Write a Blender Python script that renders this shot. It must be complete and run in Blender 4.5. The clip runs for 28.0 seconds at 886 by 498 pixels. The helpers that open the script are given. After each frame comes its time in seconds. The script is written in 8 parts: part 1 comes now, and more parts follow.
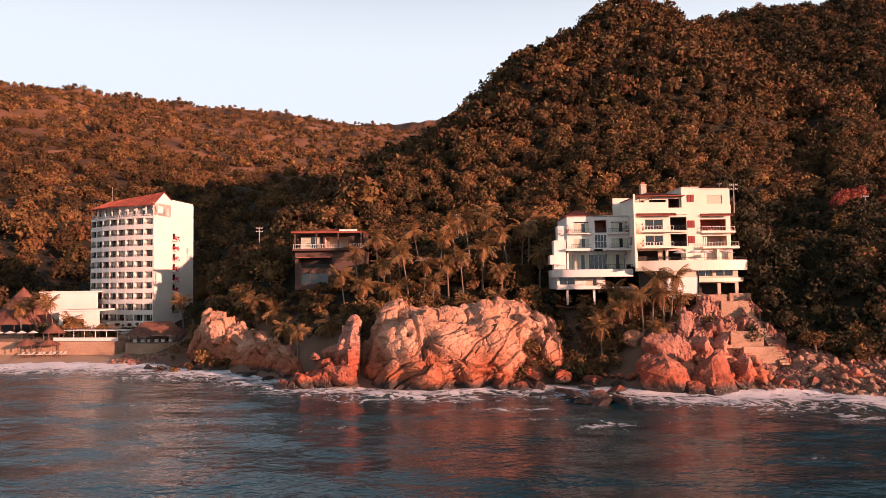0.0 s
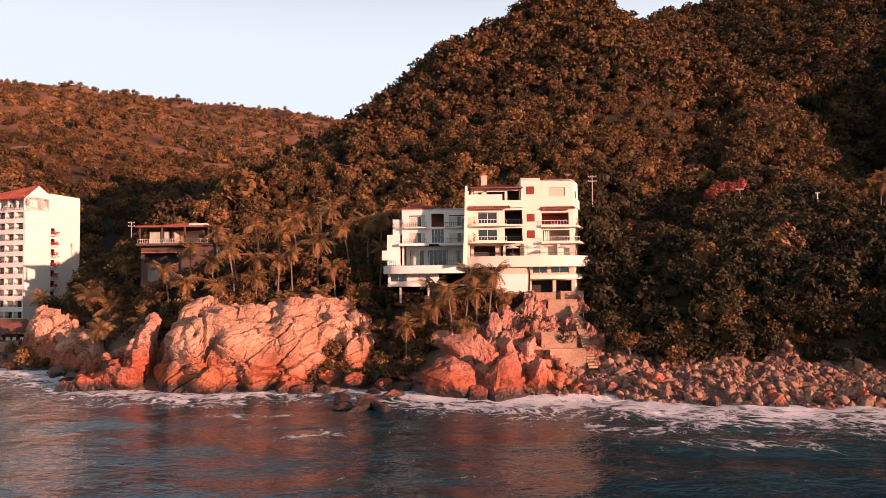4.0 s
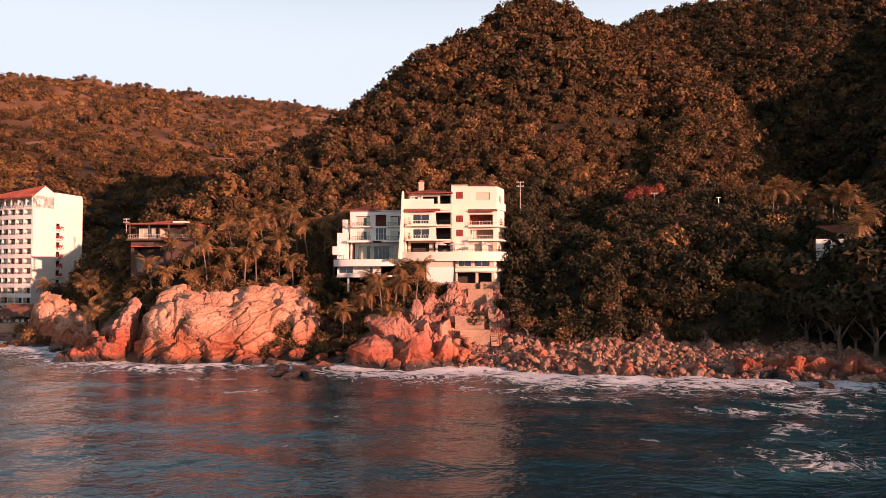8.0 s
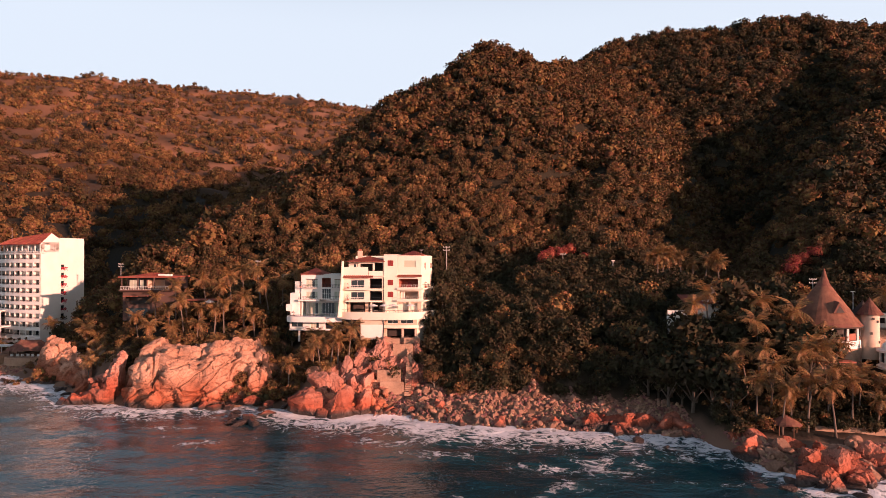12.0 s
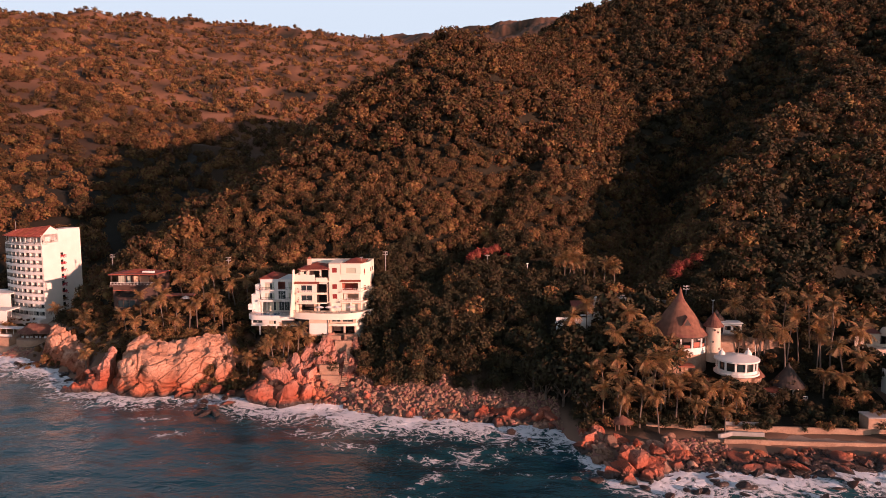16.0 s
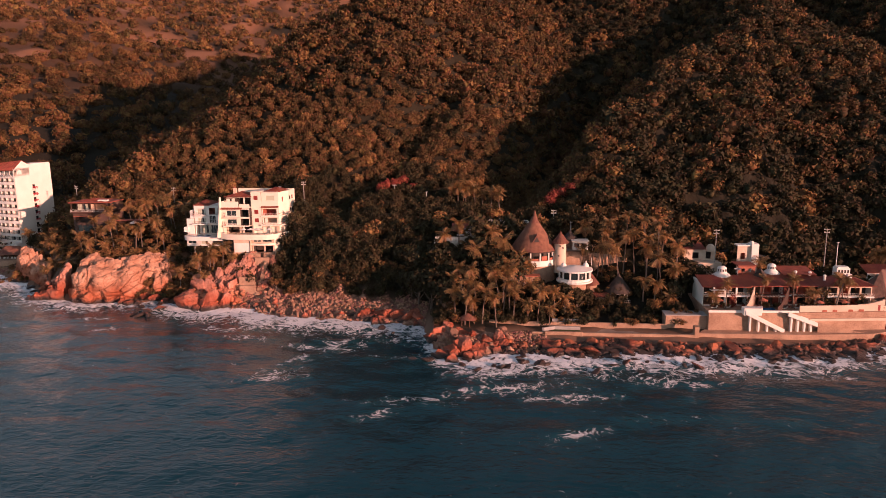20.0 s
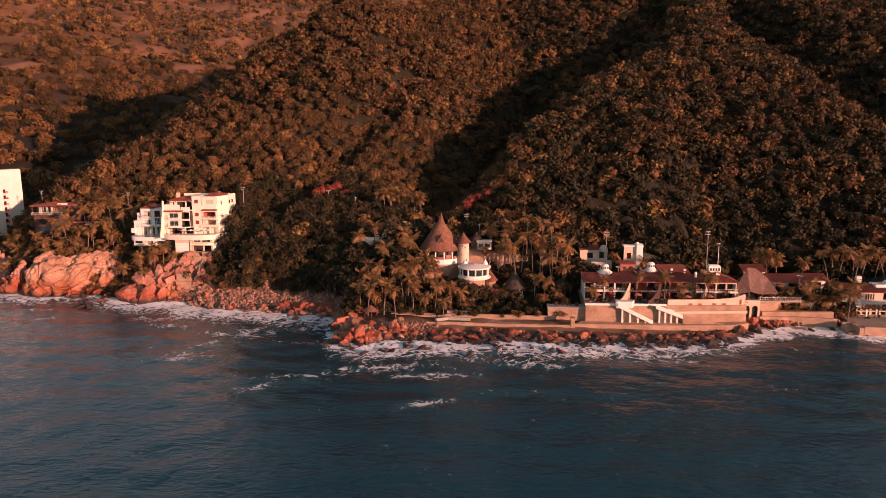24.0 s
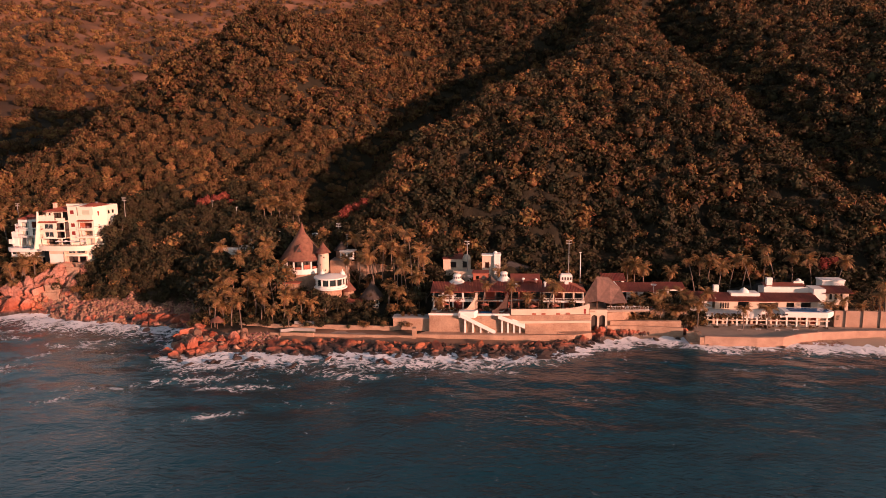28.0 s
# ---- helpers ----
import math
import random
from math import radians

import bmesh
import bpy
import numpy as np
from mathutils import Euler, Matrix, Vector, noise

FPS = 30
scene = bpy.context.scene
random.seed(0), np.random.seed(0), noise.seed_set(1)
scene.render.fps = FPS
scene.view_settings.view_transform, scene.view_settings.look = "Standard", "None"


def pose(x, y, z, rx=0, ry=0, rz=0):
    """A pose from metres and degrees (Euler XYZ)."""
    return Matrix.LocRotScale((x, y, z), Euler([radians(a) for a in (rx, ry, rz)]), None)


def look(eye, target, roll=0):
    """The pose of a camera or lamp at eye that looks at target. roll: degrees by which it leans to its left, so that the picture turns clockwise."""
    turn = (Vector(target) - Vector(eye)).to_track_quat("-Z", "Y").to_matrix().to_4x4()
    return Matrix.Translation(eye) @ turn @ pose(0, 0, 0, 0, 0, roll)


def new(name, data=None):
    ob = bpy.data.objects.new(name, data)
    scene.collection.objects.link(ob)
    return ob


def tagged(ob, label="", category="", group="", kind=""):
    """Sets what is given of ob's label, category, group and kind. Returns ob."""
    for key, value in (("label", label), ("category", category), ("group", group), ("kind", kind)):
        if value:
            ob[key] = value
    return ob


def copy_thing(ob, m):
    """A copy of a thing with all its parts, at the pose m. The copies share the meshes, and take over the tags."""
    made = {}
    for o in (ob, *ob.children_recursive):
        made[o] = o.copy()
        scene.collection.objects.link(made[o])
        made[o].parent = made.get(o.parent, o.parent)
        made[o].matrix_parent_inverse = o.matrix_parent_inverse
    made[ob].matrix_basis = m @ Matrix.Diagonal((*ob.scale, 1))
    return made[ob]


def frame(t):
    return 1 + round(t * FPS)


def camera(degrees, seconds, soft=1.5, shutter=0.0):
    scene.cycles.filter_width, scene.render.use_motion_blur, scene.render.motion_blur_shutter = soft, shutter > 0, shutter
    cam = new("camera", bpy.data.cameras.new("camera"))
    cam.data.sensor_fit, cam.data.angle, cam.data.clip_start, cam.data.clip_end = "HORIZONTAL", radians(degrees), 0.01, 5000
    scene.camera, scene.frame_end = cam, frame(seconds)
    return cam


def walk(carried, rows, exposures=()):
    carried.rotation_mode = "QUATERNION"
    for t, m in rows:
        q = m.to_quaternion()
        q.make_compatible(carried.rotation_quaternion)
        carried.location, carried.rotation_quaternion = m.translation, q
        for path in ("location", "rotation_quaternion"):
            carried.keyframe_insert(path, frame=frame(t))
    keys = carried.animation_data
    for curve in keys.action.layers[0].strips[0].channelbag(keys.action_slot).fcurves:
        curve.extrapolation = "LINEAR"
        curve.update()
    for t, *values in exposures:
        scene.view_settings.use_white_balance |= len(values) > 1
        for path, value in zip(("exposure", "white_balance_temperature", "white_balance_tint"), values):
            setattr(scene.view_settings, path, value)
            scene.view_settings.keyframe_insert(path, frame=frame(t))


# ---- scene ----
cam = camera(65.3, 28.0, soft=0.8)
METRES, EYE, TILT, LEAN, TURN = 290.0, 17.4, 0.0, 0.0, 0.0
ROWS = [
    (0.0, 0.0, 0.0, 0.0, 0.04, 2.73, 0.76),
    (0.5, 0.014, 0.0017, -0.0001, 0.16, 2.67, 0.89),
    (1.0, 0.0293, 0.0044, -0.0003, 0.3, 2.6, 0.97),
    (1.5, 0.0453, 0.0077, -0.0005, 0.44, 2.55, 1.0),
    (2.0, 0.0616, 0.0116, -0.0011, 0.55, 2.52, 1.02),
    (2.5, 0.0778, 0.0163, -0.0015, 0.67, 2.52, 1.01),
    (3.0, 0.0938, 0.0213, -0.0018, 0.76, 2.53, 1.02),
    (3.5, 0.1095, 0.0266, -0.002, 0.83, 2.54, 0.85),
    (5.5, 0.1355, 0.0169, -0.002, 1.3, 2.51, 0.14),
    (6.0, 0.1419, 0.0059, -0.0024, 1.43, 2.37, 0.21),
    (6.5, 0.1492, -0.0063, -0.0026, 1.57, 2.23, 0.26),
    (7.0, 0.1575, -0.0192, -0.0027, 1.73, 2.1, 0.31),
    (7.5, 0.1662, -0.0324, -0.0027, 1.85, 1.99, 0.3),
    (8.0, 0.1751, -0.0456, -0.0021, 1.98, 1.86, 0.27),
    (8.5, 0.1838, -0.0587, -0.0011, 2.09, 1.77, 0.21),
    (9.0, 0.1926, -0.0722, 0.0012, 2.19, 1.68, 0.21),
    (9.5, 0.2013, -0.0857, 0.0049, 2.3, 1.59, 0.18),
    (10.0, 0.2103, -0.0993, 0.0147, 2.39, 1.56, 0.13),
    (10.5, 0.2193, -0.1131, 0.026, 2.46, 1.48, 0.13),
    (11.0, 0.2282, -0.1266, 0.0374, 2.52, 1.41, 0.08),
    (11.5, 0.2372, -0.14, 0.0486, 2.58, 1.34, 0.08),
    (13.5, 0.2727, -0.1898, 0.0939, 2.74, -3.73, 0.08),
    (14.0, 0.2816, -0.2026, 0.1053, 2.81, -4.98, 0.09),
    (14.5, 0.291, -0.2162, 0.1165, 2.87, -5.3, 0.1),
    (15.0, 0.3017, -0.2301, 0.1274, 2.97, -5.38, 0.25),
    (15.5, 0.3141, -0.2439, 0.1384, 3.07, -5.52, 0.27),
    (16.0, 0.3276, -0.2577, 0.1495, 3.16, -5.6, 0.33),
    (16.5, 0.3414, -0.2714, 0.1553, 3.24, -5.64, 0.47),
    (17.0, 0.3561, -0.2846, 0.1552, 3.35, -5.87, 0.5),
    (17.5, 0.3723, -0.2977, 0.1542, 3.43, -7.04, 0.53),
    (18.0, 0.3898, -0.311, 0.1532, 3.53, -9.05, 0.57),
    (18.5, 0.4081, -0.3249, 0.1528, 3.66, -10.39, 0.54),
    (19.0, 0.4269, -0.3394, 0.1526, 3.8, -10.76, 0.55),
    (19.5, 0.4458, -0.3542, 0.1526, 3.93, -10.81, 0.55),
    (20.0, 0.4646, -0.3691, 0.1522, 4.03, -10.83, 0.53),
    (20.5, 0.4837, -0.384, 0.1518, 4.15, -10.85, 0.52),
    (21.0, 0.5024, -0.399, 0.1513, 4.26, -10.88, 0.53),
    (21.5, 0.5206, -0.4137, 0.151, 4.35, -10.9, 0.47),
    (23.5, 0.565, -0.4342, 0.1498, 4.61, -10.01, 0.24),
    (24.0, 0.5803, -0.433, 0.1499, 4.66, -9.84, 0.33),
    (24.5, 0.5983, -0.4314, 0.1499, 4.66, -9.69, 0.42),
    (25.0, 0.6186, -0.4293, 0.1499, 4.68, -9.57, 0.46),
    (25.5, 0.6406, -0.4268, 0.1495, 4.68, -9.45, 0.49),
    (26.0, 0.6631, -0.4239, 0.1491, 4.66, -9.34, 0.5),
    (26.5, 0.6846, -0.4211, 0.149, 4.64, -9.26, 0.51),
    (27.0, 0.7049, -0.4184, 0.1487, 4.63, -9.2, 0.54),
    (27.5, 0.7245, -0.4158, 0.1486, 4.61, -9.13, 0.59),
    (28.0, 0.744, -0.4134, 0.1483, 4.59, -9.09, 0.57),
]
walk(cam, [(t, pose(0, 0, EYE, TILT, LEAN, TURN) @ pose(METRES * x, METRES * y, METRES * z, 90 + pitch, roll, yaw)) for t, x, y, z, yaw, pitch, roll in ROWS],
     exposures=[(0.0, 0.80, 6250, 20), (10.0, 0.74, 6150, 20), (15.0, 0.61, 5870, 20), (21.0, 0.52, 6030, 20), (28.0, 0.58, 6330, 20)])

# ---- light: low evening sun from the sea, to the right of the coast ----
SUN_EL, SUN_AZ = radians(7.6), radians(126.0)
world = bpy.data.worlds.new("sky")
scene.world = world
world.use_nodes = True
wn = world.node_tree.nodes
sky = wn.new("ShaderNodeTexSky")
sky.sky_type, sky.sun_disc = "NISHITA", False
sky.sun_elevation, sky.sun_rotation = SUN_EL, SUN_AZ
sky.air_density, sky.dust_density, sky.ozone_density = 1.0, 5.0, 1.0
# evening haze pales the lower sky all the way round
coord, sep_, haze, mix_ = wn.new("ShaderNodeTexCoord"), wn.new("ShaderNodeSeparateXYZ"), wn.new("ShaderNodeMapRange"), wn.new("ShaderNodeMix")
haze.interpolation_type = "SMOOTHSTEP"
haze.inputs["From Min"].default_value, haze.inputs["From Max"].default_value = 0.30, 0.60
haze.inputs["To Min"].default_value, haze.inputs["To Max"].default_value = 0.92, 0.0
mix_.data_type = "RGBA"
mix_.inputs["B"].default_value = (5.1, 5.65, 5.7, 1)
wl = world.node_tree.links
wl.new(coord.outputs["Generated"], sep_.inputs[0])
wl.new(sep_.outputs["Z"], haze.inputs["Value"])
wl.new(haze.outputs[0], mix_.inputs["Factor"])
wl.new(sky.outputs["Color"], mix_.inputs["A"])
wl.new(mix_.outputs["Result"], wn["Background"].inputs["Color"])
wn["Background"].inputs["Strength"].default_value = 0.10
sun = new("sun", bpy.data.lights.new("sun", "SUN"))
sun.data.energy, sun.data.angle, sun.data.color = 6.0, radians(0.6), (1.0, 0.485, 0.32)
sun.matrix_world = look((0, 0, 0), (-math.sin(SUN_AZ) * math.cos(SUN_EL), -math.cos(SUN_AZ) * math.cos(SUN_EL), -math.sin(SUN_EL)))

# ---- materials ----
def material(name, c1, c2, rough=0.8, size=1.0, fine=8.0, bump=0.2, depth=0.05, metal=0.0, spread=0.0, cracks=0.0, crack_size=0.4, translucent=0.0, spec=0.3, tide=False, crack_shade=0.0):
    """Two colours mixed by noise at two scales (cycles a metre), with fine relief; spread varies it from piece to piece."""
    m = bpy.data.materials.new(name)
    m.use_nodes = True
    n, l = m.node_tree.nodes, m.node_tree.links
    b = n["Principled BSDF"]
    geo = n.new("ShaderNodeNewGeometry")
    big, small = n.new("ShaderNodeTexNoise"), n.new("ShaderNodeTexNoise")
    for tex, s, d in ((big, size, 3), (small, fine, 4)):
        tex.inputs["Scale"].default_value, tex.inputs["Detail"].default_value = s, d
        l.new(geo.outputs["Position"], tex.inputs["Vector"])
    add = n.new("ShaderNodeMath")
    add.operation = "MULTIPLY_ADD"
    l.new(small.outputs["Fac"], add.inputs[0])
    add.inputs[1].default_value = 0.6
    l.new(big.outputs["Fac"], add.inputs[2])
    ramp = n.new("ShaderNodeMapRange")
    ramp.inputs["From Min"].default_value, ramp.inputs["From Max"].default_value = 0.55, 1.05
    l.new(add.outputs[0], ramp.inputs["Value"])
    mix = n.new("ShaderNodeMix")
    mix.data_type = "RGBA"
    mix.inputs["A"].default_value, mix.inputs["B"].default_value = (*c1, 1), (*c2, 1)
    l.new(ramp.outputs[0], mix.inputs["Factor"])
    col = mix.outputs["Result"]
    if spread:
        info = n.new("ShaderNodeObjectInfo")
        rnd = n.new("ShaderNodeMath")
        rnd.operation = "ADD"
        l.new(info.outputs["Random"], rnd.inputs[0])
        l.new(geo.outputs["Random Per Island"], rnd.inputs[1])
        fr = n.new("ShaderNodeMapRange")
        fr.inputs["From Max"].default_value = 2.0
        fr.inputs["To Min"].default_value, fr.inputs["To Max"].default_value = 1 - spread, 1 + spread
        l.new(rnd.outputs[0], fr.inputs["Value"])
        hsv = n.new("ShaderNodeHueSaturation")
        l.new(col, hsv.inputs["Color"])
        l.new(fr.outputs[0], hsv.inputs["Value"])
        hue = n.new("ShaderNodeMapRange")
        hue.inputs["To Min"].default_value, hue.inputs["To Max"].default_value = 0.5 - spread * 0.06, 0.5 + spread * 0.06
        l.new(geo.outputs["Random Per Island"], hue.inputs["Value"])
        l.new(hue.outputs[0], hsv.inputs["Hue"])
        col = hsv.outputs["Color"]
    height = small.outputs["Fac"]
    if cracks:
        vor = n.new("ShaderNodeTexVoronoi")
        vor.feature = "DISTANCE_TO_EDGE"
        vor.inputs["Scale"].default_value = crack_size
        warp = n.new("ShaderNodeMix")
        warp.data_type = "VECTOR"
        warp.inputs["Factor"].default_value = 0.12
        l.new(geo.outputs["Position"], warp.inputs["A"])
        l.new(small.outputs["Color"], warp.inputs["B"])
        stretch = n.new("ShaderNodeVectorMath")
        stretch.operation = "MULTIPLY"
        stretch.inputs[1].default_value = (1.0, 1.0, 1.7)
        l.new(warp.outputs["Result"], stretch.inputs[0])
        l.new(stretch.outputs[0], vor.inputs["Vector"])
        edge = n.new("ShaderNodeMapRange")
        edge.inputs["From Max"].default_value = 0.07
        l.new(vor.outputs["Distance"], edge.inputs["Value"])
        sum_ = n.new("ShaderNodeMath")
        sum_.operation = "MULTIPLY_ADD"
        l.new(edge.outputs[0], sum_.inputs[0])
        sum_.inputs[1].default_value = cracks
        l.new(small.outputs["Fac"], sum_.inputs[2])
        height = sum_.outputs[0]
        if crack_shade:
            # irregular fractures where stretched noise crosses its middle value; their shadow is painted dark
            for size_, seed_, wide_, dark_ in ((0.11, 3.1, 0.006, 1.0), (0.3, 9.7, 0.008, 0.7)):
                sq = n.new("ShaderNodeMapping")
                sq.inputs["Location"].default_value = (seed_, seed_, seed_)
                sq.inputs["Rotation"].default_value = (0.5, 0.25, seed_)
                sq.inputs["Scale"].default_value = (1.0, 1.0, 2.1)
                l.new(geo.outputs["Position"], sq.inputs["Vector"])
                ft = n.new("ShaderNodeTexNoise")
                ft.inputs["Scale"].default_value, ft.inputs["Detail"].default_value, ft.inputs["Roughness"].default_value = size_, 4, 0.6
                l.new(sq.outputs[0], ft.inputs["Vector"])
                ab = n.new("ShaderNodeMath")
                ab.operation = "SUBTRACT"
                l.new(ft.outputs["Fac"], ab.inputs[0])
                ab.inputs[1].default_value = 0.5
                aa = n.new("ShaderNodeMath")
                aa.operation = "ABSOLUTE"
                l.new(ab.outputs[0], aa.inputs[0])
                fe = n.new("ShaderNodeMapRange")
                fe.inputs["From Max"].default_value = wide_
                l.new(aa.outputs[0], fe.inputs["Value"])
                s3 = n.new("ShaderNodeMath")
                s3.operation = "MULTIPLY_ADD"
                l.new(fe.outputs[0], s3.inputs[0])
                s3.inputs[1].default_value = cracks
                l.new(height, s3.inputs[2])
                height = s3.outputs[0]
                dr = n.new("ShaderNodeMapRange")
                dr.inputs["To Min"].default_value, dr.inputs["To Max"].default_value = crack_shade * dark_, 0.0
                l.new(fe.outputs[0], dr.inputs["Value"])
                # dark brown stands in for the shade inside the cracks
                dx_ = n.new("ShaderNodeMix")
                dx_.data_type = "RGBA"
                dx_.inputs["B"].default_value = (0.09, 0.045, 0.03, 1)
                l.new(dr.outputs[0], dx_.inputs["Factor"])
                l.new(col, dx_.inputs["A"])
                col = dx_.outputs["Result"]
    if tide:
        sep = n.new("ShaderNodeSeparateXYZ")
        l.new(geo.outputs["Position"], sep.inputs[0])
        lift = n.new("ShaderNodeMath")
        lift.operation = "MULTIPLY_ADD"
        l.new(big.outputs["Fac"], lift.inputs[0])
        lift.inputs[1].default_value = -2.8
        # iron-red staining in the splash zone
        stain_h = n.new("ShaderNodeMath")
        stain_h.operation = "MULTIPLY_ADD"
        l.new(big.outputs["Fac"], stain_h.inputs[0])
        stain_h.inputs[1].default_value = -9.0
        l.new(sep.outputs["Z"], stain_h.inputs[2])
        stain = n.new("ShaderNodeMapRange")
        stain.inputs["From Min"].default_value, stain.inputs["From Max"].default_value = -2.5, 3.5
        l.new(stain_h.outputs[0], stain.inputs["Value"])
        rust = n.new("ShaderNodeMix")
        rust.data_type = "RGBA"
        rust.blend_type = "MULTIPLY"
        rust.inputs["B"].default_value = (0.80, 0.44, 0.31, 1)
        flip = n.new("ShaderNodeMath")
        flip.operation = "SUBTRACT"
        flip.inputs[0].default_value = 1.0
        l.new(stain.outputs[0], flip.inputs[1])
        l.new(flip.outputs[0], rust.inputs["Factor"])
        l.new(col, rust.inputs["A"])
        col = rust.outputs["Result"]
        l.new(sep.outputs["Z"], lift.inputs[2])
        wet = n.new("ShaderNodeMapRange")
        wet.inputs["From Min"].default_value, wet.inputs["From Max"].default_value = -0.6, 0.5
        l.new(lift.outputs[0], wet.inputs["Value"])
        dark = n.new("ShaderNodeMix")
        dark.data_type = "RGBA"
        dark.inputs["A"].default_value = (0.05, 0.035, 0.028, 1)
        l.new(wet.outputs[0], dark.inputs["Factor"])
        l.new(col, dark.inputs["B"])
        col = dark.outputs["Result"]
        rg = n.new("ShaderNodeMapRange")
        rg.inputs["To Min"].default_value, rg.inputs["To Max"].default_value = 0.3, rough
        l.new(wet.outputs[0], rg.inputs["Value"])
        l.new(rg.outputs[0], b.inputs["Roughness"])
    else:
        b.inputs["Roughness"].default_value = rough
    bp = n.new("ShaderNodeBump")
    bp.inputs["Strength"].default_value, bp.inputs["Distance"].default_value = bump, depth
    l.new(height, bp.inputs["Height"])
    l.new(bp.outputs[0], b.inputs["Normal"])
    l.new(col, b.inputs["Base Color"])
    b.inputs["Metallic"].default_value = metal
    b.inputs["Specular IOR Level"].default_value = spec
    if translucent:
        tr, ms = n.new("ShaderNodeBsdfTranslucent"), n.new("ShaderNodeMixShader")
        l.new(col, tr.inputs["Color"])
        ms.inputs[0].default_value = translucent
        l.new(b.outputs[0], ms.inputs[1])
        l.new(tr.outputs[0], ms.inputs[2])
        l.new(ms.outputs[0], n["Material Output"].inputs["Surface"])
    return m


WHITE = material("white_stucco", (0.76, 0.72, 0.65), (0.68, 0.63, 0.56), 0.85, 0.25, 6, 0.15, 0.02)
WARMWHITE = material("warm_stucco", (0.77, 0.70, 0.57), (0.69, 0.62, 0.50), 0.85, 0.25, 6, 0.15, 0.02)
OCHRE = material("ochre_render", (0.44, 0.28, 0.195), (0.27, 0.165, 0.115), 0.9, 0.3, 4, 0.4, 0.04)
CREAM = material("cream_stucco", (0.62, 0.49, 0.37), (0.50, 0.38, 0.28), 0.85, 0.3, 6, 0.15, 0.02)
# brown stucco, darkened further to carry the palm shade on the brown villa
BROWNWALL = material("brown_stucco", (0.115, 0.066, 0.05), (0.075, 0.045, 0.035), 0.85, 0.3, 6, 0.2, 0.02)
GREY = material("grey_concrete", (0.36, 0.34, 0.31), (0.27, 0.25, 0.23), 0.9, 0.4, 5, 0.25, 0.02)
TILE = material("red_roof_tile", (0.28, 0.072, 0.045), (0.17, 0.045, 0.03), 0.75, 0.5, 7, 0.3, 0.03, spread=0.25)
BRICKRED = material("terracotta", (0.38, 0.13, 0.08), (0.28, 0.09, 0.055), 0.8, 0.6, 8, 0.2, 0.02)
THATCH = material("palm_thatch", (0.22, 0.095, 0.062), (0.12, 0.052, 0.036), 0.95, 0.8, 12, 0.7, 0.08, spread=0.2)
GREYTHATCH = material("weathered_thatch", (0.17, 0.10, 0.075), (0.095, 0.058, 0.045), 0.95, 0.8, 12, 0.7, 0.08, spread=0.2)
DARKTHATCH = material("dark_thatch", (0.075, 0.055, 0.045), (0.045, 0.035, 0.03), 0.95, 0.8, 12, 0.7, 0.08, spread=0.2)
WOOD = material("dark_wood", (0.16, 0.085, 0.05), (0.10, 0.05, 0.03), 0.6, 0.6, 12, 0.3, 0.01, spread=0.15)
REDWOOD = material("red_shutter", (0.26, 0.04, 0.032), (0.20, 0.03, 0.025), 0.55, 1, 8, 0.1, 0.01)
REDCLOTH = material("red_flowers", (0.42, 0.03, 0.05), (0.28, 0.02, 0.03), 0.9, 2, 14, 0.4, 0.05)
STONEWALL = material("stone_masonry", (0.48, 0.31, 0.205), (0.28, 0.17, 0.112), 0.9, 0.25, 3.0, 0.8, 0.08, cracks=0.6, crack_size=2.2, crack_shade=0.3)
ROCK = material("coast_rock", (0.57, 0.325, 0.22), (0.34, 0.155, 0.092), 0.85, 0.16, 2.4, 1.0, 0.30, spread=0.35, cracks=0.16, crack_size=0.5, tide=True, crack_shade=0.7)
BEACHSTONE = material("beach_stone", (0.34, 0.185, 0.13), (0.13, 0.06, 0.04), 0.85, 0.3, 3.0, 0.8, 0.15, spread=0.55, cracks=0.2, crack_size=0.8)
# forest soil, its colour darkened to hold the shade between the crowns
SOIL = material("shade_darkened_soil", (0.022, 0.018, 0.009), (0.014, 0.012, 0.006), 0.95, 0.15, 2, 0.6, 0.3)
SAND = material("beach_sand", (0.44, 0.30, 0.20), (0.36, 0.245, 0.165), 0.95, 0.1, 3, 0.3, 0.05)
LEAF = material("forest_leaves", (0.030, 0.030, 0.014), (0.150, 0.078, 0.033), 0.75, 0.17, 1.2, 0.0, 0.01, spread=0.5, translucent=0.10, spec=0.15)
# dark green trees, and a darkened copy of LEAF for slopes in shade
DARKLEAF = material("darkened_green_leaves", (0.019, 0.024, 0.012), (0.072, 0.049, 0.023), 0.75, 0.17, 1.2, 0.0, 0.01, spread=0.5, translucent=0.08, spec=0.15)
REDLEAF = material("red_blossom", (0.30, 0.085, 0.06), (0.22, 0.05, 0.035), 0.8, 0.3, 2, 0.0, 0.01, spread=0.4, translucent=0.25, spec=0.15)
LEAFDRY = material("dry_leaves", (0.25, 0.13, 0.052), (0.14, 0.075, 0.03), 0.8, 0.1, 1.2, 0.0, 0.01, spread=0.45, translucent=0.12, spec=0.15)
FROND = material("palm_fronds", (0.085, 0.072, 0.030), (0.44, 0.225, 0.082), 0.55, 0.3, 2, 0.0, 0.01, spread=0.4, translucent=0.3, spec=0.4)
DEADFROND = material("dry_palm_fronds", (0.34, 0.17, 0.075), (0.22, 0.11, 0.05), 0.8, 0.3, 2, 0.0, 0.01, spread=0.3, translucent=0.2)
BARK = material("palm_bark", (0.19, 0.145, 0.11), (0.12, 0.09, 0.07), 0.9, 0.5, 8, 0.5, 0.03)
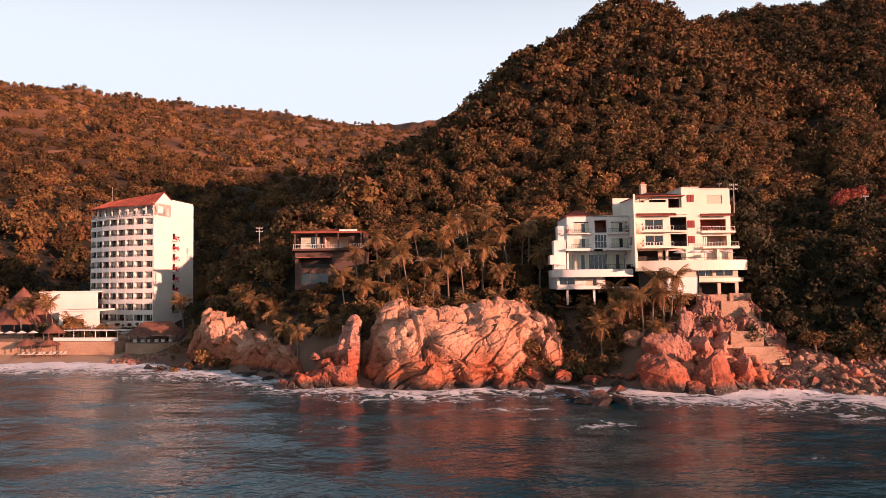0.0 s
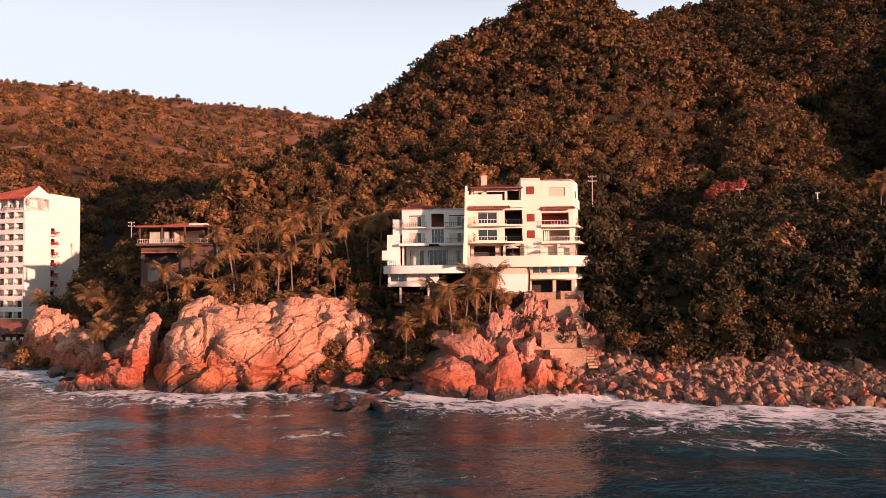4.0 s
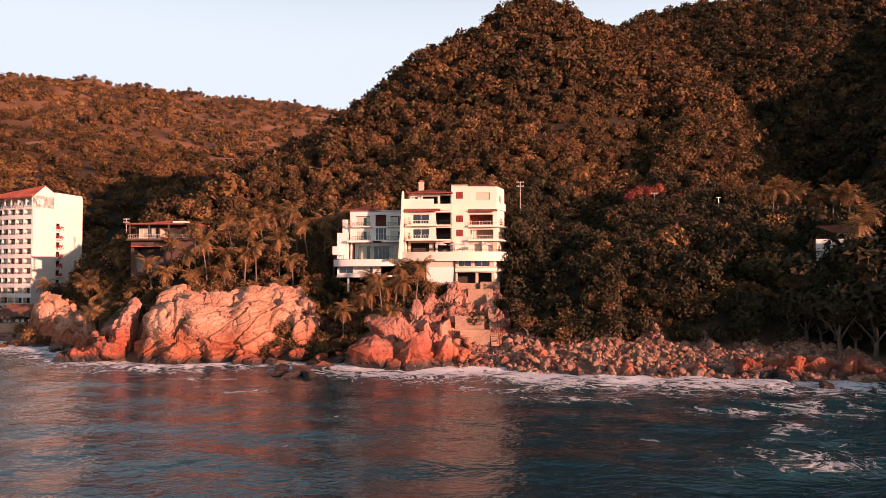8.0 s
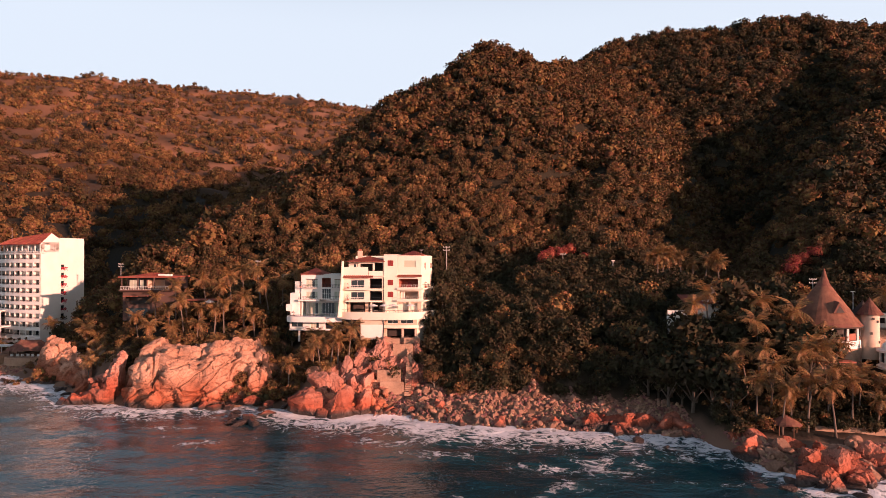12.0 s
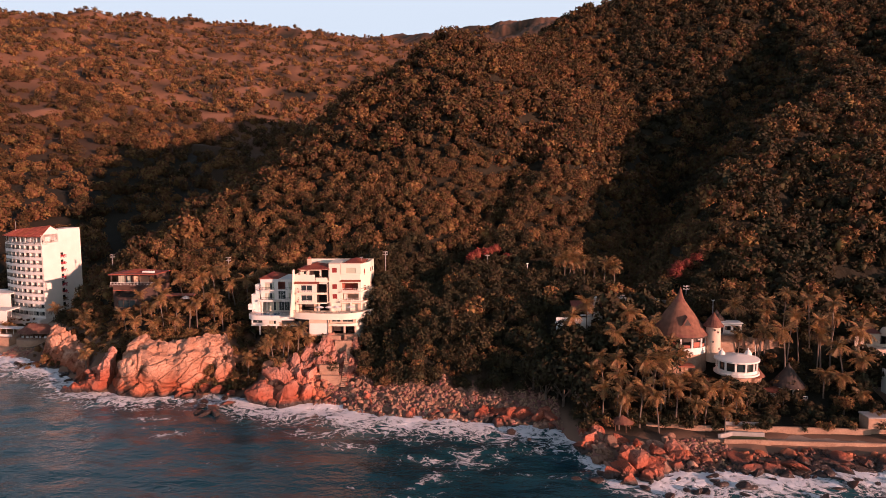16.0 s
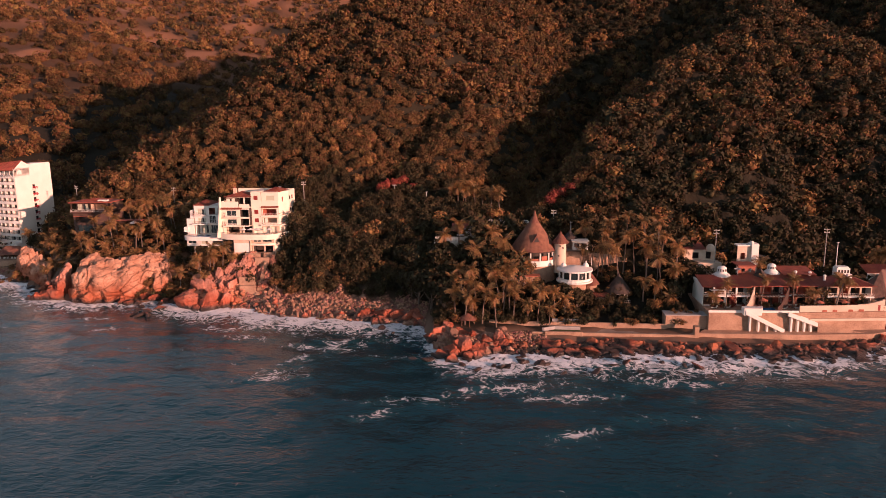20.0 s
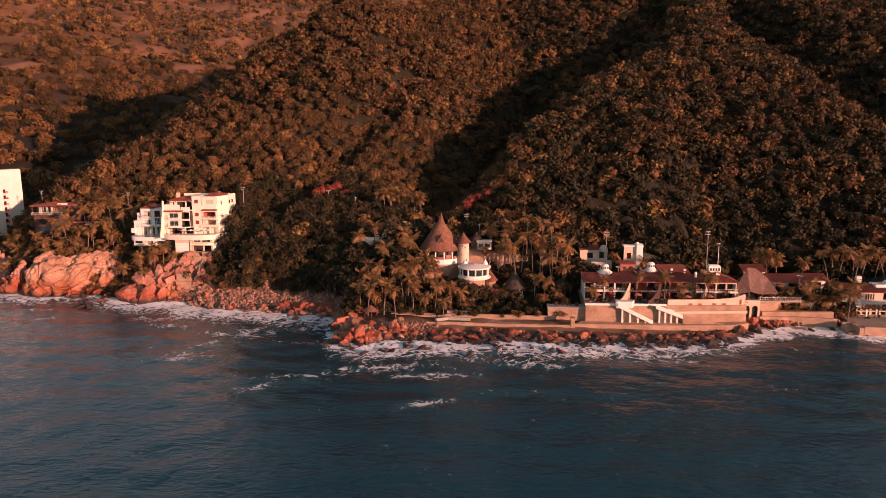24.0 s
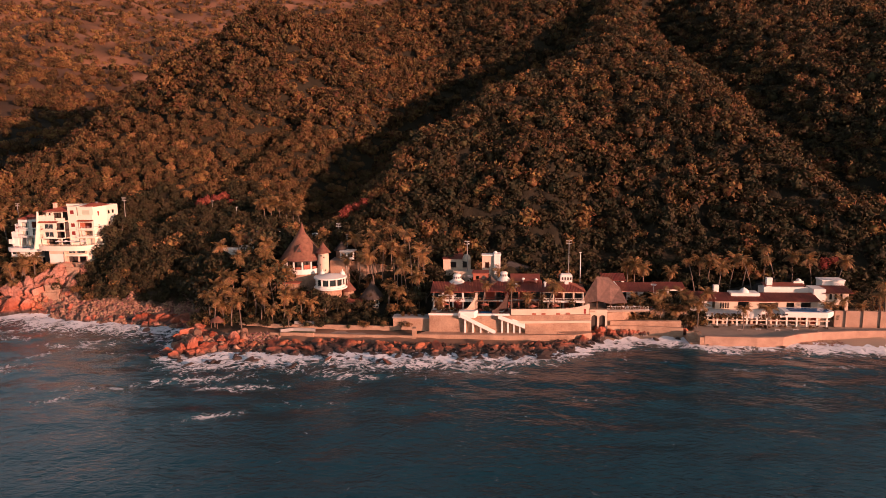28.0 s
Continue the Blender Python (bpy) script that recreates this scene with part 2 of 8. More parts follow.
TRUNK = material("tree_bark", (0.16, 0.12, 0.09), (0.10, 0.075, 0.055), 0.9, 0.5, 6, 0.5, 0.03)
# near-black colour that paints in the shade of rooms and openings
DARKIN = material("painted_shade_interior", (0.07, 0.055, 0.045), (0.045, 0.035, 0.03), 0.8, 0.5, 3, 0.05, 0.01)
CURTAIN = material("pale_curtain", (0.62, 0.58, 0.50), (0.5, 0.46, 0.4), 0.9, 1.5, 8, 0.3, 0.03)
METAL = material("dark_metal", (0.06, 0.06, 0.06), (0.04, 0.04, 0.04), 0.45, 1, 8, 0.05, 0.005, metal=0.8)
PALEMETAL = material("galvanised_metal", (0.5, 0.5, 0.5), (0.4, 0.4, 0.4), 0.45, 1, 8, 0.05, 0.005, metal=0.6)
CANVAS = material("white_canvas", (0.78, 0.76, 0.72), (0.7, 0.68, 0.64), 0.9, 0.8, 8, 0.2, 0.02, translucent=0.2)
ASPHALT = material("asphalt", (0.06, 0.057, 0.055), (0.045, 0.043, 0.042), 0.9, 0.3, 5, 0.3, 0.02)
PAVING = material("terrace_paving", (0.36, 0.27, 0.20), (0.27, 0.2, 0.15), 0.85, 0.4, 4, 0.3, 0.02)
GRASS = material("lawn", (0.06, 0.075, 0.025), (0.085, 0.08, 0.03), 0.95, 0.3, 6, 0.5, 0.05)


def glass_like(name, colour, rough):
    m = bpy.data.materials.new(name)
    m.use_nodes = True
    b = m.node_tree.nodes["Principled BSDF"]
    b.inputs["Base Color"].default_value, b.inputs["Roughness"].default_value = (*colour, 1), rough
    b.inputs["Specular IOR Level"].default_value = 0.6
    return m


GLASS = glass_like("window_glass", (0.02, 0.028, 0.026), 0.04)
CURTAINED = glass_like("curtained_glass", (0.44, 0.45, 0.33), 0.3)
POOL = glass_like("pool_water", (0.03, 0.12, 0.26), 0.05)


def water_material():
    m = bpy.data.materials.new("sea_water")
    m.use_nodes = True
    n, l = m.node_tree.nodes, m.node_tree.links
    b = n["Principled BSDF"]
    geo = n.new("ShaderNodeNewGeometry")
    at = n.new("ShaderNodeAttribute")
    at.attribute_name = "shore"
    # ripples at three sizes
    hs = []
    for s, d, k, st in ((0.11, 3, 0.6, (1, 1.7, 1)), (0.42, 4, 0.66, (1, 1.5, 1)), (1.7, 3, 0.20, (1, 1.3, 1))):
        mp = n.new("ShaderNodeVectorMath")
        mp.operation = "MULTIPLY"
        mp.inputs[1].default_value = st
        l.new(geo.outputs["Position"], mp.inputs[0])
        t = n.new("ShaderNodeTexNoise")
        t.inputs["Scale"].default_value, t.inputs["Detail"].default_value = s, d
        t.inputs["Distortion"].default_value = 0.4
        l.new(mp.outputs[0], t.inputs["Vector"])
        hs.append((t.outputs["Fac"], k))
    acc = None
    for h, k in hs:
        q = n.new("ShaderNodeMath")
        q.operation = "MULTIPLY_ADD"
        l.new(h, q.inputs[0])
        q.inputs[1].default_value = k
        if acc is not None:
            l.new(acc, q.inputs[2])
        else:
            q.inputs[2].default_value = 0
        acc = q.outputs[0]
    bp = n.new("ShaderNodeBump")
    bp.inputs["Strength"].default_value, bp.inputs["Distance"].default_value = 1.0, 0.30
    l.new(acc, bp.inputs["Height"])
    l.new(bp.outputs[0], b.inputs["Normal"])
    # lacy foam, thick at the shore and in drifting streaks
    warp = n.new("ShaderNodeTexNoise")
    warp.inputs["Scale"].default_value, warp.inputs["Detail"].default_value = 0.12, 3
    l.new(geo.outputs["Position"], warp.inputs["Vector"])
    wv = n.new("ShaderNodeVectorMath")
    wv.operation = "MULTIPLY_ADD"
    l.new(warp.outputs["Color"], wv.inputs[0])
    wv.inputs[1].default_value = (9, 9, 0)
    l.new(geo.outputs["Position"], wv.inputs[2])
    fine = n.new("ShaderNodeTexNoise")
    fine.inputs["Scale"].default_value, fine.inputs["Detail"].default_value, fine.inputs["Roughness"].default_value = 0.42, 8, 0.72
    l.new(wv.outputs[0], fine.inputs["Vector"])
    # thin webs where the noise crosses its middle value
    def math_node(op, a, b_):
        q = n.new("ShaderNodeMath")
        q.operation = op
        for i, v in enumerate((a, b_)):
            if isinstance(v, (int, float)):
                q.inputs[i].default_value = v
            else:
                l.new(v, q.inputs[i])
        return q.outputs[0]
    web = n.new("ShaderNodeTexNoise")
    web.inputs["Scale"].default_value, web.inputs["Detail"].default_value, web.inputs["Roughness"].default_value = 0.33, 5, 0.6
    l.new(wv.outputs[0], web.inputs["Vector"])
    line = n.new("ShaderNodeMapRange")
    line.inputs["From Min"].default_value, line.inputs["From Max"].default_value = 0.0, 0.07
    line.inputs["To Min"].default_value, line.inputs["To Max"].default_value = 0.30, 0.0
    l.new(math_node("ABSOLUTE", math_node("SUBTRACT", web.outputs["Fac"], 0.5), 0), line.inputs["Value"])
    grain = math_node("MULTIPLY", math_node("SUBTRACT", fine.outputs["Fac"], 0.5), 1.5)
    total = math_node("ADD", math_node("ADD", line.outputs[0], grain), at.outputs["Fac"])
    foam = n.new("ShaderNodeMapRange")
    foam.interpolation_type = "SMOOTHSTEP"
    foam.inputs["From Min"].default_value, foam.inputs["From Max"].default_value = 0.42, 0.74
    l.new(total, foam.inputs["Value"])
    # foam stands in small heaps
    heap = math_node("MULTIPLY", math_node("MULTIPLY", foam.outputs[0], fine.outputs["Fac"]), 2.2)
    l.new(math_node("ADD", acc, heap), bp.inputs["Height"])
    mix = n.new("ShaderNodeMix")
    mix.data_type = "RGBA"
    mix.inputs["A"].default_value, mix.inputs["B"].default_value = (0.003, 0.034, 0.046, 1), (0.88, 0.88, 0.88, 1)
    # churned water near the shore is paler and greener
    churn = n.new("ShaderNodeMix")
    churn.data_type = "RGBA"
    churn.inputs["A"].default_value, churn.inputs["B"].default_value = (0.003, 0.034, 0.046, 1), (0.02, 0.105, 0.115, 1)
    l.new(math_node("MULTIPLY", at.outputs["Fac"], 1.3), churn.inputs["Factor"])
    l.new(churn.outputs["Result"], mix.inputs["A"])
    l.new(foam.outputs[0], mix.inputs["Factor"])
    l.new(mix.outputs["Result"], b.inputs["Base Color"])
    rg = n.new("ShaderNodeMapRange")
    rg.inputs["To Min"].default_value, rg.inputs["To Max"].default_value = 0.06, 0.8
    l.new(foam.outputs[0], rg.inputs["Value"])
    l.new(rg.outputs[0], b.inputs["Roughness"])
    b.inputs["IOR"].default_value = 1.31
    return m


WATER = water_material()

# ---- mesh tools ----
def thing(name, at, label, category, group="", turn=0.0):
    e = new(name)
    e.matrix_basis = pose(*at, 0, 0, turn)
    e.empty_display_size = 0.3
    return tagged(e, label, category, group)


class Shape:
    """Collects the faces of one mesh."""

    def __init__(self):
        self.v, self.f = [], []

    def face(self, *pts):
        k = len(self.v)
        self.v.extend(tuple(p) for p in pts)
        self.f.append(tuple(range(k, k + len(pts))))
        return self

    def box(self, x0, x1, y0, y1, z0, z1):
        return self.prism([(x0, y0), (x1, y0), (x1, y1), (x0, y1)], z0, z1)

    def prism(self, poly, z0, z1, poly2=None):
        k, n = len(self.v), len(poly)
        self.v += [(x, y, z0) for x, y in poly] + [(x, y, z1) for x, y in (poly2 or poly)]
        self.f += [tuple(range(k + n - 1, k - 1, -1)), tuple(range(k + n, k + 2 * n))]
        self.f += [(k + i, k + (i + 1) % n, k + n + (i + 1) % n, k + n + i) for i in range(n)]
        return self

    def lathe(self, x, y, profile, n=16, a0=0.0, a1=2 * math.pi):
        """Rings of (radius, z), turned about the upright through x, y."""
        k, full = len(self.v), abs(a1 - a0 - 2 * math.pi) < 1e-6
        m = n if full else n + 1
        for r, z in profile:
            self.v += [(x + r * math.cos(a0 + (a1 - a0) * i / n), y + r * math.sin(a0 + (a1 - a0) * i / n), z) for i in range(m)]
        for j in range(len(profile) - 1):
            for i in range(n):
                a, b = k + j * m + i, k + j * m + (i + 1) % m
                self.f.append((a, b, b + m, a + m))
        return self

    def tube(self, pts, radii, n=6):
        k = len(self.v)
        pts = [Vector(p) for p in pts]
        for i, p in enumerate(pts):
            d = (pts[min(i + 1, len(pts) - 1)] - pts[max(i - 1, 0)]).normalized()
            s = d.cross(Vector((0.3, 0.9, 0.1))).normalized()
            q = d.cross(s)
            r = radii[i] if isinstance(radii, (list, tuple)) else radii
            self.v += [tuple(p + r * (math.cos(2 * math.pi * j / n) * s + math.sin(2 * math.pi * j / n) * q)) for j in range(n)]
        for i in range(len(pts) - 1):
            self.f += [(k + i * n + j, k + i * n + (j + 1) % n, k + (i + 1) * n + (j + 1) % n, k + (i + 1) * n + j) for j in range(n)]
        self.f += [tuple(range(k + n - 1, k - 1, -1)), tuple(range(k + (len(pts) - 1) * n, k + len(pts) * n))]
        return self

    def mesh(self, name, mat, smooth=False):
        me = bpy.data.meshes.new(name)
        me.from_pydata(self.v, [], self.f)
        me.materials.append(mat)
        if smooth:
            me.polygons.foreach_set("use_smooth", [True] * len(me.polygons))
        me.update()
        return me


ORIGIN = {}


def part(name, shape, mat, parent, label="", smooth=False):
    """One mesh under a thing or a part, its points given from the thing's base; a ready mesh may be given in place of a shape."""
    me = shape.mesh(name, mat, smooth) if isinstance(shape, Shape) else shape
    ob = new(name, me)
    ob.parent = parent
    return tagged(ob, label)


def plot(name, at, label, category, group=""):
    """A building's base: its parts are then given by world places through on()."""
    e = thing(name, at, label, category, group)
    ORIGIN[e.name] = Vector(at)
    return e


def on(parent, name, shape, mat, label="", smooth=False):
    """One mesh, given in world places, under a plot or one of its parts."""
    o = ORIGIN[parent.name]
    shape.v = [(x - o.x, y - o.y, z - o.z) for x, y, z in shape.v]
    ob = part(name, shape, mat, parent, label, smooth)
    ORIGIN[ob.name] = o
    return ob


def structure(name, shape, mat, label):
    return tagged(new(name, shape.mesh(name, mat)), label, name.split("_")[-1], kind="structure")


def pierced(x0, x1, y0, y1, z0, z1, holes, along="x"):
    """A wall with openings cut through it; holes are (from, to, z0, z1) along it."""
    sh = Shape()
    us = sorted({x0, x1, *[min(max(h[i], x0), x1) for h in holes for i in (0, 1)]})
    zs = sorted({z0, z1, *[min(max(h[i], z0), z1) for h in holes for i in (2, 3)]})
    for c, d in zip(zs, zs[1:]):
        run = None
        for a, b in zip(us, us[1:]):
            m, q = (a + b) / 2, (c + d) / 2
            if any(h[0] < m < h[1] and h[2] < q < h[3] for h in holes):
                if run:
                    sh.box(*run, y0, y1, c, d)
                run = None
            else:
                run = (run[0], b) if run else (a, b)
        if run:
            sh.box(*run, y0, y1, c, d)
    if along == "y":
        sh.v = [(y, x, z) for x, y, z in sh.v]
        sh.f = [f[::-1] for f in sh.f]
    return sh


def window(parent, x0, x1, y, z0, z1, panes=2, frame_mat=None, curtain=False, rows=1):
    """Frame with mullions, and panes set back in it; facing the sea (-y)."""
    f = Shape()
    t = 0.07
    f.box(x0, x1, y, y + 0.1, z0, z0 + t).box(x0, x1, y, y + 0.1, z1 - t, z1)
    for i in range(panes + 1):
        c = x0 + (x1 - x0 - t) * i / panes
        f.box(c, c + t, y, y + 0.1, z0 + t, z1 - t)
    for j in range(1, rows):
        c = z0 + (z1 - z0) * j / rows
        f.box(x0 + t, x1 - t, y + 0.02, y + 0.09, c - 0.03, c + 0.03)
    w = on(parent, "window", f, frame_mat or WHITE)
    for i in range(panes):
        a = x0 + (x1 - x0 - t) * i / panes + t
        b = x0 + (x1 - x0 - t) * (i + 1) / panes
        on(w, "pane", box(a, b, y + 0.04, y + 0.06, z0 + t, z1 - t), CURTAINED if curtain and i % 4 != 2 else GLASS)
    return w


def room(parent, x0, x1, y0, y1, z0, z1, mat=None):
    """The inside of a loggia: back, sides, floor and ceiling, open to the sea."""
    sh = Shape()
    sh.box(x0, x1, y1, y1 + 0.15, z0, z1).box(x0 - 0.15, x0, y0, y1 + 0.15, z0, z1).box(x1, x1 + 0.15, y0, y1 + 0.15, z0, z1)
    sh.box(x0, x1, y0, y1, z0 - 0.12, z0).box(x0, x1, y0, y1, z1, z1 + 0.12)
    # with no material given, the room's shade is painted near-black
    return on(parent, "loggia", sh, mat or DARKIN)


def railing(parent, x0, x1, y, z, high=0.95, gap=0.55, mat=None):
    sh = Shape().box(x0, x1, y, y + 0.06, z + high - 0.06, z + high).box(x0, x1, y + 0.01, y + 0.05, z + 0.08, z + 0.13)
    n = max(2, int((x1 - x0) / gap))
    for i in range(n + 1):
        c = x0 + (x1 - x0 - 0.05) * i / n
        sh.box(c, c + 0.05, y + 0.005, y + 0.055, z, z + high - 0.06)
    return on(parent, "railing", sh, mat or WHITE)


def hip_roof(parent, x0, x1, y0, y1, z, rise, mat=None, ridge="x", over=0.4, name="roof"):
    """A tiled hip roof with eaves; rows of half-round tiles run down its two long sides."""
    x0, x1, y0, y1 = x0 - over, x1 + over, y0 - over, y1 + over
    sh = Shape().box(x0, x1, y0, y1, z - 0.14, z)
    ym, xm = (y0 + y1) / 2, (x0 + x1) / 2
    if ridge == "x":
        k = min((y1 - y0) / 2, (x1 - x0) / 2 - 0.05)
        a, b = (x0 + k, ym, z + rise), (x1 - k, ym, z + rise)
    else:
        k = min((x1 - x0) / 2, (y1 - y0) / 2 - 0.05)
        a, b = (xm, y0 + k, z + rise), (xm, y1 - k, z + rise)
    c = [(x0, y0, z), (x1, y0, z), (x1, y1, z), (x0, y1, z)]
    if ridge == "x":
        sh.face(c[0], c[1], b, a).face(c[1], c[2], b).face(c[2], c[3], a, b).face(c[3], c[0], a)
    else:
        sh.face(c[0], c[1], a).face(c[1], c[2], b, a).face(c[2], c[3], b).face(c[3], c[0], a, b)
    r = on(parent, name, sh, mat or TILE)
    if ridge == "x":
        tiles = Shape()
        n = int((x1 - x0) / 0.45)
        for i in range(n):
            u = x0 + (i + 0.5) * (x1 - x0) / n
            top = min(1.0, (u - x0) / k, (x1 - u) / k)
            for y_e in (y0, y1):
                ye = y_e + (ym - y_e) * top
                tiles.tube([(u, y_e, z + 0.02), (u, ye, z + rise * top + 0.02)], 0.09, 5)
        on(r, "tiling", tiles, mat or TILE)
    return r


def shed_roof(parent, x0, x1, y0, z0, y1, z1, mat=None, name="roof", thick=0.16):
    """One slope from the eave (y0, z0) up to (y1, z1), with tile rows."""
    sh = Shape()
    sh.face((x0, y0, z0), (x1, y0, z0), (x1, y1, z1), (x0, y1, z1)).face((x0, y0, z0 - thick), (x0, y1, z1 - thick), (x1, y1, z1 - thick), (x1, y0, z0 - thick))
    sh.face((x0, y0, z0 - thick), (x1, y0, z0 - thick), (x1, y0, z0), (x0, y0, z0)).face((x0, y1, z1 - thick), (x0, y1, z1), (x1, y1, z1), (x1, y1, z1 - thick))
    sh.face((x0, y0, z0 - thick), (x0, y0, z0), (x0, y1, z1), (x0, y1, z1 - thick)).face((x1, y0, z0 - thick), (x1, y1, z1 - thick), (x1, y1, z1), (x1, y0, z0))
    r = on(parent, name, sh, mat or TILE)
    tiles = Shape()
    n = max(2, int((x1 - x0) / 0.5))
    for i in range(n):
        u = x0 + (i + 0.5) * (x1 - x0) / n
        tiles.tube([(u, y0 - 0.05, z0), (u, y1, z1 + 0.02)], 0.1, 5)
    on(r, "tiling", tiles, mat or TILE)
    return r


def thatch_cone(parent, x, y, r, z, top, mat=None, n=28, name="thatched_roof", flare=0.0):
    """A thatched cone, laid in courses with ragged lower edges."""
    k = 9
    sh = Shape()
    for j in range(k):
        t0, t1 = j / k, (j + 1) / k
        r0, r1 = r * (1 - t0) ** (1 + flare), r * (1 - t1) ** (1 + flare) + 0.04
        z0, z1 = z + (top - z) * t0, z + (top - z) * t1
        for i in range(n):
            a, b = 2 * math.pi * i / n, 2 * math.pi * (i + 1) / n
            dz = 0.12 * RT.uniform(-1, 1)
            p = [(x + q * math.cos(w), y + q * math.sin(w), h) for q, w, h in ((r0 * 1.03 + 0.06, a, z0 - 0.16 + dz), (r0 * 1.03 + 0.06, b, z0 - 0.16 + dz), (r1, b, z1), (r1, a, z1))]
            sh.face(*p)
    sh.lathe(x, y, [(r * 1.02, z - 0.14), (0.1, z + (top - z) * 0.9)], n)
    return on(parent, name, sh, mat or THATCH)


RT = random.Random(5)


def box(x0, x1, y0, y1, z0, z1):
    return Shape().box(x0, x1, y0, y1, z0, z1)


def curve(pts, n=5):
    """A smooth line through the points."""
    out = []
    q = [pts[0]] + pts + [pts[-1]]
    for i in range(len(pts) - 1):
        p0, p1, p2, p3 = q[i:i + 4]
        for k in range(n):
            t = k / n
            out.append(tuple(0.5 * (2 * p1[j] + (p2[j] - p0[j]) * t + (2 * p0[j] - 5 * p1[j] + 4 * p2[j] - p3[j]) * t * t + (3 * p1[j] - p0[j] - 3 * p2[j] + p3[j]) * t ** 3) for j in (0, 1)))
    return out + [pts[-1]]


def band(line, a, b, z0, z1):
    """An upright strip along a line, from a to b to the left of it."""
    left, right = [], []
    for i, (x, y) in enumerate(line):
        (xa, ya), (xb, yb) = line[max(i - 1, 0)], line[min(i + 1, len(line) - 1)]
        k = math.hypot(xb - xa, yb - ya)
        nx, ny = -(yb - ya) / k, (xb - xa) / k
        right.append((x + nx * a, y + ny * a))
        left.append((x + nx * b, y + ny * b))
    return Shape().prism(right + left[::-1], z0, z1)


def grid_mesh(name, xs, ys, Z, mat, attr=None):
    nx, ny = len(xs), len(ys)
    X, Y = np.meshgrid(xs, ys)
    co = np.stack([X, Y, Z], -1).reshape(-1, 3)
    i = (np.arange(ny - 1)[:, None] * nx + np.arange(nx - 1)[None, :]).ravel()
    f = np.stack([i, i + 1, i + nx + 1, i + nx], -1)
    me = quads(name, co, f, mat, True)
    for key, val in (attr or {}).items():
        me.attributes.new(key, "FLOAT", "POINT").data.foreach_set("value", val.ravel().astype(np.float32))
    return me


def quads(name, co, f, mat, smooth=False):
    me = bpy.data.meshes.new(name)
    me.vertices.add(len(co))
    me.vertices.foreach_set("co", co.astype(np.float32).ravel())
    me.loops.add(f.size)
    me.loops.foreach_set("vertex_index", f.astype(np.int32).ravel())
    me.polygons.add(len(f))
    me.polygons.foreach_set("loop_start", np.arange(0, f.size, f.shape[1], dtype=np.int32))
    me.polygons.foreach_set("use_smooth", np.full(len(f), smooth))
    for mm in (mat if isinstance(mat, list) else [mat]):
        me.materials.append(mm)
    me.update(calc_edges=True)
    me.validate()
    return me

# ---- the land: ridges, shore and sea floor in one sheet ----
rng = np.random.default_rng(4)
COAST_X = [-700, -400, -101, -74, -60, -53, -43, -32, -26, -15, -6, 8, 17, 27, 34, 43, 54, 61, 71, 87, 99, 109, 115, 118, 121, 130, 136, 144, 154, 169, 181, 194, 209, 223, 236, 244, 256, 272, 276, 298, 308, 324, 400, 800]
COAST_Y = [230, 190, 154, 155.5, 150, 144, 138, 127, 117, 115, 113, 114, 116, 112, 107, 106, 108, 103, 99, 97, 94, 92, 88, 76, 68, 64, 66, 68, 67, 70, 67, 67, 67, 69, 73, 81, 86, 86, 81, 83, 81, 78, 70, 60]
PROFILE_X = [-400, -80, -68, -60, -45, -27, -17, 15, 22, 27, 33, 46, 54, 65, 100, 110, 118, 126, 150, 190, 200, 240, 250, 275, 300, 400]
PROFILE = [(0.6, 1.3, 2.5, 5.5), (0.6, 1.5, 3, 6), (0.8, 2, 3.5, 7), (1.5, 4.5, 9, 15), (3, 6.5, 12, 18), (1.5, 5, 10, 17), (2.2, 6.5, 12, 19), (4.8, 9.8, 13.2, 20),
           (1.5, 5, 10, 16), (1.5, 5, 10.5, 14), (2.5, 6.5, 11, 14.5), (2.5, 6.5, 11, 14.5), (2, 6, 10, 16), (1.8, 3.6, 7.5, 18), (1.6, 3.4, 7.5, 17), (1.5, 4, 8, 15),
           (1.2, 2.2, 3.4, 7), (1.0, 2.2, 3.2, 8.5), (0.8, 2.0, 3.2, 10.5), (0.8, 2.0, 3.4, 9), (0.7, 1.6, 4, 8), (0.6, 1.2, 4, 8), (0.5, 1, 3, 6), (0.5, 1, 1.8, 3.5), (0.4, 1.0, 1.8, 4), (0.6, 1.5, 3, 6)]
PROFILE_S = [0, 6, 14, 24, 40, 90]
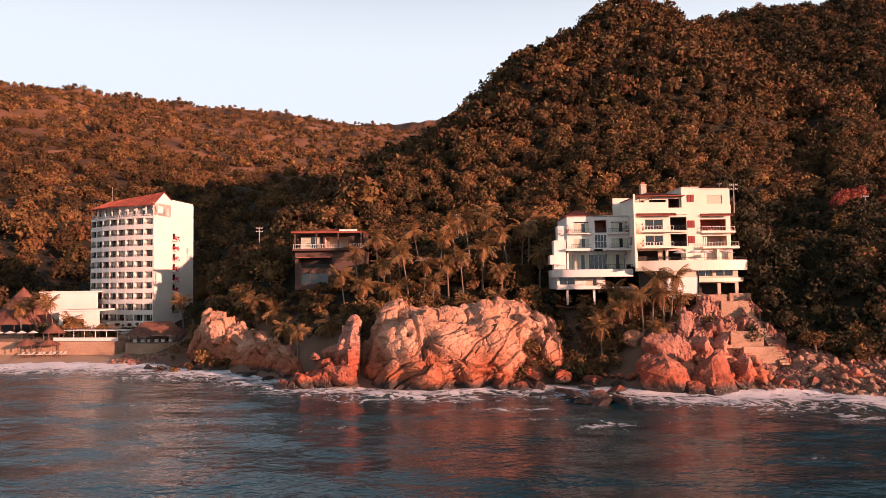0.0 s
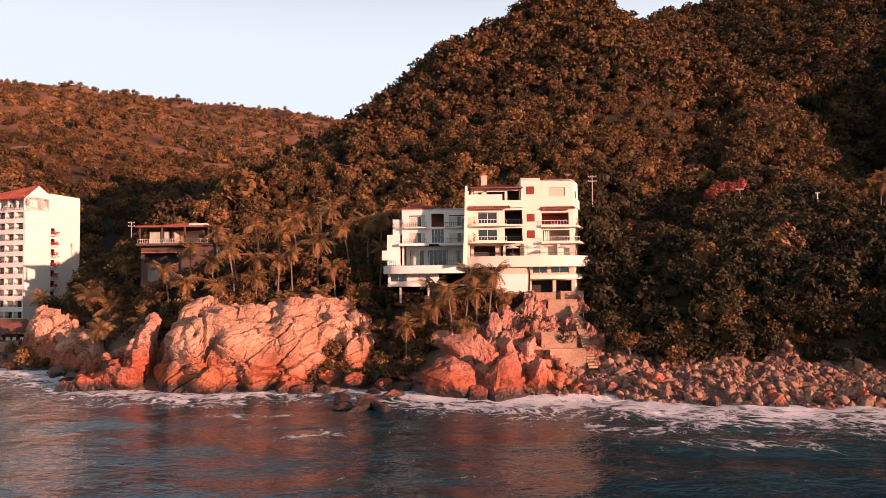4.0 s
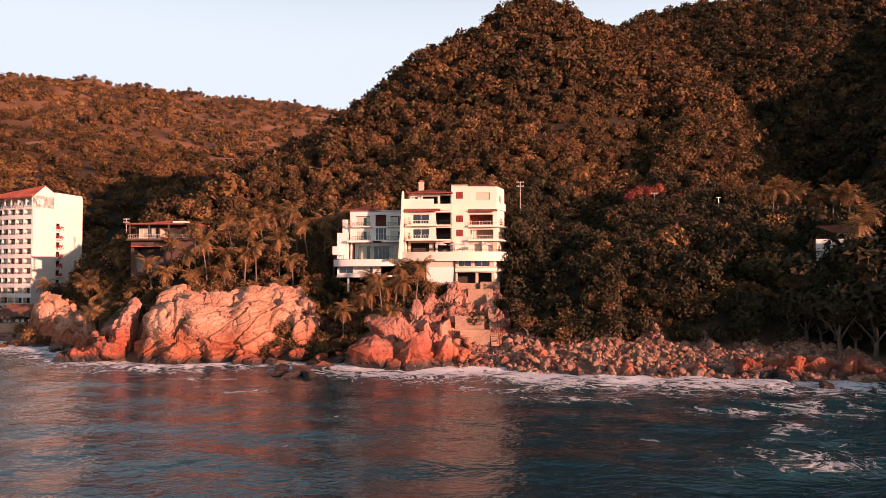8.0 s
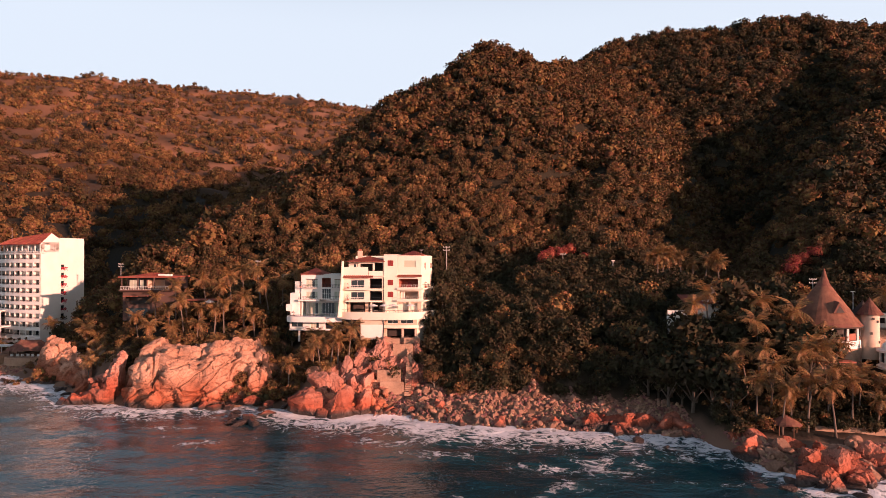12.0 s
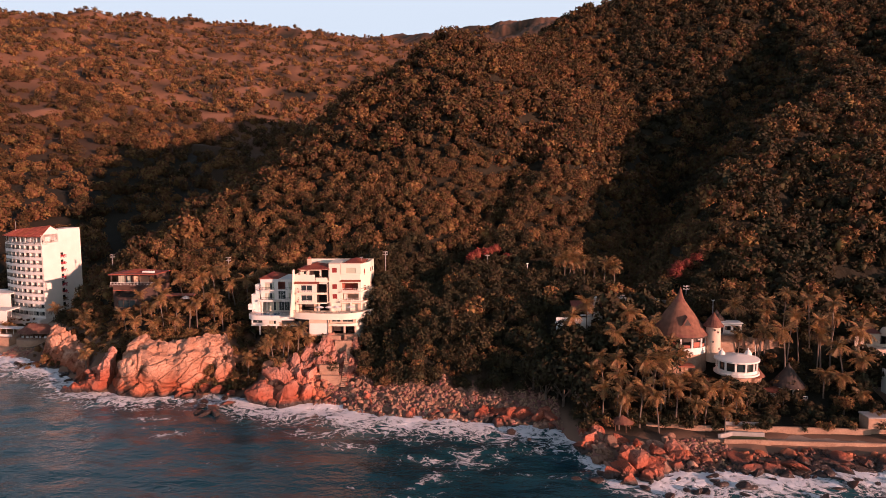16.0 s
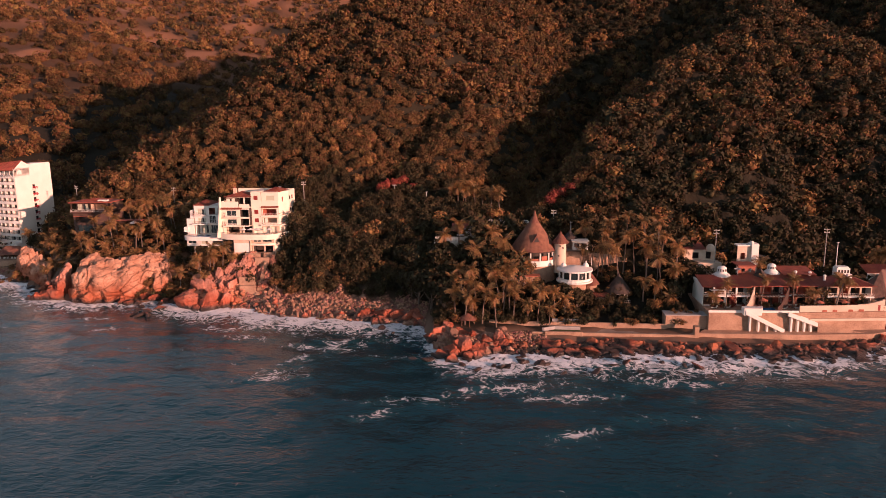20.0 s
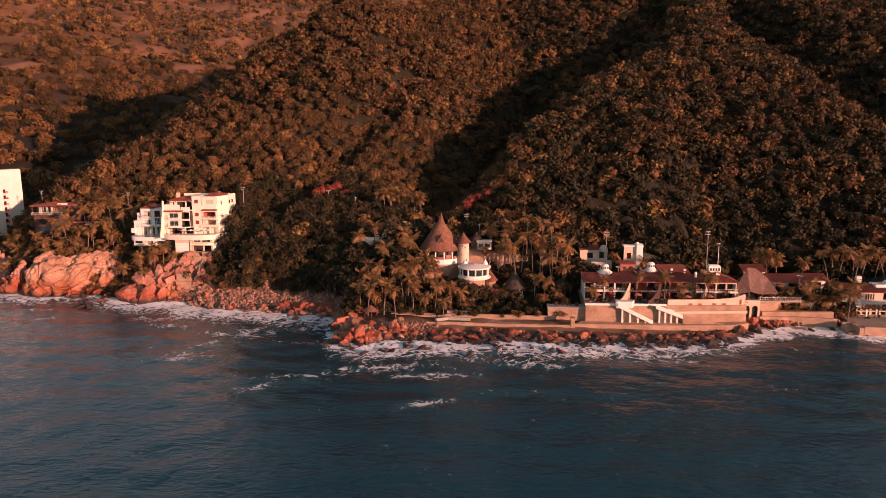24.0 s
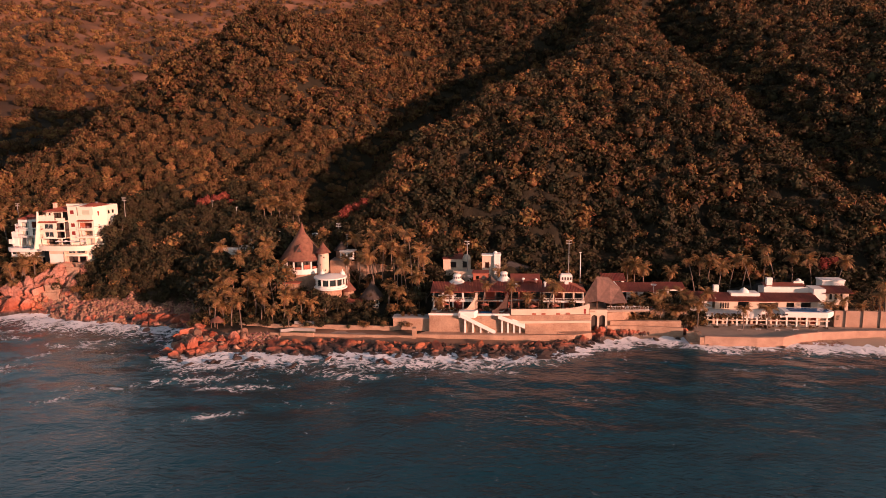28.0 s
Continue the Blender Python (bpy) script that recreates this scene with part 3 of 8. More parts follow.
# how far inland the level ground runs before the hillside starts
BENCH_X = [-400, -70, -60, -48, -30, -22, 16, 23, 34, 38, 56, 76, 108, 118, 126, 190, 200, 250, 262, 400]
BENCH_S = [70, 66, 24, 24, 40, 50, 50, 36, 40, 46, 42, 14, 16, 30, 45, 44, 52, 48, 44, 50]
RIDGES = [
    (0.80, [(62, 146, 12), (60, 180, 42), (58, 218, 64), (72, 262, 103), (80, 296, 132), (110, 330, 133), (150, 400, 154), (168, 440, 181), (230, 435, 187), (292, 430, 191), (360, 450, 190)]),
    (0.82, [(80, 296, 130), (42, 286, 112), (18, 260, 88), (-5, 229, 60), (-24, 204, 42), (-38, 183, 23), (-50, 165, 9)]),
    (0.85, [(80, 296, 132), (112, 285, 109), (128, 256, 88), (134, 215, 60), (122, 180, 39), (112, 155, 22)]),
    (0.60, [(205, 138, 16), (214, 158, 38), (235, 190, 61), (262, 217, 82), (286, 247, 96), (285, 300, 115), (292, 430, 188)]),
    (0.85, [(174, 146, 22), (183, 176, 57), (215, 225, 81), (262, 262, 101), (285, 300, 116)]),
    (0.50, [(95, 156, 30), (112, 150, 27), (130, 146, 27), (150, 136, 24), (168, 130, 20)]),
    (0.58, [(262, 217, 82), (300, 210, 73), (335, 222, 67), (362, 180, 36), (385, 150, 15)]),
    (0.55, [(440, 150, 10), (460, 230, 70), (440, 330, 130), (360, 450, 190), (500, 480, 200), (800, 500, 230)]),
    (0.31, [(-1700, 1150, 395), (-820, 1350, 412), (-760, 1650, 465), (-690, 1950, 525), (-450, 2050, 515), (-250, 2160, 505)]),
    (0.40, [(-330, 2500, 585), (-220, 2500, 590), (0, 2300, 560), (400, 1900, 520), (900, 1500, 480)]),
]

# ravines cut into the slopes: depth, width, line
RAVINES = [
    (16, 17, [(146, 166), (154, 184), (166, 218), (182, 262), (194, 294), (223, 321), (257, 345), (275, 380)]),
    (18, 20, [(392, 140), (366, 165), (354, 210), (348, 260), (332, 320), (322, 360)]),
    (9, 10, [(78, 156), (92, 180), (106, 205), (118, 232), (122, 250)]),
    (8, 10, [(250, 150), (258, 175), (275, 200)]),
    (10, 16, [(-12, 250), (14, 290), (40, 330), (60, 380)]),
]


def coast(x):
    return np.interp(x, COAST_X, COAST_Y)


def wobble(x, y, size, seed=0.0):
    """Smooth value noise from sums of turned waves, about -1 to 1."""
    r = np.random.default_rng(int(seed * 10) + 7)
    s = np.zeros(np.broadcast(x, y).shape)
    for k in range(10):
        a, p, f = r.uniform(0, 2 * np.pi), r.uniform(0, 2 * np.pi), r.uniform(0.6, 1.9) * 2 * np.pi / size
        s = s + np.sin((x * np.cos(a) + y * np.sin(a)) * f + p)
    return s / 4.0


def land(x, y):
    x, y = np.asarray(x, float), np.asarray(y, float)
    s = y - coast(x) + 1.5 * wobble(x, y, 9, 1)
    zs = [np.zeros_like(x)] + [np.interp(x, PROFILE_X, [p[i] for p in PROFILE]) for i in range(4)]
    zs.append(zs[4] + 6)
    h = np.where(s < 0, np.maximum(-9, 0.32 * s), 0.0)
    for i in range(5):
        k = np.clip((s - PROFILE_S[i]) / (PROFILE_S[i + 1] - PROFILE_S[i]), 0, 1)
        h = h + np.where(s > PROFILE_S[i], k * (zs[i + 1] - zs[i]), 0)
    hs = [h]
    for slope, line in RIDGES:
        best = np.full(x.shape, -1e9)
        for (ax, ay, az), (bx, by, bz) in zip(line, line[1:]):
            dx, dy = bx - ax, by - ay
            t = np.clip(((x - ax) * dx + (y - ay) * dy) / (dx * dx + dy * dy), 0, 1)
            d = np.hypot(x - ax - t * dx, y - ay - t * dy)
            best = np.maximum(best, az + t * (bz - az) - slope * d * d / (d + 10))
        hs.append(best)
    hs = np.array(hs)
    k = 3.0
    top = hs.max(0)
    out = top + k * np.log(np.exp((hs - top) / k).sum(0)) - 0.5
    for deep, wide, line in RAVINES:
        d = np.full(x.shape, 1e9)
        for (ax, ay), (bx, by) in zip(line, line[1:]):
            dx, dy = bx - ax, by - ay
            t = np.clip(((x - ax) * dx + (y - ay) * dy) / (dx * dx + dy * dy), 0, 1)
            d = np.minimum(d, np.hypot(x - ax - t * dx, y - ay - t * dy))
        out = out - deep * np.clip(out / 50, 0, 1) * np.exp(-((d / wide) ** 2))
    up = np.clip((out - 20) / 40, 0, 1)
    far = np.clip((y - 450) / 500, 0, 1)
    out = out + up * (2.5 * wobble(x, y, 45, 2) + 1.2 * wobble(x, y, 18, 3)) + far * 14 * wobble(x, y, 260, 4)
    return np.where(s < 0, np.minimum(out, np.maximum(-9, 0.32 * s)), np.minimum(out, h + np.maximum(0, s - np.interp(x, BENCH_X, BENCH_S)) * 0.8))


def steps(*spans):
    out = []
    for a, b, d in spans:
        out += list(np.arange(a, b, d))
    return np.array(out + [spans[-1][1]])


gx = steps((-4500, -1300, 400), (-1300, -400, 30), (-400, -140, 10), (-140, 345, 2.0), (345, 600, 8), (600, 1300, 50), (1300, 4900, 400))
gy = steps((-4500, -100, 800), (-100, 40, 20), (40, 150, 1.5), (150, 320, 3), (320, 560, 8), (560, 2600, 30), (2600, 4700, 400))
GXX, GYY = np.meshgrid(gx, gy)
GZ = land(GXX, GYY)
sg = GYY - coast(GXX)
rocky = np.clip(1 - (sg - np.interp(GXX, [-70, -60, -25, 10, 50, 60, 115, 120, 250, 260], [0, 22, 22, 22, 24, 14, 12, 14, 12, 0])) / 5, 0, 1)
sandy = np.clip(np.interp(GXX, [-75, -66, 238, 250, 400], [1, 0, 0, 1, 1]), 0, 1) * (sg < 34)


bare = np.clip((GYY - 420) / 300, 0, 1) * np.clip(0.45 + 0.5 * wobble(GXX, GYY, 120, 12), 0, 1)
BARE = ((-395, 1262, 70), (-311, 551, 26), (-205, 700, 30), (-300, 1290, 50))
for bx_, by_, br_ in BARE:
    bare = np.maximum(bare, np.clip(1.4 - np.hypot(GXX - bx_, (GYY - by_) * 0.8) / br_, 0, 1))


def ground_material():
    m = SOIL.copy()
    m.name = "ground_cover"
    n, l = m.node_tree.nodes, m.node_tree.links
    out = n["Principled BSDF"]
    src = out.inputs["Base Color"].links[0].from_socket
    for key, colour in (("rocky", (0.19, 0.11, 0.07, 1)), ("sandy", (0.42, 0.29, 0.195, 1)), ("bare", (0.24, 0.115, 0.06, 1))):
        at = n.new("ShaderNodeAttribute")
        at.attribute_name = key
        mix = n.new("ShaderNodeMix")
        mix.data_type = "RGBA"
        mix.inputs["B"].default_value = colour
        l.new(at.outputs["Fac"], mix.inputs["Factor"])
        l.new(src, mix.inputs["A"])
        src = mix.outputs["Result"]
    l.new(src, out.inputs["Base Color"])
    return m


ground = tagged(new("ground", grid_mesh("ground", gx, gy, GZ, ground_material(), {"rocky": rocky, "sandy": sandy, "bare": bare})), "hillside soil, darkened for tree shade, running down to rock and sand at the sea", "ground", kind="structure")

# ---- the sea ----
# drifting foam: x, y, half length, half width, turn
FOAM = [(88, 70, 12, 3, -10), (82, 50, 9, 6, 20), (64, 78, 12, 3, -8), (93, 74, 9, 3, -20), (86, 62, 5, 3, 40), (55, 85, 10, 3, -12), (11, 95, 9, 2.5, 5), (121, 37, 14, 2.5, 12), (110, 28, 6, 3, 30), (152, 21, 8, 2.5, 18), (139, 44, 14, 4, 8), (152, 39, 12, 3, 5), (176, 50, 12, 4, -3), (-10, 104, 8, 2, 5), (40, 98, 9, 2.5, 0), (20, 84, 7, 3, 20), (70, 88, 16, 5, -8), (100, 84, 10, 4, -14)]
wx = steps((-4800, -1000, 380), (-1000, -140, 40), (-140, 345, 1.25), (345, 1200, 40), (1200, 4900, 400))
wy = steps((-4800, -1000, 380), (-1000, -130, 30), (-130, 20, 3), (20, 175, 1.25), (175, 260, 20))
WXX, WYY = np.meshgrid(wx, wy)
sw = coast(WXX) - WYY + 2.0 * wobble(WXX, WYY, 14, 5)
surf = np.clip(np.interp(WXX, [-140, -60, -40, -20, 30, 60, 110, 122, 135, 200, 240, 300, 400], [1, 1, 0.9, 0.8, 0.9, 1, 0.85, 0.95, 1.0, 0.9, 1.0, 1.0, 0.8]), 0, 1)
reach = np.interp(WXX, [-140, -60, -20, 30, 60, 100, 122, 150, 180, 220, 250, 300], [24, 20, 13, 16, 20, 16, 18, 20, 18, 13, 12, 10])
shore = surf * np.clip(1 - sw / reach, 0, 1) ** 0.6 * 0.78
streak = np.clip(wobble(WXX + 8 * wobble(WXX, WYY, 40, 8), WYY * 2.4, 36, 6) - 0.38, 0, 1) * np.clip(1.15 - sw / 50, 0, 1) * 0.40
for fx, fy, ra, rb, turn_ in FOAM:
    ca, sa = math.cos(radians(turn_)), math.sin(radians(turn_))
    du, dv = ((WXX - fx) * ca + (WYY - fy) * sa) / ra, (-(WXX - fx) * sa + (WYY - fy) * ca) / rb
    shore = np.maximum(shore, 0.42 * np.clip(1.3 - np.sqrt(du * du + dv * dv) + 0.35 * wobble(WXX, WYY, 7, 13), 0, 1))
shore = np.maximum(shore, streak * (WXX > -140) * (WXX < 345))
fade = np.clip((WYY + 130) / 60, 0, 1) * (np.abs(WXX - 100) < 240)
swell = fade * (0.10 * np.sin(WYY * 0.42 + 1.3 * wobble(WXX, WYY, 40, 9)) + 0.12 * wobble(WXX, WYY * 1.6, 11, 10)) + 0.25 * np.clip(shore - 0.25, 0, 1) * (1 + wobble(WXX, WYY, 5, 11))
sea = tagged(new("water", grid_mesh("water", wx, wy, swell, WATER, {"shore": shore})), "dark teal rippled sea with white foam along the shore", "sea", kind="structure")

# ---- the white villa on the crag ----
villa = plot("white_villa", (48, 140, 14), "six-storey white stucco villa with red tile roofs and long balconies", "villa")
W = lambda name, *b: on(villa, name, box(*b), WHITE)
W2 = lambda name, *b: on(villa, name, box(*b), WARMWHITE)
# storeys: floor heights
F1, F2, F3, F4, F5, F6 = 14.3, 17.1, 20.4, 23.6, 26.7, 29.9
# main block, left bay
on(villa, "wall", pierced(37.5, 47.5, 134.0, 134.3, F4, F6, [(39.3, 42.8, F4 + 0.3, F4 + 2.3), (44.2, 47.4, F4 + 0.1, F4 + 2.5), (39.3, 42.8, F5 + 0.3, F5 + 2.4), (44.2, 47.4, F5 + 0.1, F5 + 2.7)]), WARMWHITE)
on(villa, "side_wall", pierced(134.3, 150, 37.5, 37.8, F3, F6, [(137, 139, F4 + 0.6, F4 + 2.2)], "y"), WARMWHITE)
for z in (F4, F5):
    window(villa, 39.3, 42.8, 134.12, z + 0.3, z + 2.3, 2)
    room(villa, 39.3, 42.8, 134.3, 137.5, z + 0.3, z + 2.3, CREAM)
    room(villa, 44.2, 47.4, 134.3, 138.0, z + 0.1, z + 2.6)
    on(villa, "balcony", Shape().prism([(37.6, 134), (38.2, 132.6), (44.4, 132.6), (44.6, 133.2), (47.5, 133.4), (47.5, 134)], z - 0.25, z + 0.05), WARMWHITE)
    railing(villa, 38.2, 44.4, 132.65, z + 0.05, 0.9)
    railing(villa, 44.6, 47.4, 133.3, z + 0.05, 0.9, mat=METAL)
W2("roof_terrace", 37.5, 47.5, 134, 150, F6 - 0.1, F6 + 0.1)
on(villa, "parapet", Shape().box(37.4, 43.8, 133.7, 133.95, F6 + 0.1, 32.3).box(37.4, 37.65, 133.95, 141, F6 + 0.1, 32.3).box(43.8, 47.5, 134.6, 134.8, F6 + 0.1, 31.3), WARMWHITE)
shed_roof(villa, 37.5, 45.2, 132.9, F6 - 0.15, 133.7, F6 + 0.25, name="pent_roof")
on(villa, "penthouse_wall", pierced(38.2, 47.4, 137.2, 137.5, F6 + 0.1, 33.8, [(39.4, 40.2, 32.0, 33.1), (41.2, 44.5, F6 + 0.2, 33.2), (45, 47.2, F6 + 0.2, 33.4)]), WARMWHITE)
on(villa, "penthouse_side", Shape().box(38.2, 38.5, 137.5, 147, F6 + 0.1, 33.8), WARMWHITE)
room(villa, 41.2, 47.2, 137.5, 141, F6 + 0.2, 33.4)
window(villa, 39.4, 40.2, 137.3, 32.0, 33.1, 1)
hip_roof(villa, 38.3, 47.4, 136.0, 147, 33.85, 1.4)
chim = on(villa, "chimney", Shape().box(40.2, 41.3, 139.2, 140.3, 33.9, 36.4).box(40.1, 41.4, 139.1, 140.4, 36.4, 36.6), CREAM)
on(chim, "flue", Shape().box(40.4, 41.1, 139.4, 140.1, 36.6, 37.1), BRICKRED)
on(villa, "pergola", Shape().box(38.5, 41, 134.6, 134.75, 33.2, 33.35).box(38.5, 38.65, 134.6, 137.2, 33.2, 33.35).box(40.85, 41, 134.6, 137.2, 33.2, 33.35).box(38.5, 38.62, 134.6, 134.72, F6 + 0.1, 33.2).box(40.88, 41, 134.6, 134.72, F6 + 0.1, 33.2), WOOD)
# stair tower with red shutters
on(villa, "tower", pierced(47.5, 51.1, 136.8, 137.1, F3, 35.5, [(48.5, 50.0, z + 0.8, z + 2.2) for z in (F4, F5)] + [(48.5, 50.0, 32.6, 34.1)]), WARMWHITE)
W2("tower_side", 47.5, 47.8, 137.1, 148, F6, 35.5)
W2("tower_top", 47.5, 51.1, 136.8, 148, 35.4, 35.65)
for z in (F4 + 0.8, F5 + 0.8, 32.6):
    for x in (48.6, 49.28):
        s = on(villa, "shutter", box(x, x + 0.62, 136.72, 136.82, z, z + 1.45), REDWOOD, "red wooden shutter")
        on(s, "slat", box(x + 0.1, x + 0.52, 136.69, 136.72, z + 0.2, z + 0.7), REDWOOD)
        on(s, "slat", box(x + 0.1, x + 0.52, 136.69, 136.72, z + 0.8, z + 1.3), REDWOOD)
    on(s, "reveal", box(48.5, 50, 137.0, 137.09, z, z + 1.4), DARKIN)
# right bay
on(villa, "wall", pierced(51.1, 57.4, 137.6, 137.9, F3, 35.3, [(51.6, 56.6, F4 + 0.3, F4 + 2.3), (51.4, 56.5, F5 + 0.2, F5 + 2.5), (52.8, 55.9, 32.3, 34.0)]), WARMWHITE)
on(villa, "corner_wall", Shape().prism([(57.4, 137.6), (59.3, 143.5), (59.3, 152), (59.0, 152), (59.0, 143.6), (57.1, 137.9)], F3, 35.3), WARMWHITE)
W2("back_wall", 37.5, 59, 151.7, 152, F1, 35.3)
W2("top", 51.1, 57.2, 137.6, 151, 35.2, 35.4)
hip_roof(villa, 52.2, 57.6, 138.6, 148, 35.45, 1.2)
window(villa, 52.8, 55.9, 137.7, 32.3, 34.0, 1, CREAM, True)
on(villa, "door", box(57.9, 58.3, 139.6, 140.2, 31.6, 33.4), REDWOOD)
on(villa, "upper_balcony", Shape().prism([(51.1, 137.0), (57.3, 137.0), (59.6, 143.4), (59.3, 143.5), (57.2, 137.3), (51.1, 137.3)], F6 + 0.4, 32.0), WARMWHITE)
shed_roof(villa, 51.1, 57.5, 136.4, F6 + 0.0, 137.3, F6 + 0.4, name="pent_roof")
for z, out in ((F5, 0.0), (F4, 0.5)):
    room(villa, 51.5, 56.6, 137.9, 141.0, z + 0.2, z + 2.4, BRICKRED if z == F5 else CREAM)
    on(villa, "balcony", Shape().prism([(51.1, 137.6), (51.1, 136.2 - out), (57.8 + out, 136.2 - out), (60.2 + out, 143), (60.2 + out, 150), (59.3, 150), (59.3, 143.5), (57.4, 137.6)], z - 0.3, z + 0.05), WARMWHITE)
    railing(villa, 51.2, 57.7 + out, 136.25 - out, z + 0.05, 0.9)
on(villa, "curtain", Shape().prism([(51.9 + 0.2 * i, 138.2 + 0.12 * (i % 2)) for i in range(6)] + [(51.9 + 0.2 * i, 138.3 + 0.12 * (i % 2)) for i in range(5, -1, -1)], F4 + 0.3, F4 + 2.2), CURTAIN)
on(villa, "red_chair", Shape().box(53.5, 54.6, 139, 139.8, F5 + 0.2, F5 + 0.7).box(53.5, 54.6, 139.7, 139.9, F5 + 0.7, F5 + 1.6), REDWOOD)
# dining terrace, third storey
SWEEP = curve([(36.9, 132.8), (40, 131.3), (45, 130.4), (51, 130.2), (55.5, 131.2), (58.8, 134.2), (60.6, 138.8), (61.2, 144), (61.2, 150)])
on(villa, "terrace_slab", Shape().prism(SWEEP + [(59.3, 150), (59.3, 143.5), (57.4, 137.6), (37.2, 136.9)], F3 - 0.45, F3), WARMWHITE)
on(villa, "terrace_fascia", band(SWEEP, -0.1, 0.2, F3 - 1.45, F3 + 0.5), WARMWHITE)
on(villa, "terrace_wall", pierced(38, 57.4, 136.9, 137.2, F3, F4, [(38.6, 42.6, F3 + 0.1, F3 + 2.6), (43.6, 47.2, F3 + 0.1, F3 + 2.6), (48, 53.6, F3 + 0.1, F3 + 2.4), (54.6, 56.4, F3 + 0.1, F3 + 2.4)]), CREAM)
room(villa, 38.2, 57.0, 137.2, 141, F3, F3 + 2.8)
on(villa, "handrail", band(SWEEP, 0.0, 0.1, F3 + 0.95, F3 + 1.03), METAL)
for (xa, ya), (xb, yb) in zip(SWEEP[::2], SWEEP[2::2]):
    on(villa, "baluster", box(xa - 0.03, xa + 0.03, ya + 0.02, ya + 0.08, F3 + 0.5, F3 + 0.95), METAL)
for x in (44.0, 47.9, 54.1):
    W2("pillar", x, x + 0.45, 136.4, 136.85, F3, F4 - 0.3)
for i, (x, y) in enumerate(((45.4, 132.5), (48.2, 132.8), (50.4, 133.2), (54.9, 133.4))):
    u = plot("patio_umbrella", (x, y, F3), "open cream canvas patio umbrella on the terrace", "umbrella", "terrace umbrellas")
    on(u, "pole", Shape().tube([(x, y, F3), (x, y, F3 + 2.4)], 0.03, 6), METAL)
    on(u, "canopy", Shape().lathe(x, y, [(1.35, F3 + 1.95), (0.7, F3 + 2.25), (0.03, F3 + 2.5)], 8), CANVAS)
    t = plot("patio_table", (x + 0.5, y + 0.4, F3), "round white table beside its umbrella", "table", "terrace tables")
    on(t, "tabletop", Shape().lathe(x + 0.5, y + 0.4, [(0, F3 + 0.7), (0.5, F3 + 0.7), (0.5, F3 + 0.74), (0, F3 + 0.74)], 12), WARMWHITE)
    on(t, "leg", Shape().tube([(x + 0.5, y + 0.4, F3), (x + 0.5, y + 0.4, F3 + 0.7)], 0.05, 6), METAL)
# lower storeys
on(villa, "wall", pierced(48.4, 56.6, 132.9, 133.2, F1 - 0.6, F3 - 0.5, [(49.0, 51.7, F2 + 0.7, F2 + 2.0), (52.3, 55.6, F2 + 0.7, F2 + 2.0), (48.8, 52.6, F1 - 0.1, F1 + 2.2), (53.2, 56.0, F1 - 0.1, F1 + 2.2)]), CREAM)
room(villa, 48.8, 56.0, 133.2, 136.6, F1 - 0.1, F1 + 2.2)
on(villa, "lower_corner", Shape().prism([(56.6, 132.9), (58.9, 139), (58.9, 150), (58.5, 150), (58.5, 139.1), (56.3, 133.2)], F1 - 1.5, F3 - 0.5), WARMWHITE)
window(villa, 49.0, 51.7, 133.0, F2 + 0.7, F2 + 2.0, 2)
window(villa, 52.3, 55.6, 133.0, F2 + 0.7, F2 + 2.0, 2)
on(villa, "lower_slab", Shape().prism(curve([(48.2, 131.9), (52, 131.5), (56, 132.3), (58.6, 135), (59.9, 139.5), (59.9, 148)]) + [(58.9, 148), (58.7, 139), (56.6, 133), (48.2, 133)], F2 - 0.35, F2 + 0.4), WARMWHITE)
on(villa, "garage_block", Shape().box(42.3, 48.2, 131.0, 131.25, F1 - 0.4, F3 - 1.4).box(42.3, 42.6, 131.25, 138, F1 - 0.4, F3 - 1.5).box(47.95, 48.2, 131.25, 133.2, F1 - 0.4, F3 - 1.5), CREAM)
on(villa, "roller_shutter", Shape().box(42.5, 48.0, 130.93, 131.0, F1 + 0.1, F1 + 3.4).box(42.5, 48.0, 130.9, 130.95, F1 + 1.7, F1 + 1.85), WHITE, "wide pale roller shutter")
on(villa, "drain_pipe", Shape().tube([(48.1, 130.9, F3 - 1.5), (48.3, 130.9, F2 + 0.6), (48.1, 130.85, F1 - 0.2)], 0.12, 6), METAL)
# dark sheet standing in for the shade below the terrace
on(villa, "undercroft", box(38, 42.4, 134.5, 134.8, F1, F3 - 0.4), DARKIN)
on(villa, "foundation", Shape().prism([(42.2, 131.2), (56.5, 133), (58.8, 139), (58.8, 151), (38, 151), (38, 136)], 11, F1 - 0.1), STONEWALL)
on(villa, "satellite_dish", Shape().lathe(57.0, 141.5, [(0.02, 36.6), (0.4, 36.7), (0.62, 36.95)], 12).tube([(57, 141.5, 35.3), (57, 141.5, 36.6)], 0.04, 5), PALEMETAL)
on(villa, "antenna", Shape().tube([(58.6, 142, 35.3), (58.6, 142, 37.8)], 0.03, 5).tube([(58.2, 142, 37.2), (59.0, 142, 37.6)], 0.025, 5), METAL)
# swept buttress beside the wing, and the windows of the landward side
fin = [(134.0, 33.9), (133.5, 33.9), (132.9, 29.0), (132.0, 24.5), (130.8, 19.5), (134.0, 19.5)]
fs_ = Shape()
lean = lambda y: 0.22 * (y - 134.0)
fs_.face(*[(37.1 + lean(y), y, z) for y, z in fin]).face(*[(37.45 + lean(y), y, z) for y, z in fin[::-1]])
for (ya, za), (yb, zb) in zip(fin, fin[1:] + fin[:1]):
    fs_.face((37.1 + lean(ya), ya, za), (37.45 + lean(ya), ya, za), (37.45 + lean(yb), yb, zb), (37.1 + lean(yb), yb, zb))
on(villa, "buttress", fs_, WARMWHITE)
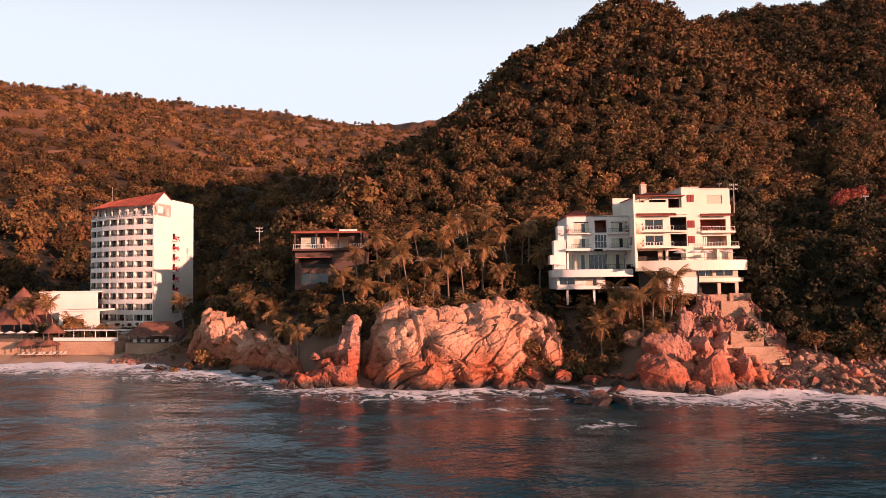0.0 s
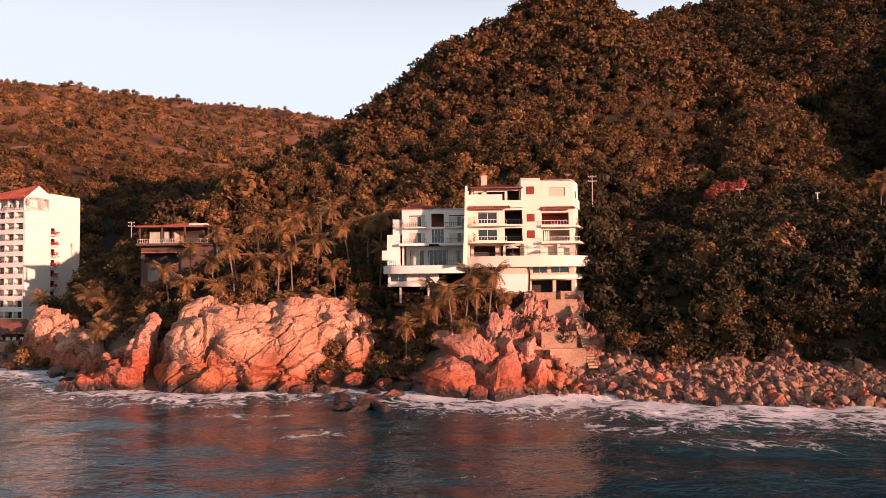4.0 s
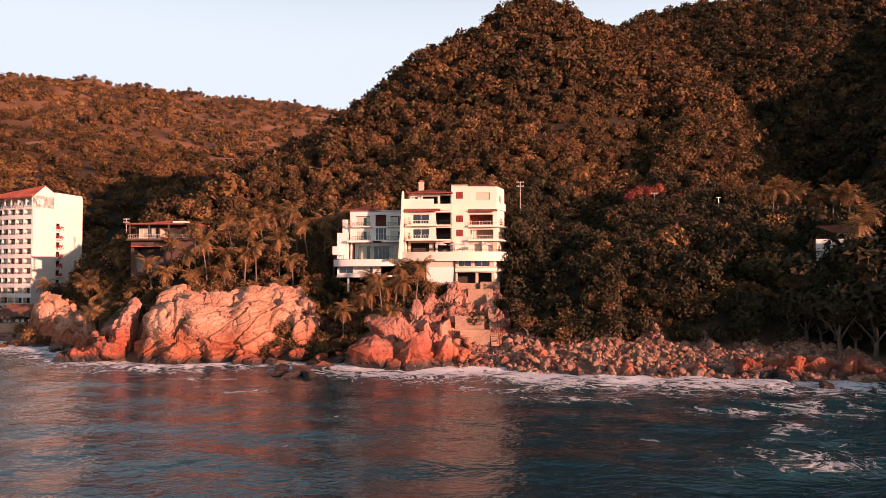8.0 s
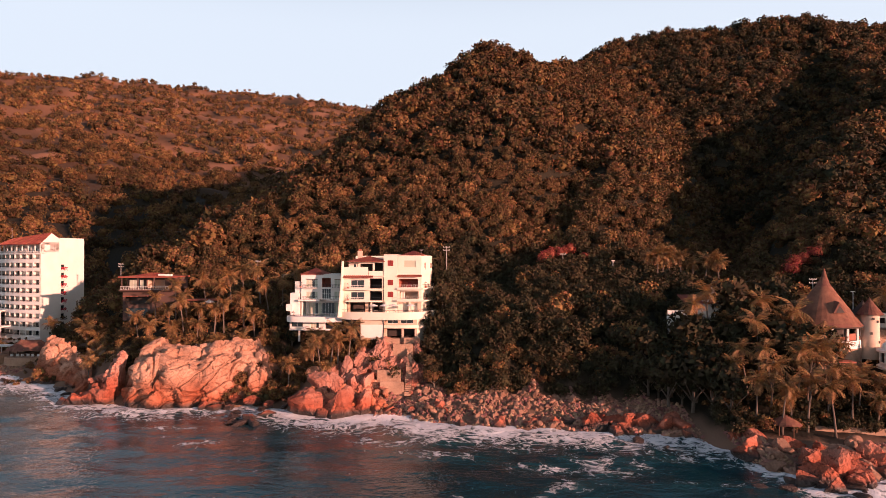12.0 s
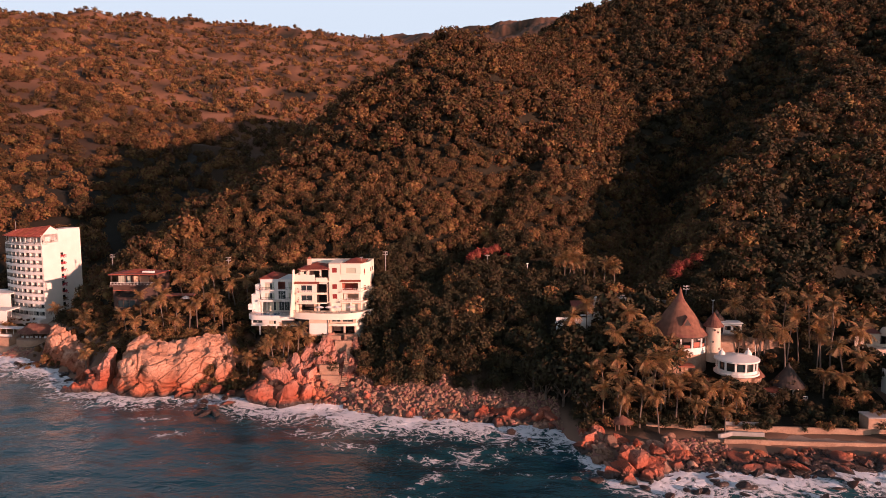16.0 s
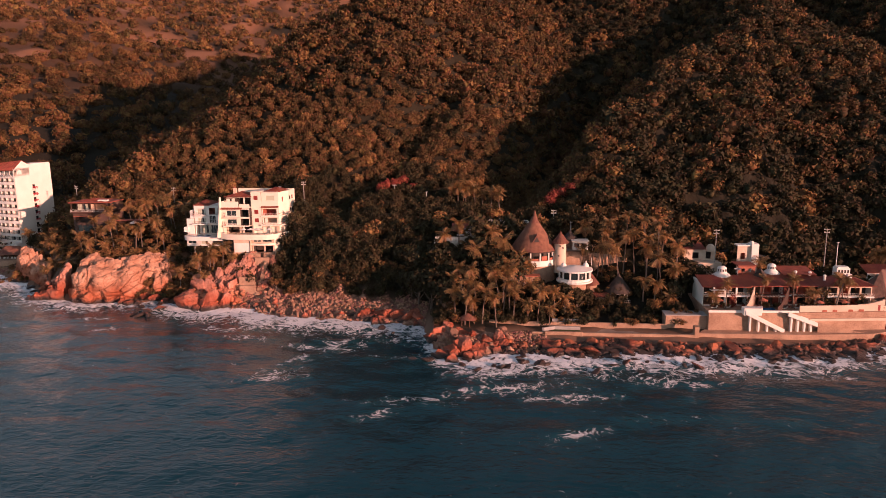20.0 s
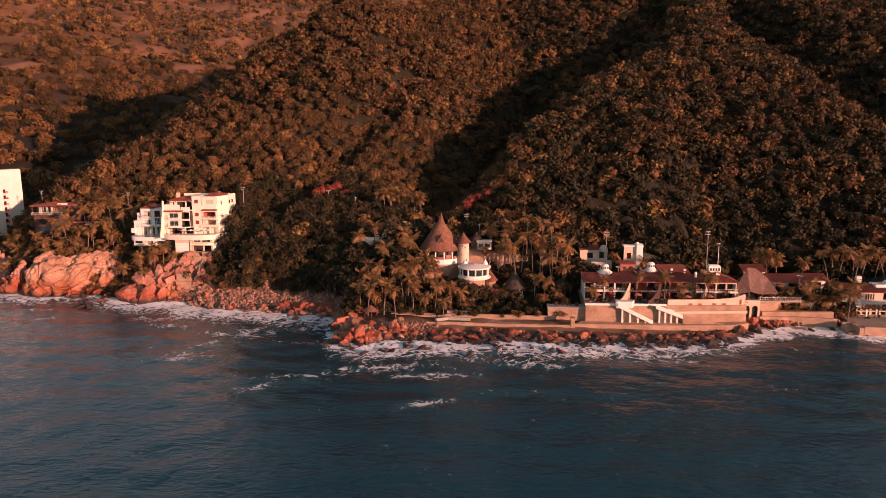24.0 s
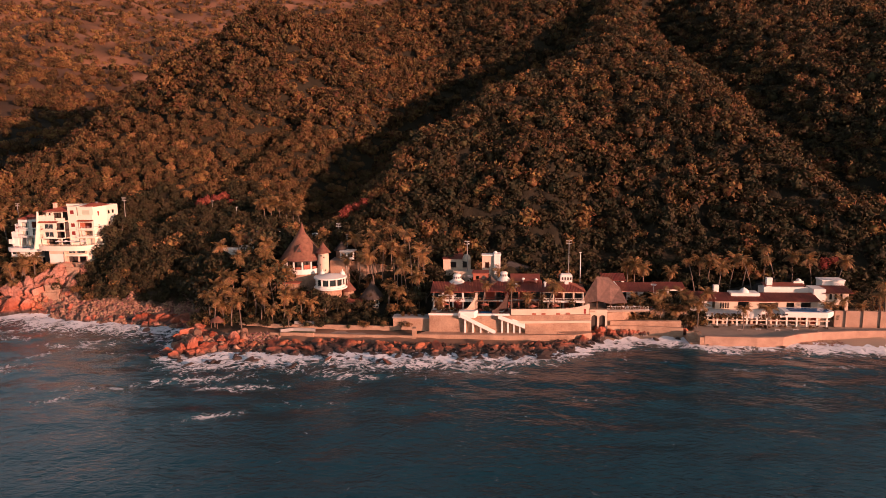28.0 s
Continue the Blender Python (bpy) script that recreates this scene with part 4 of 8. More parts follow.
for z in (F4 + 0.7, F5 + 0.7, F6 + 2.0):
    for y in (144.6, 147.6):
        sw_ = on(villa, "side_window", box(59.3, 59.36, y, y + 1.3, z, z + 1.4), WOOD)
        on(sw_, "pane", box(59.36, 59.38, y + 0.1, y + 1.2, z + 0.1, z + 1.3), GLASS)
for z, out in ((F5, 0.0), (F4, 0.5)):
    for i in range(7):
        on(villa, "side_rail", box(60.05 + out, 60.12 + out, 143.2 + i, 143.27 + i, z + 0.05, z + 0.95), METAL)
    on(villa, "side_handrail", box(60.05 + out, 60.12 + out, 143.0, 150, z + 0.95, z + 1.02), METAL)
    on(villa, "corner_rail", Shape().tube([(57.7 + out, 136.3 - out, z + 0.95), (60.1 + out, 143.0, z + 0.95)], 0.05, 5), METAL)
# left wing
on(villa, "wing_wall", pierced(25.0, 37.5, 139.0, 139.3, F4, 30.2, [(26.3, 29.4, F4 + 0.3, F4 + 2.1), (30.6, 33.0, F4 + 0.2, F4 + 2.9), (33.9, 37.2, F4 + 0.3, F4 + 2.1), (26.3, 29.4, F5 + 0.3, F5 + 2.4), (30.6, 33.0, F5 + 0.2, F5 + 2.7), (33.9, 37.2, F5 + 0.3, F5 + 2.4)]), WHITE)
W("wing_side", 25.0, 25.3, 139.3, 150, F2, 30.2)
W("wing_roof", 25.0, 37.5, 139.0, 150, 30.1, 30.35)
hip_roof(villa, 25.1, 30.6, 139.3, 149, 30.4, 1.6, ridge="x")
for z in (F4, F5):
    for a in (26.3, 33.9):
        window(villa, a, a + 3.2, 139.1, z + 0.3, z + 2.2, 4, WHITE, True)
        on(villa, "balcony", box(a - 0.8, a + 3.5, 138.0, 139.0, z - 0.1, z + 0.1) if z == F5 else box(a - 1.8, a + 3.8, 137.4, 139.0, z - 0.35, z + 0.1), WHITE)
        railing(villa, a - 0.7, a + 3.4, 138.1 if z == F5 else 137.5, z + 0.1, 0.85, 0.4, METAL)
window(villa, 30.6, 33.0, 139.15, F4 + 0.2, F4 + 2.9, 4, WHITE, False, 2)
room(villa, 30.6, 33.0, 139.3, 142, F5 + 0.2, F5 + 2.7, BRICKRED)
railing(villa, 30.6, 33.0, 139.0, F5 + 0.15, 0.9, 0.35, METAL)
on(villa, "wing_terrace_wall", pierced(25.6, 37.5, 141.5, 141.8, F3 - 0.9, F4 - 0.3, [(26.4, 37.2, F3 - 0.8, F4 - 1.0)]), WHITE)
for i in range(3):
    window(villa, 26.5 + 3.55 * i, 29.9 + 3.55 * i, 141.6, F3 - 0.8, F4 - 1.0, 4, WHITE, i != 1)
on(villa, "pool_terrace", Shape().prism(curve([(21.6, 139.5), (21.7, 136.8), (23.2, 134.7), (26.5, 133.8), (31.5, 133.5), (36.8, 134.2)]) + [(36.8, 142), (21.6, 142)], 18.0, 19.45), WHITE)
on(villa, "infinity_pool", Shape().prism([(23.4, 136.6), (25, 135.2), (31.5, 134.4), (31.5, 137.2), (23.4, 138.4)], 19.46, 19.52), POOL, "dark blue water of an infinity pool")
railing(villa, 31.8, 37.8, 134.8, 19.45, 0.95, 0.4, METAL)
railing(villa, 22.0, 24.0, 136.3, 19.45, 0.95, 0.4, METAL)
on(villa, "pool_room_wall", pierced(22.5, 32.0, 136.8, 137.1, 16.0, 18.3, [(22.9, 26.0, 16.5, 18.0), (28.0, 30.3, 16.2, 17.9)]), WHITE)
window(villa, 22.9, 26.0, 136.9, 16.5, 18.0, 2)
window(villa, 28.0, 30.3, 136.9, 16.2, 17.9, 3, WHITE, True)
W("pool_room_side", 22.5, 22.8, 137.1, 148, 16.0, 18.3)
W("pool_room_floor", 22.4, 38, 136.6, 148, 15.6, 16.0)
for x in (24.5, 29.8, 34.0):
    W("column", x, x + 0.4, 138, 138.4, 12.5, 15.6)
on(villa, "end_stair", Shape().box(21.3, 22.9, 137.6, 140, 20.6, 22.4).box(22.2, 24.6, 138.4, 141, 19.6, 25.4).box(23.2, 25.0, 139.4, 142, 25.4, 28.4), WHITE)
for x, y, z in ((25.0, 138.2, F5 + 0.1), (37.0, 138.3, F5 + 0.1), (38.7, 133.3, F5 + 0.05), (38.6, 133.3, F4 + 0.05), (58.4, 139.4, F5 + 0.05), (58.6, 139.2, F4 + 0.05), (45.2, 135.6, F6 + 0.1), (46.6, 136.2, F6 + 0.1), (22.8, 138.8, 19.45)):
    pot = plot("potted_plant", (x, y, z), "leafy plant in a clay pot on a balcony", "plant", "balcony plants")
    on(pot, "pot", Shape().lathe(x, y, [(0, z), (0.22, z), (0.3, z + 0.45), (0, z + 0.45)], 10), BRICKRED)
    lv = Shape()
    for i in range(26):
        a, b = RT.uniform(0, 6.28), RT.uniform(0.2, 1.2)
        c = Vector((x + 0.5 * b * math.cos(a), y + 0.5 * b * math.sin(a), z + 0.5 + RT.uniform(0.1, 1.1)))
        d = Vector((math.cos(a) * 0.3, math.sin(a) * 0.3, RT.uniform(-0.15, 0.2)))
        s = Vector((-math.sin(a) * 0.1, math.cos(a) * 0.1, 0))
        lv.face(c - d, c - s, c + d, c + s)
    on(pot, "foliage", lv, LEAF)
# walls and steps that climb the crag to the villa
steps_ = plot("cliff_stairs", (53, 128, 8), "rough stone terraces and steps climbing the crag", "stairs")
for i, (x0, x1, y, z0, z1) in enumerate(((47, 52.5, 128.6, 11, 14.4), (51, 56, 127.4, 9.5, 13.2), (53.5, 57.5, 129.6, 11.5, 14.6), (48.5, 54, 117.5, 5.5, 8.4), (49.5, 55, 115.0, 3.5, 6.0))):
    on(steps_, "terrace_wall", box(x0, x1, y, y + 0.6, z0 - 1, z1), STONEWALL)
for i in range(26):
    t = i / 25
    on(steps_, "step", box(55.2 - 0.6 * t, 56.6 - 0.6 * t, 114 + 14.5 * t, 114.8 + 14.5 * t, 3.1 + 9.7 * t, 3.45 + 9.8 * t), STONEWALL)
for i in range(7):
    t = i / 6
    on(steps_, "post", Shape().tube([(56.7 - 0.6 * t, 114.3 + 14 * t, 3.0 + 9.7 * t), (56.7 - 0.6 * t, 114.3 + 14 * t, 4.7 + 9.7 * t)], 0.07, 5), WOOD)

# ---- the hotel tower ----
hotel = thing("hotel_tower", (-79.4, 189.3, 6.9), "eleven-storey white hotel with curved balcony front and red gable roof", "hotel", turn=-8.0)
HW, HD, FL, BAY, BOW = 24.2, 21.7, 2.95, 3.025, 7.9
ORIGIN[hotel.name] = Vector((0, 0, 0))


def bow(sh):
    """Bends a straight front so that its far end curves back."""
    sh.v = [(x, y + BOW * (x / HW) ** 2, z) for x, y, z in sh.v]
    return sh


def bay_pose(b, dx, y, z):
    """A place on the bowed front, turned along its bay."""
    x = -HW + b * BAY + dx
    mid = -HW + (b + 0.5) * BAY
    return pose(x, y + BOW * (x / HW) ** 2, z, 0, 0, math.degrees(math.atan(2 * BOW * mid / HW ** 2)))


for b in range(8):
    x0, x1 = -HW + b * BAY, -HW + (b + 1) * BAY
    on(hotel, "front_wall", bow(pierced(x0, x1, 0, 0.25, 0, 10 * FL, [(x0 + 0.17, x1 - 0.17, f * FL + 0.95, f * FL + 2.65) for f in range(10)])), WHITE)
    # pale back wall: the sunlit part of each bay put into its colour
    on(hotel, "room_back", bow(box(x0 + 0.12, x1 - 0.12, 1.9, 2.0, 0, 10 * FL)), CURTAIN)
    on(hotel, "top_slab", bow(box(x0, x1, -0.1, 2.6, 10 * FL - 0.05, 10 * FL + 0.25)), WHITE)
    on(hotel, "top_rooms", bow(pierced(x0, x1, 2.6, 2.85, 10 * FL, 33.0, [(x0 + 0.8, x1 - 0.7, 10 * FL + 0.3, 32.2)])), WHITE)
    on(hotel, "pillar", bow(box(x0, x0 + 0.35, 0.6, 0.95, 10 * FL + 0.25, 32.9)), WHITE)
    w = window(hotel, 0, 1.8, 0, 0, 1.9, 2)
    w.matrix_basis = bay_pose(b, 0.8, 2.7, 10 * FL + 0.3)
    w = railing(hotel, 0, BAY - 0.05, 0, 0, 0.8, 0.6, METAL)
    w.matrix_basis = bay_pose(b, 0.02, 0.0, 10 * FL + 0.25)
    for f in range(11):
        on(hotel, "floor_slab", bow(box(x0 + 0.12, x1 - 0.12, 0.25, 1.9, f * FL - 0.1, f * FL + 0.9)), WHITE)
    if b:
        on(hotel, "party_wall", bow(box(x0 - 0.12, x0 + 0.12, 0.25, 1.9, 0, 10 * FL)), WHITE)
on(hotel, "right_wall", pierced(0.0, HD, -0.25, 0, 0, 33.5, [(10.0, 11.6, f * FL + 3.2, f * FL + 4.9) for f in range(8)] + [(2.0, 4.6, 30.8, 32.6)], "y"), WHITE)
on(hotel, "left_wall", box(-HW, -HW + 0.25, BOW + 0.25, HD, 0, 10 * FL), WHITE)
on(hotel, "rear_wall", box(-HW, 0, HD, HD + 0.25, 0, 34.5), WHITE)
on(hotel, "rear_block", box(-6.0, 0.05, 8.4, HD, 33.5, 35.2), WHITE)
rail = Shape().box(0, BAY - 0.36, -0.02, 0.04, 0.5, 0.56)
for i in range(11):
    rail.box(i * 0.26, i * 0.26 + 0.04, -0.02, 0.03, 0.0, 0.5)
RAIL = rail.mesh("railing", METAL)
DOORF = Shape().box(0, 0.08, 0, 0.08, 0, 2.0).box(1.2, 1.28, 0, 0.08, 0, 2.0).box(2.47, 2.55, 0, 0.08, 0, 2.0).box(0.08, 2.47, 0, 0.08, 1.92, 2.0).mesh("balcony_door", WHITE)
DOORG = Shape().box(0.08, 1.2, 0.03, 0.05, 0, 1.92).mesh("pane", GLASS)
DOORPALE = Shape().box(1.28, 2.47, 0.03, 0.05, 0, 1.92).mesh("pane", CURTAIN)
for f in range(10):
    for b in range(8):
        o = part("railing", RAIL, None, hotel)
        o.matrix_basis = bay_pose(b, 0.18, 0.02, f * FL + 0.95)
        d = part("balcony_door", DOORF, None, hotel)
        d.matrix_basis = bay_pose(b, 0.3, 1.2, f * FL + 0.9)
        if (f * 5 + b * 3) % 7 == 1:
            part("pane", DOORPALE, None, d)
        else:
            q = part("pane", DOORG, None, d)
            q.matrix_basis = pose(1.2, 0, 0)
        # pale left panes paint in the sunlit side of some bays
        if (f * 3 + b * 2) % 5 < 2:
            q = part("pane", DOORPALE, None, d)
            q.matrix_basis = pose(-1.2, 0, 0)
        else:
            part("pane", DOORG, None, d)
roof = Shape()
eave = [(-HW - 0.6 + i * (HW + 1.2) / 12, -0.6 + BOW * ((-HW + i * HW / 12) / HW) ** 2, 32.6 + 0.025 * i) for i in range(13)]
ridge = [(-HW + 4.0 + i * (HW - 3.6) / 12, 9.2 - 4.0 * i / 12, 34.9 + 2.1 * i / 12) for i in range(13)]
for i in range(12):
    roof.face(eave[i], eave[i + 1], ridge[i + 1], ridge[i])
    roof.face(*[(x, y, z - 0.25) for x, y, z in (eave[i], eave[i + 1])], eave[i + 1], eave[i])
roof.face(ridge[0], ridge[12], (0.4, 9.0, 35.0), (-HW + 4.0, 13.0, 33.0)).face(eave[0], ridge[0], (-HW + 4.0, 13.0, 33.0), (-HW - 0.6, 12.0, 32.8))
rf = on(hotel, "roof", roof, TILE, "sloping red tile roof")
tl = Shape()
for i in range(12):
    for j in range(4):
        k = (j + 0.5) / 4
        tl.tube([Vector(eave[i]).lerp(Vector(eave[i + 1]), k) + Vector((0, 0, 0.04)), Vector(ridge[i]).lerp(Vector(ridge[i + 1]), k) + Vector((0, 0, 0.04))], 0.1, 5)
on(rf, "tiling", tl, TILE)
on(hotel, "gable", Shape().face((0.0, 0.2, 30), (0.0, 9.0, 30), (0.0, 9.0, 34.9), (0.0, 5.2, 36.8), (0.0, 0.2, 33.0)).face((-0.2, 0.2, 30), (-0.2, 0.2, 33.0), (-0.2, 5.2, 36.8), (-0.2, 9.0, 34.9), (-0.2, 9.0, 30)), WHITE)
for z in (30.8,):
    o = window(hotel, 0, 2.6, 0, 0, 1.8, 3)
    o.matrix_basis = pose(0.03, 2.0, z, 0, 0, 90)
for f in range(8):
    bx = on(hotel, "flower_balcony", Shape().box(-0.05, 0.9, 9.8, 11.8, f * FL + 2.6, f * FL + 3.1), WHITE if f > 1 else GREY)
    fl = Shape()
    for i in range(60):
        c = Vector((RT.uniform(0.1, 1.1), RT.uniform(9.6, 12.0), f * FL + RT.uniform(2.7, 4.0)))
        a, b = Vector((RT.uniform(-0.2, 0.2), RT.uniform(-0.25, 0.25), RT.uniform(-0.2, 0.2))), Vector((0.05, RT.uniform(-0.2, 0.2), 0.2))
        fl.face(c - a, c - b, c + a, c + b)
    on(bx, "flower_cluster", fl, REDCLOTH if f > 1 else LEAF, "trailing red bougainvillea" if f > 1 else "trailing green plants")
    on(hotel, "dim_window", box(-0.2, -0.15, 9.9, 11.7, f * FL + 3.1, f * FL + 4.9), GLASS)
on(hotel, "antenna", Shape().tube([(-15, 4, 34.6), (-15, 4, 38.6)], 0.05, 5), PALEMETAL)
on(hotel, "plinth", Shape().prism([(x, y - 3) for x, y, z in eave] + [(0.5, HD), (-HW - 0.6, HD)], -2.5, 0.0), WHITE)
for i in range(7):
    on(hotel, "terrace_pillar", bow(box(-HW + i * 3.7, -HW + i * 3.7 + 0.4, -3.3, -2.9, 0, 0.9)), WHITE)

# ---- low buildings on the beach beside the hotel ----
lobby = plot("hotel_lobby", (-104, 186, 4), "low white hotel wing with a dark dining room opening", "building")
on(lobby, "wall", pierced(-113, -97, 194, 194.4, 5, 16, [(-108, -104, 7, 10)]), WHITE)
on(lobby, "side_wall", box(-113, -112.6, 194.4, 206, 5, 16), WHITE)
on(lobby, "roof", box(-113.2, -96.8, 193.8, 206, 15.8, 16.2), WHITE)
on(lobby, "dining_room", pierced(-101, -90.5, 182, 182.3, 5, 11.2, [(-100, -94.5, 6.6, 9.0)]), WHITE)
room(lobby, -100, -94.5, 182.3, 186, 6.6, 9.0, BRICKRED)
on(lobby, "dining_roof", box(-101.3, -90.2, 181.6, 190, 11.0, 11.4), WHITE)
on(lobby, "dining_side", box(-101, -100.7, 182.3, 190, 5, 11.2), WHITE)
beach_terrace = plot("beach_terrace", (-88, 172, 3), "long pale terrace with a white canopy above the sand", "terrace")
on(beach_terrace, "retaining_wall", Shape().prism([(-122, 170), (-79, 166.5), (-76, 176), (-122, 186)], 1, 4.2), STONEWALL)
on(beach_terrace, "canopy", Shape().prism([(-96, 173.5), (-78, 171), (-77.5, 175), (-95.5, 178)], 6.4, 6.6), CANVAS)
for i in range(7):
    x = -95.5 + i * 2.9
    on(beach_terrace, "post", Shape().tube([(x, 174 - 0.13 * i * 2.9, 4.2), (x, 174 - 0.13 * i * 2.9, 6.4)], 0.08, 6), WHITE)
on(beach_terrace, "parapet", Shape().prism([(-96, 170.6), (-79, 168.2), (-79, 168.5), (-96, 170.9)], 4.2, 5.0), WHITE)


def palapa(x, y, z, r, eave, top, label, posts=8, mat=None, flare=0.0):
    p = plot("palapa", (x, y, z), label, "thatched shelter", "thatched palapas")
    thatch_cone(p, x, y, r, z + eave, z + top, mat, flare=flare)
    for i in range(posts):
        a = 2 * math.pi * (i + 0.5) / posts
        on(p, "post", Shape().tube([(x + r * 0.85 * math.cos(a), y + r * 0.85 * math.sin(a), z), (x + r * 0.85 * math.cos(a), y + r * 0.85 * math.sin(a), z + eave + 0.3)], 0.11, 6), WOOD)
    return p


palapa(-116.5, 192, 4.6, 8.5, 3.2, 13.0, "large brown palm-thatched beach restaurant roof", 12)
palapa(-97, 172.5, 4.2, 2.6, 2.0, 4.2, "small brown thatched beach hut", 6)
palapa(-100, 166.5, 2.2, 2.6, 1.6, 3.0, "low brown thatched sunshade on the sand", 5)
palapa(-94.5, 165.8, 2.2, 2.6, 1.6, 3.0, "low brown thatched sunshade on the sand", 5)
bar = plot("beach_bar", (-70.5, 171, 3.5), "oval palm-thatched beach bar on a stone bank", "bar")
sh = Shape()
for j in range(7):
    t0, t1 = j / 7, (j + 1) / 7
    for i in range(28):
        a, b = 2 * math.pi * i / 28, 2 * math.pi * (i + 1) / 28
        f = lambda t, w, e: (-70.8 + (3.4 + 4.2 * (1 - t)) * math.cos(w) * e, 171.5 + 4.6 * (1 - t) * math.sin(w) * e, 5.6 + 3.0 * t)
        p0, p1 = f(t0, a, 1.03), f(t0, b, 1.03)
        dz = 0.15 * RT.uniform(-1, 1) - 0.15
        sh.face((p0[0], p0[1], p0[2] + dz), (p1[0], p1[1], p1[2] + dz), f(t1, b, 1), f(t1, a, 1))
on(bar, "thatched_roof", sh, THATCH)
for i in range(12):
    a = 2 * math.pi * i / 12
    x, y = -70.8 + 6.6 * math.cos(a), 171.5 + 3.9 * math.sin(a)
    on(bar, "post", Shape().tube([(x, y, 3.6), (x, y, 5.8)], 0.12, 6), WOOD)
on(bar, "floor", Shape().lathe(-70.8, 171.5, [(7.4, 1.2), (7.2, 3.7), (0, 3.7)], 24), STONEWALL)
on(bar, "counter", Shape().lathe(-70.8, 171.5, [(2.6, 3.7), (2.6, 4.8), (2.2, 4.8), (2.2, 3.7)], 16), WOOD)
for i in range(6):
    x, y = -75 + 1.7 * i, 168.6 + 0.2 * (i % 2)
    c = plot("dining_table", (x, y, 3.7), "small table under a white cloth at the bar", "table", "bar tables")
    on(c, "cloth", Shape().lathe(x, y, [(0.5, 3.75), (0.42, 4.45), (0, 4.46)], 10), CANVAS)
    on(c, "leg", Shape().tube([(x, y, 3.7), (x, y, 4.44)], 0.05, 5), WOOD)
for i in range(7):
    x, y = -120 + 3.0 * i, 173.5 - 0.2 * i
    u = plot("beach_umbrella", (x, y, 4.2), "white canvas beach umbrella on the terrace", "umbrella", "beach umbrellas")
    on(u, "pole", Shape().tube([(x, y, 4.2), (x, y, 6.5)], 0.04, 5), WOOD)
    on(u, "canopy", Shape().lathe(x, y, [(1.3, 6.1), (0.6, 6.45), (0.02, 6.7)], 8), CANVAS)
for i in range(9):
    x, y = -101 + 1.25 * i, 164.6 + 0.4 * (i % 2)
    b = plot("sun_lounger", (x, y, 1.2), "pale sun lounger on the sand", "lounger", "beach loungers")
    on(b, "seat", box(x, x + 0.65, y, y + 1.3, 1.45, 1.55), CURTAIN)
    on(b, "backrest", Shape().face((x, y + 1.3, 1.55), (x + 0.65, y + 1.3, 1.55), (x + 0.65, y + 1.9, 2.0), (x, y + 1.9, 2.0)).face((x, y + 1.3, 1.48), (x, y + 1.9, 1.93), (x + 0.65, y + 1.9, 1.93), (x + 0.65, y + 1.3, 1.48)), CURTAIN)
    for dx in (0.03, 0.55):
        for dy in (0.1, 1.1):
            on(b, "leg", box(x + dx, x + dx + 0.07, y + dy, y + dy + 0.07, 0.7, 1.45), WOOD)

# ---- the brown villa in the trees ----
bv = plot("brown_villa", (-26, 160, 17), "brown stucco villa with open galleries among the trees", "villa")
on(bv, "roof", Shape().prism([(-34.5, 156.5), (-18, 157.5), (-17.5, 168), (-34.5, 168)], 28.9, 29.3), TILE)
on(bv, "skylight", box(-24, -20, 160, 161.2, 29.3, 29.9), WHITE)
hip_roof(bv, -32, -22, 160, 168, 29.32, 0.9, TILE)
on(bv, "upper_wall", pierced(-33.6, -18.3, 160.5, 160.8, 25.4, 28.9, [(-33, -28.5, 25.6, 28.2), (-27.5, -22, 25.6, 28.2)]), BROWNWALL)
window(bv, -33, -28.5, 160.6, 25.6, 28.2, 4, WHITE, True)
room(bv, -27.5, -22, 160.8, 164, 25.6, 28.2, CREAM)
for x in (-33.9, -29, -24, -18.8):
    on(bv, "column", box(x, x + 0.3, 157.2, 157.5, 25.4, 28.9), BROWNWALL)
on(bv, "gallery_floor", Shape().prism([(-34.2, 156.6), (-18, 157.2), (-18, 168), (-34.2, 168)], 24.9, 25.4), BROWNWALL)
railing(bv, -34.0, -18.2, 156.9, 25.4, 0.95, 0.5)
on(bv, "mid_wall", pierced(-34, -18, 158.5, 158.8, 16, 24.9, [(-33.2, -25.6, 21.0, 23.4), (-32.6, -26.4, 17.2, 19.8)]), BROWNWALL)
room(bv, -33.2, -25.6, 158.8, 161, 21.0, 23.4)
on(bv, "awning", Shape().prism([(-33.4, 157.2), (-26, 157.2), (-26, 158.5), (-33.4, 158.5)], 23.3, 23.5), BRICKRED)
railing(bv, -33.4, -25.6, 158.2, 20.9, 0.95, 0.5, METAL)
window(bv, -32.6, -26.4, 158.6, 17.2, 19.8, 3, WOOD)
on(bv, "end_wall", box(-18.3, -18, 158.8, 168, 16, 28.9), BROWNWALL)
on(bv, "rear_end_wall", box(-34, -33.7, 158.8, 168, 16, 24.9), BROWNWALL)
small = plot("garden_pavilion", (-8, 152, 19), "small pavilion with a pale awning hidden among the palms", "pavilion")
on(small, "wall", box(-12, -3, 153, 153.3, 17, 22.5), BROWNWALL)
on(small, "roof", Shape().prism([(-12.5, 151.5), (-2.5, 151.5), (-2.5, 156), (-12.5, 156)], 22.5, 22.8), BRICKRED)
on(small, "awning", Shape().lathe(-4.5, 150.5, [(1.8, 22.0), (0.9, 22.5), (0.02, 22.9)], 8), CANVAS)
on(small, "pole", Shape().tube([(-4.5, 150.5, 18.5), (-4.5, 150.5, 22.6)], 0.05, 5), METAL)

